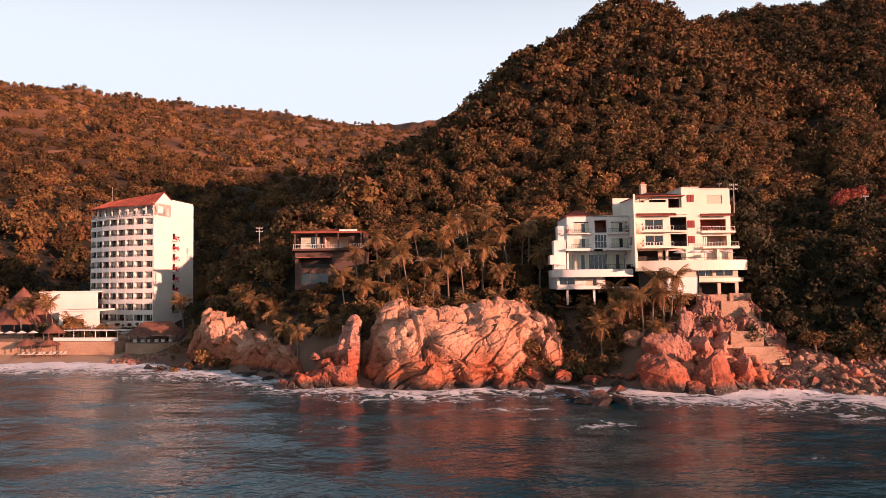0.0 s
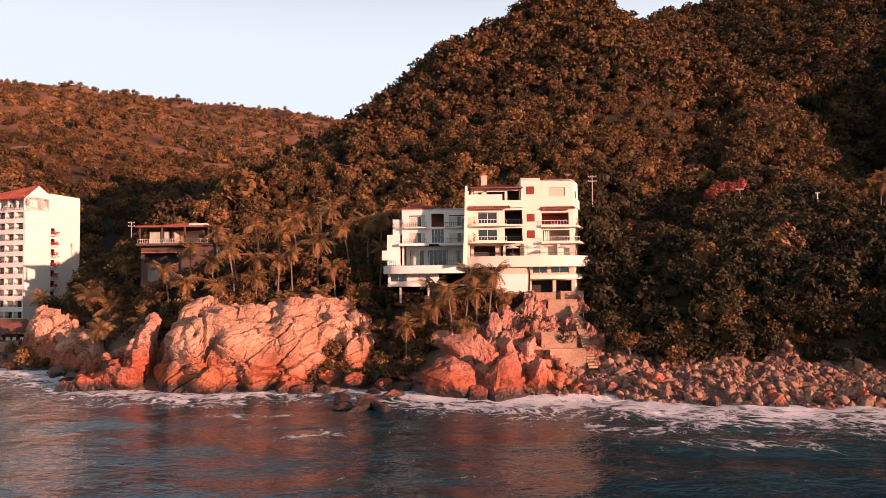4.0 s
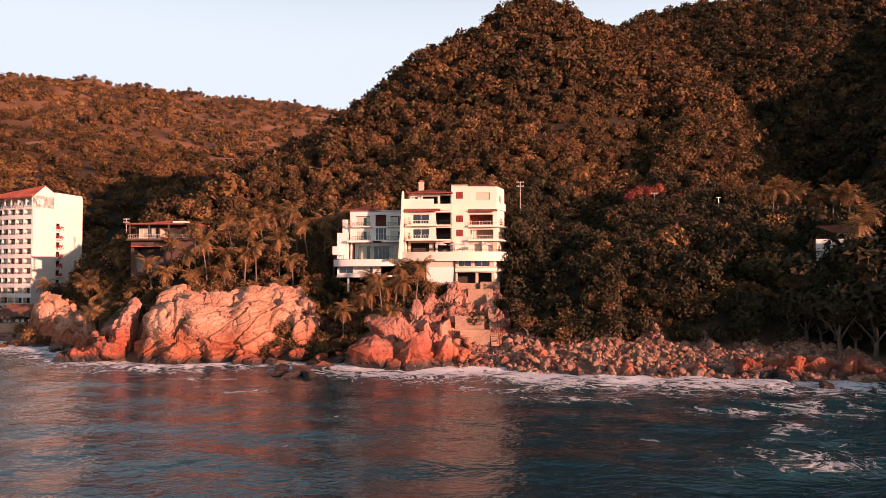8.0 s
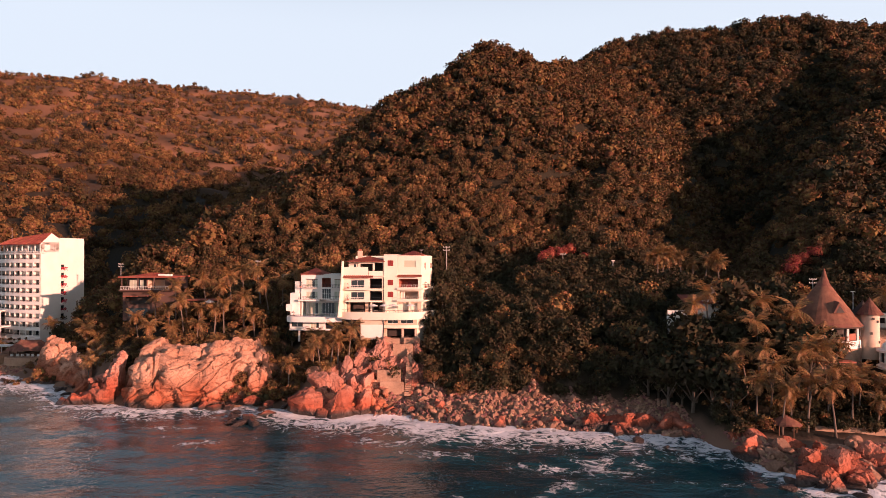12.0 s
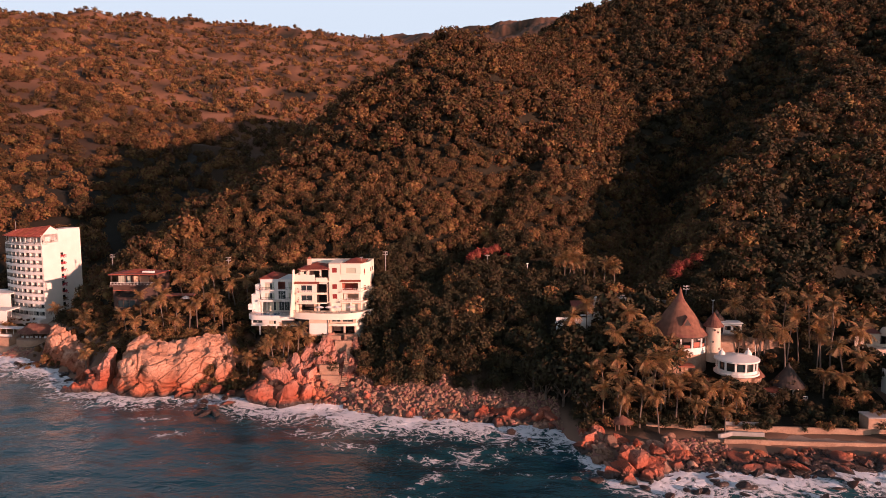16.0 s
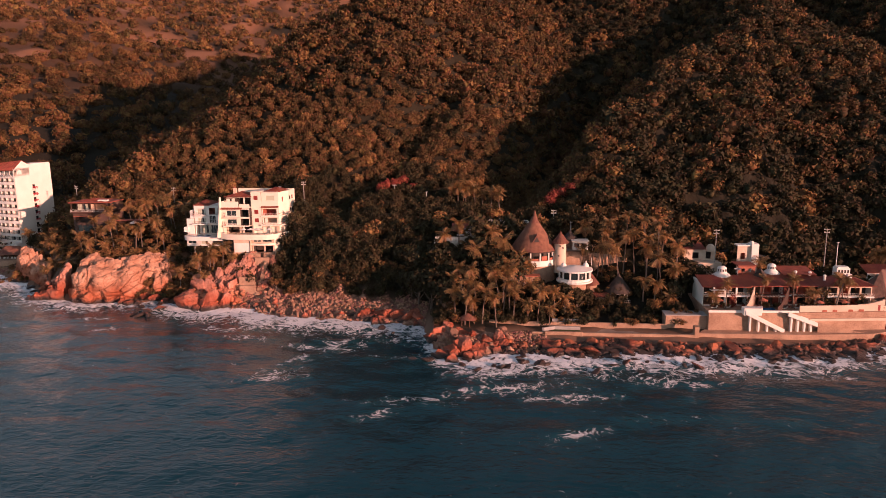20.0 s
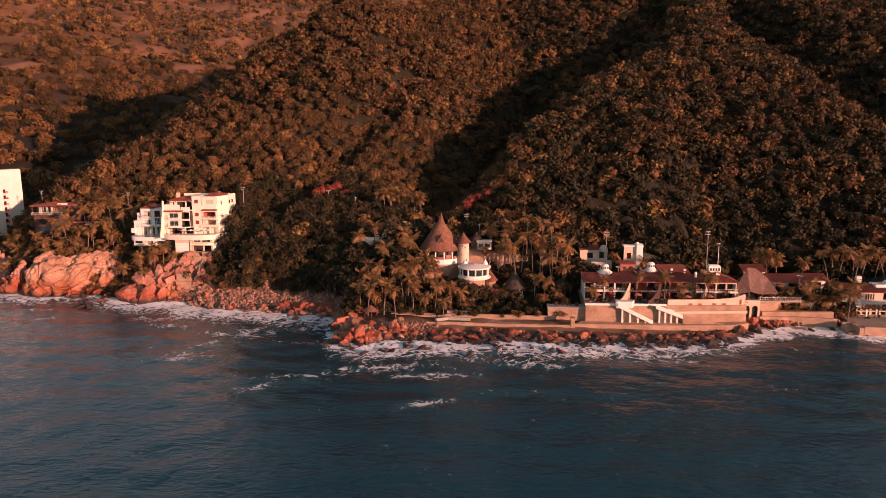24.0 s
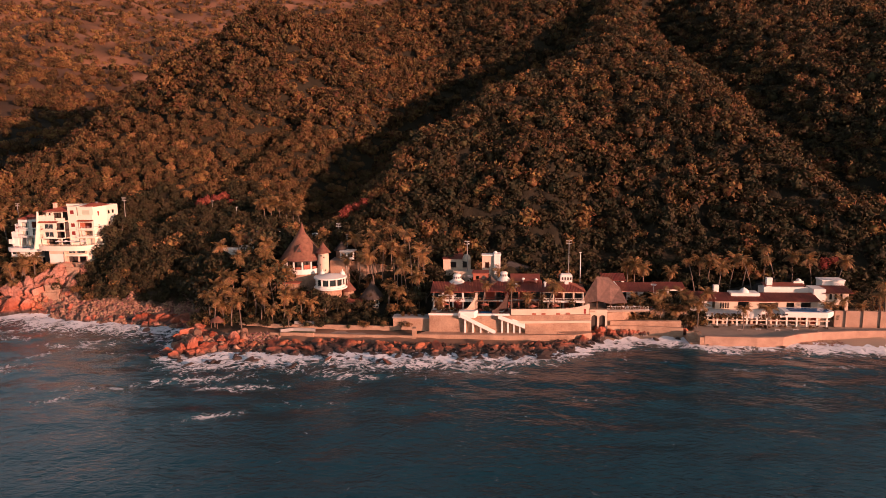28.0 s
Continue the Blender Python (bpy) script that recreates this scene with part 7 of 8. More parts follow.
# ---- rocks ----
def rock_mesh(seed, cuts=13, level=3, rough=0.05, flat=1.0, crack=0.0, cells=2.4, near_=0.55, far_=0.95, mat=None):
    """A boulder: a ball cut by flat planes, with worn, uneven faces."""
    r = random.Random(seed)
    bm = bmesh.new()
    bmesh.ops.create_icosphere(bm, subdivisions=level, radius=1.0)
    planes = []
    for _ in range(cuts):
        d = Vector((r.gauss(0, 1), r.gauss(0, 1), r.gauss(0, 1) * 0.8)).normalized()
        planes.append((d, r.uniform(near_, far_)))
    off = Vector((seed * 3.1, seed * 1.7, 0))
    for v in bm.verts:
        d = v.co.normalized()
        k = min([1.0] + [h / max(d.dot(p), 1e-3) for p, h in planes if d.dot(p) > 0.05])
        k *= 1 + rough * noise.noise(d * 2.3 + off) + rough * 0.8 * noise.noise(d * 6 + off)
        if crack:
            w = d * cells + off + 0.22 * noise.noise_vector(d * 3 + off)
            near, pts = noise.voronoi(Vector((w.x, w.y * 1.2, w.z * 1.5)))[:2]
            gap = near[1] - near[0]
            k *= 1 - crack * max(0.0, 1 - gap / 0.10) + 0.12 * noise.noise(pts[0] * 5.3)
        v.co = d * k
        v.co.z *= flat
    me = bpy.data.meshes.new("rock")
    bm.to_mesh(me)
    bm.free()
    me.materials.append(mat or ROCK)
    return me


HERO = [rock_mesh(80 + i, 15, 4, 0.035, 1.0, 0.05, 2.6, 0.42, 0.76) for i in range(8)]
BIG = [rock_mesh(i, 10, 4, 0.04, 1.0, 0.04, 2.0, 0.42, 0.8) for i in range(10)]
MID = [rock_mesh(20 + i, 10, 3, 0.035, 0.85, 0, 2, 0.42, 0.78, BEACHSTONE) for i in range(10)]
REDMID = [rock_mesh(120 + i, 10, 3, 0.045, 0.8, 0, 2, 0.42, 0.78) for i in range(8)]
SMALL = [rock_mesh(40 + i, 8, 1, 0.0, 0.8, 0, 2, 0.45, 0.8) for i in range(8)]
RR = random.Random(11)


def put_rock(parent, x, y, z, size, kinds, stretch=(1, 1, 1), tilt=25, name="rock"):
    ob = new(name, RR.choice(kinds))
    ob.parent = parent
    s = [size * k * RR.uniform(0.8, 1.25) for k in stretch]
    ob.matrix_basis = pose(x, y, z, RR.uniform(-tilt, tilt), RR.uniform(-tilt, tilt), RR.uniform(0, 360)) @ Matrix.Diagonal((*s, 1))
    return ob


def height(x, y):
    return float(land(np.array([x]), np.array([y]))[0])


def rock_field(parent, x0, x1, s0, s1, n, sizes, kinds, sink=0.35, stretch=(1, 1, 1), lift=0.0):
    for _ in range(n):
        x = RR.uniform(x0, x1)
        s = RR.uniform(s0, s1)
        y = float(coast(x)) + s
        d = RR.uniform(*sizes)
        put_rock(parent, x, y, height(x, y) + lift - d * sink + d * 0.3, d, kinds, stretch)


def rock_face(name, parent, x0, x1, step_, top, setback, bulge, cell, tilt_, seed, deep=0.8, rise=None):
    """A broad rock wall rising from the sea along the coast, split by slanting fissures into flat slabs.
    top and setback give height and depth along the wall, as lists of (x, value)."""
    nu = int((x1 - x0) / step_)
    nv = int(24 / step_ * 0.9)
    u = np.linspace(x0, x1, nu)
    H, D = np.interp(u, *zip(*top)), np.interp(u, *zip(*setback))
    off = np.interp(u, *zip(*bulge))
    rows, off_v = [], Vector((seed * 5.3, seed * 2.9, seed))
    base = []
    for j in range(nv):
        v = j / (nv - 1)
        if rise:
            back, up_ = (float(np.interp(v, [q[0] for q in rise], [q[i] for q in rise])) for i in (1, 2))
            jag = 0.035 * wobble(u, u * 0, 4.0, seed) * up_
            z = -1.0 + (H * (1 + jag) + 1.0) * up_
            base.append(np.stack([u, coast(u) - off + D * (back + 0.05 * wobble(u, v * 9 + u * 0.4, 7.0, seed + 1)), z], -1))
            continue
        z = -1.0 + (H + 1.0) * math.sin(min(1, v * 1.06) * 1.5)
        base.append(np.stack([u, coast(u) - off + D * v ** 1.7, z], -1))
    P = np.array(base)
    du, dv = np.gradient(P, axis=1), np.gradient(P, axis=0)
    N = np.cross(du, dv)
    N /= np.linalg.norm(N, axis=2)[:, :, None] + 1e-9
    ca, sa = math.cos(radians(tilt_)), math.sin(radians(tilt_))
    out = []
    for p, nn in zip(P.reshape(-1, 3), N.reshape(-1, 3)):
        q = Vector(p)
        w = q + 0.5 * noise.noise_vector(q * 0.3 + off_v)
        a, b = w.x * ca + w.z * sa, -w.x * sa + w.z * ca
        d = 0.0
        for size, amp, gash in ((cell, 0.75, 1.0), (cell * 0.4, 0.30, 0.32), (cell * 0.17, 0.09, 0.08)):
            k = Vector((a / size / 2.3, w.y / size * 0.6, b / size)) + off_v
            near, pts = noise.voronoi(k)[:2]
            c = noise.cell_vector(pts[0] * 7.1)
            rel = k - pts[0]
            d += amp * (0.8 * (c.x - 0.5) + (c.y - 0.5) * rel.x * 2.8 + (c.z - 0.35) * rel.z * 2.8)
            gap = near[1] - near[0]
            d -= gash * deep * max(0.0, 1 - gap / 0.06)
        d += 0.3 * noise.noise(q * 0.13 + off_v) + 0.05 * noise.noise(q * 1.1)
        out.append(q + Vector(nn) * d)
    faces = []
    for j in range(nv - 1):
        for i in range(nu - 1):
            k = j * nu + i
            faces.append((k, k + 1, k + nu + 1, k + nu))
    me = bpy.data.meshes.new(name)
    me.from_pydata([tuple(p) for p in out], [], faces)
    me.materials.append(ROCK)
    ob = new(name, me)
    ob.parent = parent
    return ob


cliff = thing("rock_cliff", (0, 0, 0), "tall fissured salmon-tan rock cliff rising from the surf", "cliff")
LEDGES = [(0, 0, 0), (0.30, 0.07, 0.36), (0.55, 0.26, 0.68), (0.68, 0.38, 0.80), (0.74, 0.58, 0.81), (0.80, 0.64, 0.90), (0.90, 0.80, 0.97), (1, 1.0, 1.0)]
rock_face("rock_face", cliff, -14.6, 22.0, 0.2, [(-14.6, -2), (-14.0, 5), (-12.8, 9.6), (-10.6, 13.2), (-7, 13.8), (-2, 12.8), (4, 13.0), (10, 14.2), (14, 13.2), (17.5, 12.0), (20, 9.5), (21.2, 5), (22, -2)], [(-14.6, 3), (-12, 11), (-8, 17), (4, 18), (14, 16), (19, 11), (22, 5)], [(-14.6, -6), (-12.5, -2.4), (-9, 0.4), (-4, 2.2), (4, 2.0), (10, 0.6), (14, -1.6), (15.5, -4.0), (17, -2.2), (20, -2.5), (22, -6)], 3.9, 24, 3, 0.8, LEDGES)
rock_face("rock_block", cliff, -20.0, -14.4, 0.2, [(-20, -2), (-19.2, 6), (-18, 9.8), (-16, 11.8), (-15.0, 10.5), (-14.4, 0)], [(-20, 3), (-17, 9), (-14.4, 5)], [(-20, -4), (-18.4, -1.6), (-16, -1.2), (-14.4, -4)], 2.4, 62, 8, 0.7, LEDGES)
rock_field(cliff, -12, 14, -1.5, 2, 12, (0.8, 1.6), BIG, 0.5, (1.3, 1, 0.8), 0.2)
rock_field(cliff, -11, 16, 13, 21, 110, (0.4, 1.1), MID, 0.2, (1, 1, 1), 0.3)
for x, y, z, d in ((-27, 117, -0.2, 1.9), (-25, 117.2, 0.2, 2.1), (-23, 117, 0.7, 2.2), (-21.2, 117.4, 1.4, 2.3), (-19.4, 117.2, 2.0, 2.3), (-17.6, 116.8, 2.6, 2.3), (-16, 116.2, 2.4, 2.0), (-28.5, 118.5, -0.2, 1.5), (-20.5, 120, 3.4, 2.0), (-23.5, 119.5, 1.4, 1.8), (-18.8, 122.5, 5.6, 2.4), (-22.5, 121.5, 4.6, 1.5)):
    put_rock(cliff, x, y, z, d, HERO, (1.35, 1, 0.85), 18)
ledge = thing("rock_ledge", (0, 0, 0), "low red rock shelf awash at the cliff foot", "rock")
for x, y, z, d in ((9, 112, 1.0, 2.2), (12, 111.5, 0.9, 2.0), (15, 112, 0.6, 1.8), (18, 108, 0.4, 1.6), (20, 100, 0.2, 1.7), (22.5, 98.5, 0.4, 1.8), (25, 99, 0.3, 1.6), (23, 103, 0.6, 1.4), (19, 104, 0.6, 1.5), (26, 105, 1.2, 1.8), (14, 118, 2.0, 2.5), (20, 116, 2.0, 2.5), (24, 113, 1.8, 2.2)):
    put_rock(ledge, x, y, z * 0.8, d, HERO, (1.45, 1, 0.5), 12)
rock_field(ledge, 10, 30, -7, 6, 46, (0.6, 1.5), REDMID, 0.1, (1.3, 1, 0.7), 0.2)
crag = thing("rock_crag", (0, 0, 0), "pale fractured rock crag below the white villa", "cliff")
rock_face("rock_face", crag, 32.5, 60.5, 0.2, [(32.5, -2), (34, 5.5), (37, 8.6), (41, 10.4), (45, 12.2), (49, 14.2), (56.5, 14.2), (58.5, 11), (60.5, 2)], [(32.5, 5), (37, 13), (44, 19), (50, 21), (57, 20), (60.5, 12)], [(32.5, -3), (37, -2.6), (43, -3.2), (49, -5.5), (58, -8), (60.5, -10)], 1.9, 60, 9, 0.55, [(0, 0, 0), (0.3, 0.16, 0.34), (0.5, 0.36, 0.52), (0.62, 0.44, 0.70), (0.72, 0.62, 0.76), (0.86, 0.74, 0.96), (1, 1.0, 1.0)])
for x, y, z, d, k in ((35.0, 109, 2.4, 4.7, (0.95, 1, 1.05)), (41.5, 108, 1.4, 4.5, (1.15, 1, 0.95)), (46.2, 109.2, 1.2, 3.7, (1, 1, 0.95)), (38.2, 105.8, 0.2, 2.3, (1.2, 1, 0.8)), (49, 111.5, 1.6, 2.6, (1, 1, 1)), (36, 114.5, 6.0, 3.3, (0.85, 1, 1.15)), (39.5, 115.5, 5.6, 3.2, (0.8, 1, 1.2)), (43, 116, 5.2, 3.0, (0.8, 1, 1.2)), (33.2, 113.5, 3.6, 2.6, (0.9, 1, 1)), (46.5, 117, 6.0, 2.6, (0.8, 1, 1.3)), (41.2, 119, 8.2, 2.6, (0.8, 1, 1.2))):
    put_rock(crag, x, y, z, d, HERO, k, 18)
rock_field(crag, 31, 50, 16, 23, 22, (0.5, 1.1), MID, 0.3)
rock_field(crag, 33, 52, 0, 14, 60, (0.7, 1.9), REDMID, 0.25, (1, 1, 1.1), 0.6)
rock_field(crag, 50, 57, 8, 20, 26, (0.8, 1.7), BIG, 0.35)
bluff = thing("rock_bluff", (0, 0, 0), "rounded pale rock bluff beside the beach", "cliff")
rock_face("rock_face", bluff, -57.5, -24, 0.25, [(-57.5, -2), (-56, 4), (-54, 9.5), (-51, 11.8), (-47.5, 11.8), (-45, 9.6), (-40, 8), (-34, 6.5), (-29, 4.5), (-24, 1)], [(-57.5, 3), (-53, 7), (-46, 9), (-36, 10), (-24, 6)], [(-57.5, -6), (-54, -3), (-49, -1.5), (-40, -2.5), (-30, -3), (-24, -4)], 2.8, 60, 5, 0.8, LEDGES)
rock_field(bluff, -58, -30, -2, 2, 26, (0.6, 1.5), BIG, 0.4, (1.2, 1, 0.8))
point = thing("rock_point", (0, 0, 0), "jagged red-brown rocks of the point running into the surf", "rock")
for x, y, z, d, k in ((127.5, 66, 2.4, 2.6, (0.9, 0.9, 1.5)), (124.5, 65, 1.2, 2.6, (1, 1, 1)), (128.5, 63, 1, 2.3, (1, 1, 0.9)), (121.5, 64, 0.8, 2.2, (1, 1, 0.9)), (125, 61, 0.4, 2.2, (1.1, 1, 0.8)), (118.5, 62, 0.1, 1.6, (1.3, 1, 0.6)), (122, 84, 2.3, 2.9, (1.1, 1, 0.9)), (120.5, 80, 1.6, 2.6, (1.1, 1, 1)), (126, 79, 2.0, 2.3, (1, 1, 1)), (130, 77, 1.8, 2, (1, 1, 1)), (119, 85, 1.0, 2.2, (1, 1, 1)), (115, 62, -0.1, 1.2, (1.4, 1, 0.5)), (131, 68, 1.2, 2.2, (1, 1, 0.8))):
    put_rock(point, x, y, z, d, HERO, k, 22)
rock_field(point, 117, 138, -2, 9, 24, (1.7, 3.2), HERO, 0.3, (1.2, 1, 0.9))
rock_field(point, 118, 140, 1, 14, 70, (0.7, 1.7), MID, 0.25)
rock_field(point, 122, 150, -3, 3, 24, (0.8, 1.6), BIG, 0.3, (1.3, 1, 0.7))
boulders = thing("boulder_beach", (0, 0, 0), "slope of tumbled pale and red boulders above the surf", "boulders")
rock_field(boulders, 49, 112, 0, 15, 270, (0.45, 1.15), MID, 0.1)
rock_field(boulders, 50, 110, -1, 8, 22, (1.1, 1.9), BIG, 0.35, (1.1, 1, 0.8))
rock_field(boulders, 92, 116, -1, 6, 24, (1.5, 2.8), BIG, 0.4)
shoal = thing("shore_boulders", (0, 0, 0), "dark wet boulders at the foot of the promenade wall", "boulders")
rock_field(shoal, 138, 246, -1.5, 8, 170, (0.8, 1.9), REDMID, 0.3, (1.2, 1, 0.85))
rock_field(shoal, 150, 244, -5, 5, 80, (1.2, 2.7), BIG, 0.35, (1.5, 1.1, 0.62))
rock_field(shoal, 262, 282, -5, 2, 16, (0.6, 1.3), REDMID, 0.3)
arch_rocks = thing("arch_rocks", (0, 0, 0), "broken ochre rocks below the arched gate", "rocks")
rock_field(arch_rocks, 241, 258, 2, 9, 26, (1.0, 2.2), HERO, 0.2, (1, 1, 1.3))
rock_field(arch_rocks, 249, 274, 4, 8, 46, (0.7, 1.7), HERO, 0.2, (1.2, 1, 1), 0.4)
rock_field(arch_rocks, 238, 246, -2, 4, 10, (1.2, 2.2), HERO, 0.3)
surf_rocks = thing("surf_rocks", (0, 0, 0), "scattered dark rocks awash offshore", "rocks")
for x, y, d in ((102, 88, 1.4), (106, 84, 1.0), (-62, 146, 1.6), (-58, 141, 1.1), (152, 54, 1.3), (146, 57, 1.2), (160, 55, 1.4), (171, 56, 1.0), (186, 59, 1.6), (205, 60, 1.3), (213, 61, 1.0), (231, 66, 1.1), (137, 58, 1.2), (165, 60, 1.2), (297, 79, 0.9), (285, 77, 0.8), (250, 80, 0.9)):
    put_rock(surf_rocks, x, y, -0.1, d, BIG, (1.4, 1, 0.5))

for _ in range(60):
    x = RR.uniform(116, 246)
    put_rock(surf_rocks, x, float(coast(x)) - RR.uniform(0.5, 9) * (1 if x < 190 else 0.5), RR.uniform(-0.25, 0.2), RR.uniform(0.5, 1.4), REDMID, (1.4, 1, 0.65))


def rubble(name, label, areas, mat=None):
    """Small stones, too many to count, joined."""
    vs, fs, k = [], [], 0
    base = []
    for me in SMALL:
        co = np.empty(len(me.vertices) * 3)
        me.vertices.foreach_get("co", co)
        base.append((co.reshape(-1, 3), np.array([p.vertices[:] for p in me.polygons])))
    for x0, x1, s0, s1, n, lo, hi in areas:
        x = rng.uniform(x0, x1, n)
        y = coast(x) + rng.uniform(s0, s1, n)
        z = land(x, y)
        for i in range(n):
            co, f = base[i % len(base)]
            a, d = rng.uniform(0, 6.3), rng.uniform(lo, hi)
            c, s = math.cos(a), math.sin(a)
            q = co * d * rng.uniform(0.7, 1.3, 3)
            vs.append(np.stack([q[:, 0] * c - q[:, 1] * s + x[i], q[:, 0] * s + q[:, 1] * c + y[i], q[:, 2] + z[i] + 0.1 * d], -1))
            fs.append(f + k)
            k += len(co)
    return tagged(new(name, quads(name, np.concatenate(vs), np.concatenate(fs), mat or BEACHSTONE)), label, "stones", kind="stuff")


rubble("beach_rubble", "countless small tumbled stones between the boulders", [(49, 115, -0.5, 16, 3600, 0.22, 0.7), (118, 150, 0, 13, 900, 0.22, 0.65), (-20, 10, 14, 22, 420, 0.2, 0.5), (48, 58, 4, 20, 260, 0.25, 0.6), (296, 316, 0, 6, 320, 0.12, 0.35), (-76, -64, 0, 9, 240, 0.3, 0.7)])
rubble("shore_rubble", "small red-brown stones along the sea wall", [(136, 246, -0.5, 8, 1500, 0.25, 0.75)], ROCK)

# ---- trees and palms ----
def crown_cloud(seed, n, leaf, lumps=7, top=1.0):
    """Leaf sprays of a broad crown of radius 1: their middles, outward ways and sizes."""
    r = np.random.default_rng(seed)
    c = r.normal(0, 1, (lumps, 3))
    c = c / np.linalg.norm(c, axis=1)[:, None] * r.uniform(0.35, 0.62, lumps)[:, None]
    c[:, 2] = np.abs(c[:, 2]) * 0.8 - 0.12
    w = r.integers(0, lumps, n)
    d = r.normal(0, 1, (n, 3))
    d[:, 2] += 0.35
    d /= np.linalg.norm(d, axis=1)[:, None]
    rad = r.uniform(0.32, 0.5, lumps)[w] * r.uniform(0.75, 1.12, n)
    p = (c[w] + d * rad[:, None]) * 1.06
    p[:, 2] *= top
    return p, d


def leaf_quads(p, d, size, r):
    """Three corners of a leaf spray at each middle, lying about across the way d."""
    n = len(p)
    t = r.normal(0, 1, (n, 3))
    d = d + 0.75 * r.normal(0, 1, (n, 3))
    d /= np.linalg.norm(d, axis=1)[:, None]
    u = np.cross(d, t)
    u /= np.linalg.norm(u, axis=1)[:, None] + 1e-9
    v = np.cross(d, u)
    s = (size * r.uniform(0.55, 1.3, n))[:, None]
    k = 0.5
    return np.stack([p - u * s - v * s * k, p + u * s, p - u * s * 0.4 + v * s * 0.9], 1)


CLOUDS = {}
for kind, (n, leaf) in {"near": (480, 0.104), "mid": (190, 0.142), "far": (100, 0.185)}.items():
    CLOUDS[kind] = [crown_cloud(100 + i, n, leaf) for i in range(6)] + [leaf]


def core_mesh(seed, level):
    """The leafy mass inside a crown of radius 1: a lumpy rounded body."""
    bm = bmesh.new()
    bmesh.ops.create_icosphere(bm, subdivisions=level, radius=1.0)
    off = Vector((seed * 2.7, seed, 4.0))
    for v in bm.verts:
        d = v.co.normalized()
        v.co = d * (0.40 + 0.20 * noise.noise(d * 1.9 + off) + 0.12 * noise.noise(d * 4.3 + off))
        v.co.z = v.co.z * 0.85 + 0.05
    bm.verts.ensure_lookup_table()
    out = np.array([v.co[:] for v in bm.verts]), np.array([[v.index for v in f.verts] for f in bm.faces])
    bm.free()
    return out


CORES = {"near": [core_mesh(i, 1) for i in range(6)], "mid": [core_mesh(i, 1) for i in range(6)], "far": [core_mesh(i, 1) for i in range(6)]}


def foliage(spots, kind, seed):
    """Crowns at rows of x, y, z, radius, height factor: corners of the leaf sprays, and the bodies inside."""
    r = np.random.default_rng(seed)
    out, bodies, faces, k = [], [], [], 0
    leaf = CLOUDS[kind][6]
    for x, y, z, rad, tall in spots:
        i = r.integers(0, 6)
        p, d = CLOUDS[kind][i]
        a = r.uniform(0, 6.28)
        c, s = np.cos(a), np.sin(a)
        q = np.stack([p[:, 0] * c - p[:, 1] * s, p[:, 0] * s + p[:, 1] * c, p[:, 2] * tall], -1)
        e = np.stack([d[:, 0] * c - d[:, 1] * s, d[:, 0] * s + d[:, 1] * c, d[:, 2]], -1)
        out.append(leaf_quads(q * rad + np.array([x, y, z]), e, leaf * rad, r))
        v, f = CORES[kind][i]
        v = np.stack([v[:, 0] * c - v[:, 1] * s, v[:, 0] * s + v[:, 1] * c, v[:, 2] * tall], -1) * rad + np.array([x, y, z])
        bodies.append(v)
        faces.append(f + k)
        k += len(v)
    return np.concatenate(out), np.concatenate(bodies), np.concatenate(faces)


def foliage_mesh(name, spots, kind, seed, mat):
    Q, V, T = foliage(spots, kind, seed)
    n, nq = len(Q) * 3, len(Q)
    me = bpy.data.meshes.new(name)
    co = np.concatenate([Q.reshape(-1, 3), V]).astype(np.float32)
    me.vertices.add(len(co))
    me.vertices.foreach_set("co", co.ravel())
    loops = np.concatenate([np.arange(n), (T + n).ravel()]).astype(np.int32)
    me.loops.add(len(loops))
    me.loops.foreach_set("vertex_index", loops)
    me.polygons.add(nq + len(T))
    me.polygons.foreach_set("loop_start", np.concatenate([np.arange(nq) * 3, n + np.arange(len(T)) * 3]).astype(np.int32))
    me.polygons.foreach_set("use_smooth", np.concatenate([np.zeros(nq, bool), np.ones(len(T), bool)]))
    me.materials.append(mat)
    me.update(calc_edges=True)
    return me


def foliage_object(name, spots, kind, seed, mat, label, category="woods"):
    return tagged(new(name, foliage_mesh(name, spots, kind, seed, mat)), label, category, kind="stuff")


# places kept clear of trees: x0, x1, y0, y1
CLEAR = [(-140, -62, 140, 222), (-40, -12, 148, 172), (18, 60.5, 100, 150), (124, 172, 60, 124), (113, 124, 60, 118), (172, 260, 60, 118), (255, 345, 60, 118), (106, 113, 110, 116), (130, 158, 130.5, 138.5)]


def woods(x0, x1, y0, y1, gap, seed, test, jitter=0.45):
    r = np.random.default_rng(seed)
    xs, ys = np.meshgrid(np.arange(x0, x1, gap), np.arange(y0, y1, gap))
    xs = xs + r.uniform(-jitter, jitter, xs.shape) * gap
    ys = ys + r.uniform(-jitter, jitter, ys.shape) * gap
    xs, ys = xs.ravel(), ys.ravel()
    ok = test(xs, ys)
    for a, b, c, d in CLEAR:
        ok &= ~((xs > a) & (xs < b) & (ys > c) & (ys < d))
    xs, ys = xs[ok], ys[ok]
    return xs, ys, land(xs, ys)


def wood_edge(x):
    return coast(x) + np.interp(x, [-70, -60, -30, -20, 10, 20, 50, 58, 108, 116, 190, 400], [45, 22, 26, 34, 34, 14, 24, 15, 14, 36, 44, 46])


def spots(x, y, z, lo, hi, seed, up=0.55):
    r = np.random.default_rng(seed)
    rad = r.uniform(lo, hi, len(x))
    return np.stack([x, y, z + rad * up + 0.6, rad, r.uniform(0.8, 1.35, len(x))], -1)


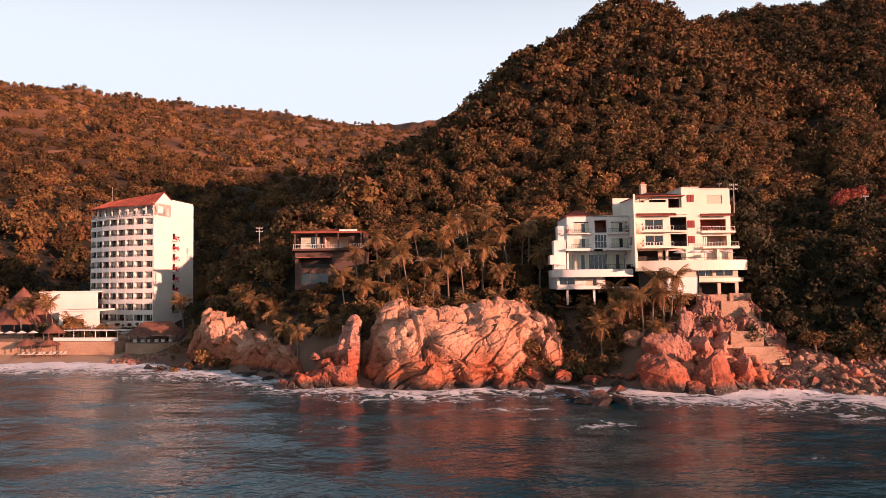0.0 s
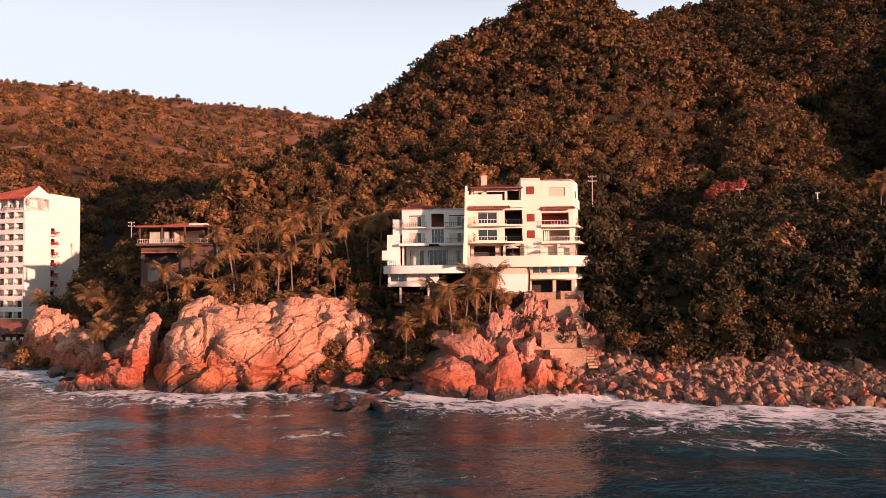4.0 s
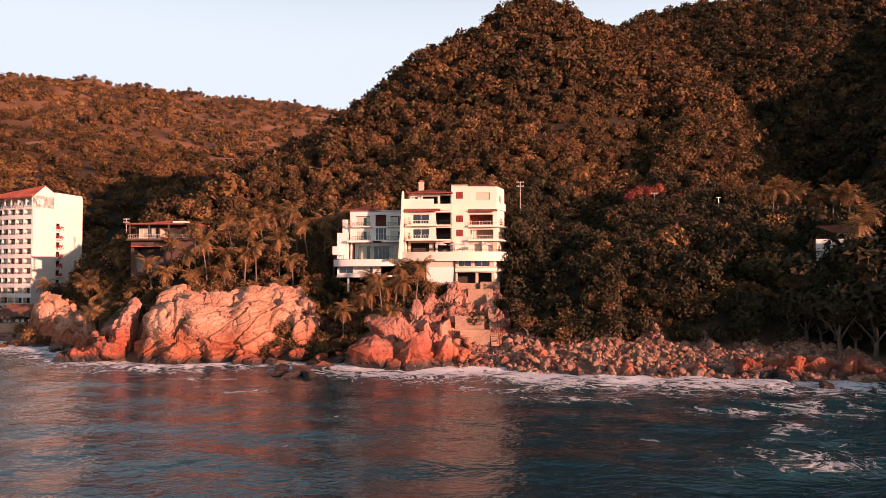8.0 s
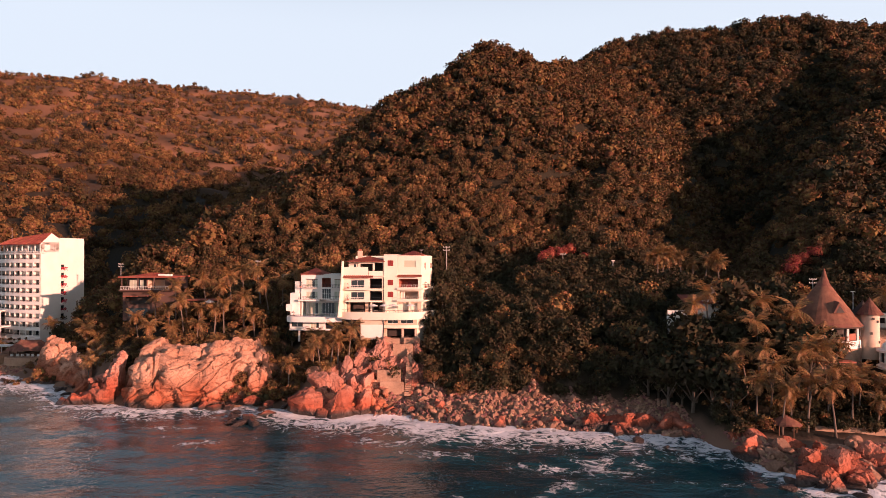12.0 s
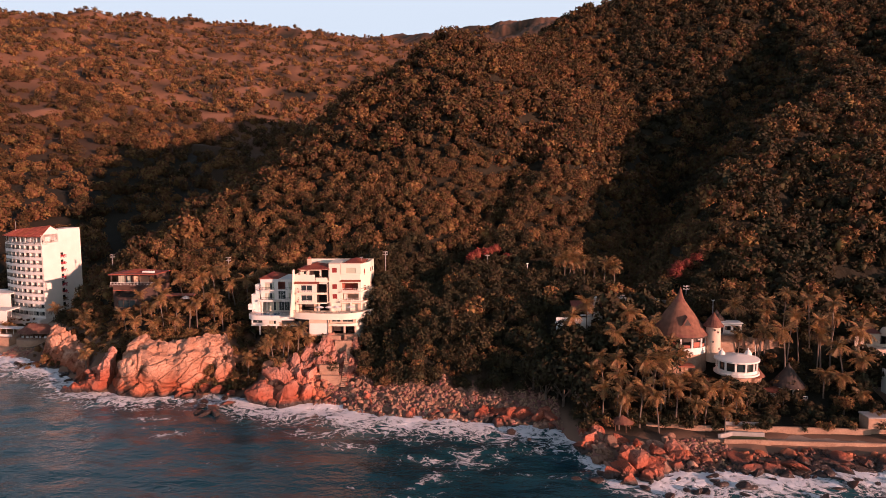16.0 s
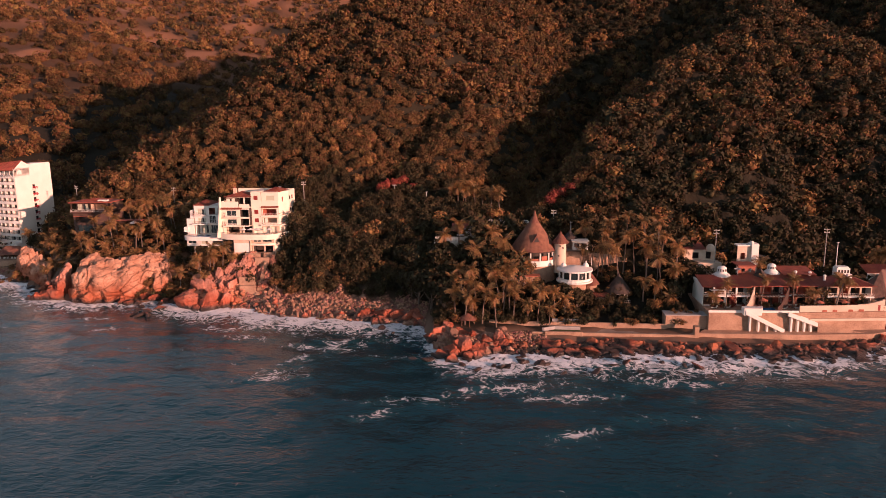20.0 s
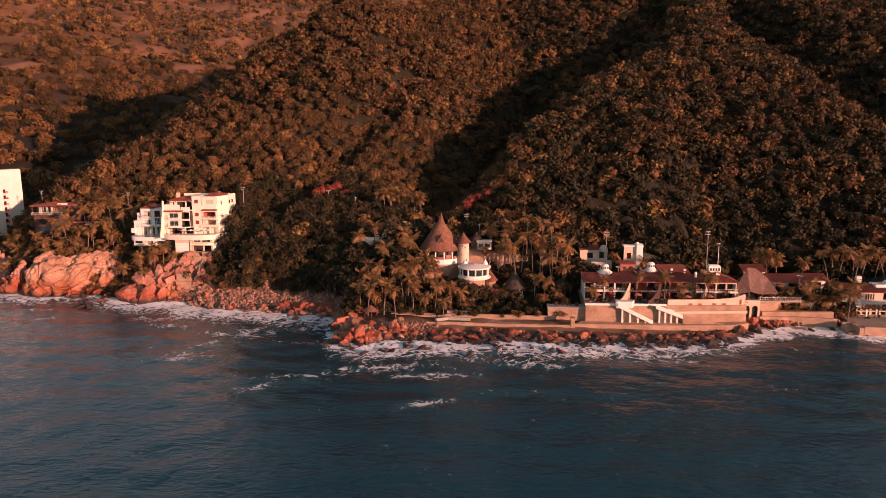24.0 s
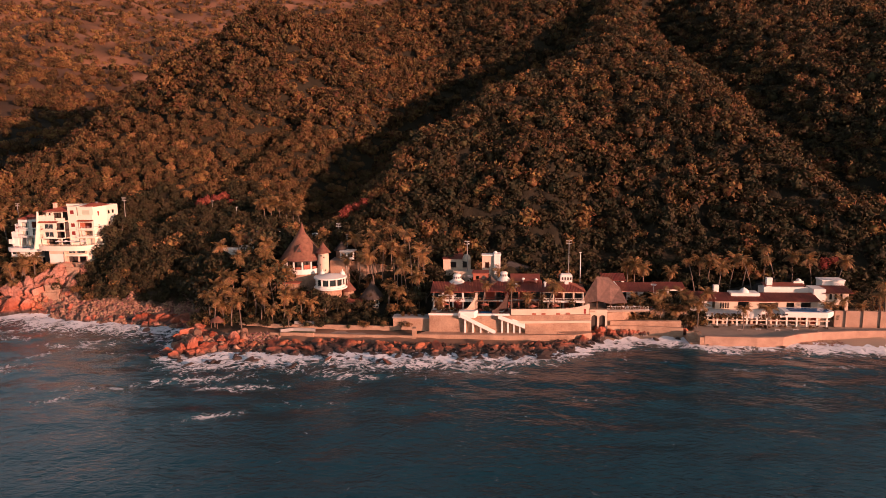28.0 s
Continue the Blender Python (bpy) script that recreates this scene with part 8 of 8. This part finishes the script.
x, y, z = woods(-65, 175, 100, 215, 3.3, 1, lambda a, b: (b > wood_edge(a)) & (b < 215))
dry = rng.uniform(0, 1, len(x)) < 0.10
S = spots(x, y, z, 1.7, 4.5, 2, 0.4)
# cove slope: greener trees, their colour also carrying the shade there
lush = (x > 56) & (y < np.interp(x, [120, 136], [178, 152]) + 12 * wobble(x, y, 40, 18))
foliage_object("lush_woods", S[~dry & lush], "near", 64, DARKLEAF, "dense dark green trees on the cove slope, darkened further in place of shade")
foliage_object("hillside_woods", S[~dry & ~lush], "near", 3, LEAF, "dense dark green and brown scrub forest on the lower hillside")
foliage_object("dry_hillside_trees", S[dry], "near", 4, LEAFDRY, "rust-brown dry trees among the hillside scrub")
x, y, z = woods(-90, 480, 120, 470, 4.7, 5, lambda a, b: (b > wood_edge(a)) & ((b > 215) | (a > 175)) & (land(a, b) > 3) & (a - 160 < 1.1 * (b + 120)) & (a + 60 > -0.45 * (b - 200)) & (land(a, b - 14) - land(a, b) < 3.5))
dry = rng.uniform(0, 1, len(x)) < np.where(x < 178, 0.22, 0.12)
S = spots(x, y, z, 2.8, 6.2, 6, 0.35)
# eastern ridge: half the crowns coloured darker in place of ridge shade
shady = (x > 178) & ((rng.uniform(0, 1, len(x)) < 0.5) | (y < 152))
foliage_object("shaded_mountain_woods", S[~dry & shady], "mid", 73, DARKLEAF, "eastern ridge trees with shade put into a darker leaf colour")
foliage_object("mountain_woods", S[~dry & ~shady], "mid", 7, LEAF, "dense scrub forest covering the steep mountain ridges")
foliage_object("dry_mountain_trees", S[dry], "mid", 8, LEAFDRY, "rust-brown dry trees on the mountain ridges")
x, y, z = woods(-1300, 120, 200, 2150, 13.5, 9, lambda a, b: (a < -20 - 0.30 * (b - 200)) | (b > 470))
clearing = np.min([np.hypot(x - a, (y - b) * 0.8) / c for a, b, c in BARE], axis=0) > 0.8
keep = clearing & (x > -0.85 * y - 60) & (x < 0.12 * y + 30) & (rng.uniform(0, 1, len(x)) < np.clip(1.2 - y / 2000, 0.4, 1))
x, y, z = x[keep], y[keep], z[keep]
dry = rng.uniform(0, 1, len(x)) < 0.42
S = spots(x, y, z, 4.4, 9.5, 10, 0.2)
nearer = y < 700
foliage_object("valley_woods", S[~dry & nearer], "near", 71, LEAF, "scrub forest on the valley side behind the hotel")
foliage_object("dry_valley_woods", S[dry & nearer], "near", 72, LEAFDRY, "dry yellow-brown trees on the valley side")
foliage_object("far_woods", S[~dry & ~nearer], "far", 11, LEAF, "distant wooded hills beyond the bay")
foliage_object("dry_far_woods", S[dry & ~nearer], "far", 12, LEAFDRY, "dry brown woods on the distant hills")

# garden shrubs on the cliff top, under the palms and round the houses
sx, sy = [], []
for x0, x1, y0, y1, n in ((-20, 12, 126, 137, 150), (-30, 14, 134, 158, 210), (14, 34, 118, 138, 90), (-60, -30, 140, 172, 130), (118, 150, 84, 108, 190), (148, 192, 84, 104, 170), (172, 192, 100, 122, 60), (255, 282, 92, 112, 60), (120, 175, 108, 130, 120), (33, 50, 122, 131, 40), (195, 345, 108, 126, 260), (18, 37, 142, 156, 50), (58, 68, 124, 150, 60), (62, 112, 113, 119, 110), (-56, -36, 152, 160, 40), (10, 30, 116, 124, 40), (250, 345, 98, 110, 60)):
    sx += list(rng.uniform(x0, x1, n))
    sy += list(rng.uniform(y0, y1, n))
sx, sy = np.array(sx), np.array(sy)
S = spots(sx, sy, land(sx, sy), 0.9, 2.2, 13)
dry = rng.uniform(0, 1, len(sx)) < np.where((sx < 40) & (sy < 160), 0.5, 0.25)
x, y, z = woods(58, 92, 112, 165, 3.2, 61, lambda a, b: b > wood_edge(a))
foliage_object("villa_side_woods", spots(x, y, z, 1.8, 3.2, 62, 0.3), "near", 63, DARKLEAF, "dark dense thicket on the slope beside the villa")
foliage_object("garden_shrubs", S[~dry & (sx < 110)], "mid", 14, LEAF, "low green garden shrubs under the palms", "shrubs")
# shade under the point's palms is put into the leaf colour
foliage_object("shaded_garden_shrubs", S[~dry & (sx >= 110)], "mid", 74, DARKLEAF, "shrubs under the palms of the point, leaf colour darkened for shade", "shrubs")
foliage_object("dry_garden_shrubs", S[dry], "mid", 15, LEAFDRY, "reddish dry shrubs on the slopes", "shrubs")


rx, ry = np.array([94, 97, 100, 104, 92, 157, 160, 163, 155, 298, 301, 296, 330, 334.0]), np.array([161, 163, 164, 162, 160, 145, 146, 147, 144, 136, 138, 137, 130, 131.0])
S = spots(rx, ry, land(rx, ry), 2.0, 3.0, 21, 1.5)
foliage_object("flowering_trees", S, "near", 22, REDLEAF, "red flowering trees scattered on the hillside", "trees")


def broad_tree(seed, rad, mat, label):
    """A garden tree: thing > trunk with limbs, crown."""
    e = new("tree")
    r = random.Random(seed)
    sh = Shape().tube([(0, 0, -0.5), (0.1, 0, 1.5), (0.0, 0.15, rad * 0.9)], [0.28, 0.22, 0.12], 7)
    for i in range(4):
        a = i * 1.57 + r.uniform(-0.4, 0.4)
        sh.tube([(0.05, 0, 1.3), (rad * 0.3 * math.cos(a), rad * 0.3 * math.sin(a), rad * 0.7), (rad * 0.6 * math.cos(a), rad * 0.6 * math.sin(a), rad * 1.0)], [0.13, 0.09, 0.04], 5)
    part("trunk", sh, TRUNK, e, smooth=True)
    part("crown", foliage_mesh("crown", np.array([(0, 0, rad * 1.0, rad, 1.0)]), "near", seed, mat), None, e)
    return tagged(e, label, "tree", "garden trees")


TREES = [broad_tree(31, 3.4, DARKLEAF, "dark green broadleaf garden tree with a dense crown"), broad_tree(32, 2.6, DARKLEAF, "dark green broadleaf garden tree with a dense crown"), broad_tree(33, 4.2, DARKLEAF, "large dark green broadleaf tree with a dense crown"), broad_tree(34, 2.6, LEAFDRY, "rust-brown dry garden tree")]
TREE_PLAN = [(152, 93, 0), (156, 95, 2), (160, 94, 2), (163.5, 95.5, 0), (166.5, 94.5, 1), (148.5, 96, 0), (170, 97, 1), (189, 91, 1), (192, 113, 0), (196, 112, 1), (52.5, 118.5, 1), (60, 122, 1), (62, 116, 3), (22, 141, 1), (16, 138, 3), (-45, 158, 1), (-62, 172, 0), (-64, 177, 0), (-58, 176, 1), (-52, 172, 1), (61.5, 134, 2, 1.1), (63, 139.5, 2, 1.2), (60.8, 129, 0, 1.1), (64, 146, 2, 1.3), (57.8, 125, 1), (38.5, 130, 1, 0.9), (41.5, 129, 1, 0.8), (35, 131, 1), (219, 110, 1), (225, 111, 0), (232, 112, 1), (238, 111, 0), (246, 110, 1), (281, 112, 0), (266, 99, 1), (262, 98, 3), (321, 101, 1), (334, 108, 0), (115, 104, 0), (111, 107, 1), (106, 108, 0), (128, 117, 2), (134, 118, 0), (146, 121, 2), (152, 120, 0), (168, 122, 2), (174, 121, 0), (186, 119, 2), (190, 121, 0), (310, 118, 2), (300, 119, 0), (292, 121, 2), (182, 92, 3), (258, 94.5, 1), (261.5, 95, 0), (265.5, 95, 1), (269.5, 95.5, 0), (273.5, 95, 1), (277.5, 95.5, 0), (268, 99, 2), (274, 100, 0), (320, 98, 1), (281, 100, 1), (129.5, 111, 2, 1.6), (132, 109, 2, 1.3), (125, 111, 2, 1.2), (134, 115, 2, 1.5), (131, 117, 2, 1.8), (112, 103, 2, 1.5), (116, 100, 2, 1.6), (119, 97, 2, 1.5), (114, 108, 2, 1.5), (109, 108, 2, 1.3), (121, 92, 2, 1.3), (118, 104, 2, 1.7), (123, 101, 2, 1.4), (122, 107, 2, 1.4), (118, 111, 2, 1.6), (115, 112, 2, 1.6), (111, 113, 2, 1.5), (-98, 176, 0), (-94, 175, 1), (-90, 174.5, 1), (-103, 177, 0), (142, 116, 2, 1.5), (147, 118, 2, 1.5), (122, 107, 2, 1.3), (195, 108, 2, 1.2), (200, 108.5, 0, 1.2), (207.5, 108, 0, 1.1), (219, 108, 2, 1.1), (228, 108, 2, 1.2), (236, 108, 2, 1.1), (244, 106, 2, 1.2), (250, 108, 2, 1.2), (192, 101, 2, 1.1), (189, 97, 2, 1.0), (259, 97, 2, 1.3), (264, 99, 2, 1.4), (270, 99, 2, 1.4), (276, 98, 2, 1.2), (131, 107, 2, 1.9), (135, 104, 2, 1.9), (139.5, 101.5, 2, 1.8), (127.5, 109, 2, 1.7), (143, 103, 2, 1.6), (124, 111, 2, 1.4), (119.5, 109, 2, 1.5), (133.5, 119, 2, 1.6), (138.5, 119, 2, 1.6), (141, 120.5, 2, 1.5)]
PLACED = set()
for tx, ty, k, *big_ in TREE_PLAN:
    m_ = pose(tx, ty, float(land(np.array([float(tx)]), np.array([float(ty)]))[0]), 0, 0, tx * 37 % 360)
    if k in PLACED:
        ob = copy_thing(TREES[k], m_)
    else:
        ob, TREES[k].matrix_basis = TREES[k], m_
        PLACED.add(k)
    ob.scale = [big_[0] if big_ else 1.0] * 3


def frond_mesh(seed, mat, length=3.3, droop=1.0):
    """One feather leaf: an arching midrib with two rows of hanging leaflets."""
    r = random.Random(seed)
    sh = Shape()
    n = 9
    mid = []
    for i in range(n + 1):
        t = i / n
        mid.append(Vector((length * (t - 0.22 * droop * t * t), 0, length * (0.38 * t - 0.75 * droop * t * t))))
    for i in range(n):
        a, b = mid[i], mid[i + 1]
        w = 0.035
        sh.face(a + Vector((0, -w, 0)), b + Vector((0, -w, 0)), b + Vector((0, w, 0)), a + Vector((0, w, 0)))
        t = (i + 0.5) / n
        span = length * 0.30 * math.sin(math.pi * min(1, 0.18 + 0.8 * t)) ** 0.7
        for side in (-1, 1):
            for q in (0.0, 0.5):
                c = a + (b - a) * q
                tip = c + Vector((span * 0.55, side * span * r.uniform(0.65, 0.95), -span * r.uniform(0.4, 0.85)))
                sh.face(c, c + (b - a) * 0.36, tip + Vector((0.05, 0, 0)), tip)
    return sh.mesh("frond", mat)


FRONDS = [frond_mesh(i, FROND, 3.4, d) for i, d in enumerate((0.55, 0.8, 1.05))]
DEAD = [frond_mesh(9, DEADFROND, 2.8, 1.5)]


def palm(seed, tall, lean, name="palm_tree"):
    """A coconut palm: thing > trunk, fronds, dead fronds, fruit."""
    r = random.Random(seed)
    e = new(name)
    a = r.uniform(0, 6.28)
    pts = [(lean * math.cos(a) * (t ** 1.6), lean * math.sin(a) * (t ** 1.6), tall * t) for t in (0, 0.2, 0.4, 0.6, 0.8, 1)]
    part("trunk", Shape().tube(pts, [0.26, 0.19, 0.17, 0.15, 0.14, 0.12], 6), BARK, e, smooth=True)
    top = Matrix.Translation(pts[-1])
    n = 17
    for i in range(n):
        ob = part("frond", FRONDS[i % 3], None, e)
        up = r.uniform(-40, 52)
        ob.matrix_basis = top @ pose(0, 0, 0, r.uniform(-25, 25), -up, i * 137.5 + r.uniform(-12, 12)) @ Matrix.Diagonal((*[r.uniform(0.85, 1.15)] * 3, 1))
    for i in range(5):
        ob = part("dead_frond", DEAD[0], None, e, "hanging dry brown frond")
        ob.matrix_basis = top @ pose(0, 0, -0.1, r.uniform(-20, 20), r.uniform(25, 50), i * 72 + r.uniform(-20, 20))
    nuts = Shape()
    for i in range(6):
        q = i * 1.05
        nuts.lathe(pts[-1][0] + 0.22 * math.cos(q), pts[-1][1] + 0.22 * math.sin(q), [(0, tall - 0.5), (0.13, tall - 0.4), (0.13, tall - 0.25), (0, tall - 0.15)], 6)
    part("coconut_bunch", nuts, DEADFROND, e)
    return tagged(e, "coconut palm with a slender trunk and gold-green fronds", "palm tree", "palms along the shore")


PALMS = [palm(1, 6.5, 0.5), palm(2, 9.0, 1.0), palm(3, 11.0, 1.6), palm(4, 7.5, 2.0), palm(5, 4.0, 0.3), palm(6, 2.2, 0.1), palm(7, 20.0, 2.4), palm(8, 15.0, 1.2), palm(9, 14.0, 4.0)]
SET = set()


def plant_palm(x, y, k, size=1.0, z=None):
    m_ = pose(x, y, (height(x, y) if z is None else z) - 0.1, 0, 0, RR.uniform(0, 360))
    if k in SET:
        ob = copy_thing(PALMS[k], m_)
    else:
        ob, PALMS[k].matrix_basis = PALMS[k], m_
        SET.add(k)
    ob.scale = [size] * 3
    return ob


# ground plan of the palms: x, y, kind, size
PALM_PLAN = [
    (-27, 128, 0, 0.9), (-37, 150, 4, 1.2), (-32, 140, 4, 1.0), (-20, 140, 1, 0.9), (-18, 146, 2, 0.9), (-16, 138, 0, 1), (-14, 150, 2, 1.0), (-12, 142, 1, 0.9), (-10, 138, 4, 1.1), (-9, 146, 1, 1.0), (-7, 139, 2, 0.95),
    (-5, 150, 2, 1.0), (-4, 141, 1, 0.9), (-2, 136, 0, 0.9), (-1, 146, 2, 1.0), (1, 140, 3, 1.1), (3, 148, 2, 1.15), (4, 139, 2, 0.9), (6, 150, 2, 1.2), (8, 143, 1, 1.1), (10, 152, 2, 1.25), (12, 140, 0, 1), (14, 147, 2, 1.0), (17, 150, 2, 1.1), (19, 154, 2, 1.3), (20, 145, 1, 1.1), (-22, 134, 5, 1.2), (-12, 134, 5, 1.2), (4, 133, 5, 1.1), (11, 134, 4, 0.9),
    (27, 119, 1, 0.9), (34.5, 120, 2, 0.8), (36.5, 122, 2, 0.95), (38.5, 121, 1, 1.0), (32, 124, 0, 1.0), (29, 127, 4, 1), (36, 118, 0, 0.8), (34, 127, 4, 1.2), (40.5, 124, 1, 1.0), (31, 129, 0, 1.1), (43, 126.5, 0, 0.8),
    (124, 88, 1, 1), (127, 84, 1, 1), (129.5, 85.5, 0, 1), (132, 85, 1, 1.1), (136, 83, 1, 1), (138, 90, 2, 1), (141, 87, 1, 1), (145, 86, 0, 1), (148, 88, 1, 1), (151, 83, 0, 0.9), (134, 93, 2, 1), (130, 95, 2, 1), (126, 97, 2, 1), (122, 95, 2, 0.9), (138, 98, 2, 1.1), (142, 97, 2, 1.0),
    (135, 103, 2, 1.2), (139, 106, 2, 1.3), (131, 104, 2, 1.2), (127, 108, 2, 1.1), (133, 112, 2, 1.2), (143, 104, 2, 1.0), (146, 94, 1, 1), (150, 93, 0, 1), (153, 91, 1, 0.9), (156, 90, 0, 1), (117, 106, 2, 1), (115, 112, 2, 0.9), (121, 110, 2, 1.1), (124, 114, 2, 1.2), (137, 94, 2, 1.1), (128, 91, 1, 1.1), (140, 93, 2, 1.1), (144, 100, 2, 1),
    (119, 151, 1, 1), (122, 150, 1, 1.1), (125, 149.5, 1, 1), (128.5, 149, 1, 1.1), (131, 148, 1, 0.9), (134, 147.5, 1, 1.1), (137.5, 146, 1, 1.1), (123.5, 152, 2, 1),
    (164, 112, 2, 0.9), (168, 110, 2, 1.1), (170, 113, 7, 1), (172.5, 116, 7, 1), (176, 110, 7, 1), (180, 112, 7, 1), (183, 108, 7, 1), (186.5, 108.5, 6, 1), (188, 112, 7, 1), (184, 115, 7, 1), (178, 118, 7, 1), (182, 104, 2, 1.2), (180, 98, 0, 1), (183, 96.5, 0, 1.1), (186, 100, 2, 1.1), (190, 98, 1, 1.2), (166, 117, 2, 1.3), (174, 106, 2, 1.2), (191, 105, 2, 1.3), (187.5, 94, 4, 1),
    (217, 106, 2, 0.9), (206, 105, 4, 1), (258, 94, 4, 1), (262, 93.5, 4, 1), (266, 94, 1, 0.9), (270, 95, 0, 1), (274, 95, 1, 1), (279, 97, 2, 1.0), (277, 93, 1, 1), (269, 97, 2, 1), (264, 97, 2, 0.9), (272, 98, 2, 1), (276, 99, 1, 1), (260, 96, 1, 1),
    (261, 125, 1, 1.2), (264, 126, 1, 1.3), (267, 125, 1, 1.2), (286, 125, 2, 1.2), (289, 127, 2, 1.2), (293, 125, 2, 1.1), (297, 127, 2, 1.2), (301, 126, 2, 1.1), (304, 124, 8, 1), (308, 126, 8, 1), (313, 128, 8, 1), (318, 126, 2, 1.2), (284, 122, 8, 1), (275, 124, 1, 1.1), (324, 124, 2, 1.2), (331, 122, 2, 1.2), (290, 118, 2, 1.2), (318, 99, 0, 1), (323, 98, 1, 0.9), (328, 99, 0, 0.9), (334, 100, 1, 1), (338, 104, 2, 1),
    (-109, 186, 2, 0.9), (-105, 184, 2, 1.0), (-101, 180, 2, 1.0), (-112, 184, 1, 1), (-97, 180, 4, 1.3), (-93, 179, 4, 0.9), (-90, 178, 4, 0.9), (-87, 177.5, 4, 0.8), (-84, 177, 4, 0.8), (-118, 180, 2, 0.9), (-66, 176, 1, 1), (-41, 152, 0, 1), (-46, 160, 4, 1.2),
]
RAISED_PALMS = [(200.5, 86.5, 1, 0.8, 7.6), (210.8, 88.2, 2, 0.75, 7.6), (219.5, 88.2, 1, 0.9, 7.6), (225, 87.2, 0, 0.8, 7.6), (233, 88.2, 1, 0.9, 7.6), (230.5, 86.8, 3, 1.2, 7.6), (290.5, 92.5, 0, 0.95, 1.9), (297.5, 92, 0, 1.05, 1.9), (197.5, 88, 4, 0.9, 7.6)]
for px_, py_, k, s in PALM_PLAN:
    plant_palm(px_, py_, k, s)
for px_, py_, k, s, z_ in RAISED_PALMS:
    plant_palm(px_, py_, k, s, z_)

# planting on the terraces, above the walls
def raised_shrubs(areas, seed):
    r = np.random.default_rng(seed)
    rows = []
    for x0, x1, y0, y1, z, n, lo, hi in areas:
        for _ in range(n):
            d = r.uniform(lo, hi)
            rows.append((r.uniform(x0, x1), r.uniform(y0, y1), z + d * 0.6, d, r.uniform(0.8, 1.3)))
    return np.array(rows)


foliage_object("terrace_planting", raised_shrubs([(195.5, 242, 87.2, 88.8, 7.6, 40, 0.5, 1.1), (183.8, 194.6, 84.6, 87.8, 6.4, 8, 0.5, 0.9), (250, 274, 92, 98, 6.9, 70, 0.8, 1.7), (281, 318, 92.6, 94.4, 1.9, 26, 0.4, 0.8), (196, 241, 99.5, 104, 8.5, 40, 1.0, 2.0), (141, 156, 99, 103.5, 8.5, 36, 0.8, 1.6), (-94, -78, 178, 183, 5.5, 30, 0.6, 1.1), (-100, -78, 184, 187, 6.6, 16, 0.5, 0.9)], 41), "near", 42, LEAF, "dark green shrubs planted on the terraces", "shrubs")
foliage_object("flowering_planting", raised_shrubs([(196, 240, 87.4, 88.6, 7.6, 16, 0.4, 0.8), (142, 154, 98.5, 102, 9, 6, 0.6, 1.0), (250, 270, 92, 95, 7.2, 8, 0.5, 0.9)], 43), "near", 44, REDLEAF, "red flowering bushes on the terraces", "shrubs")
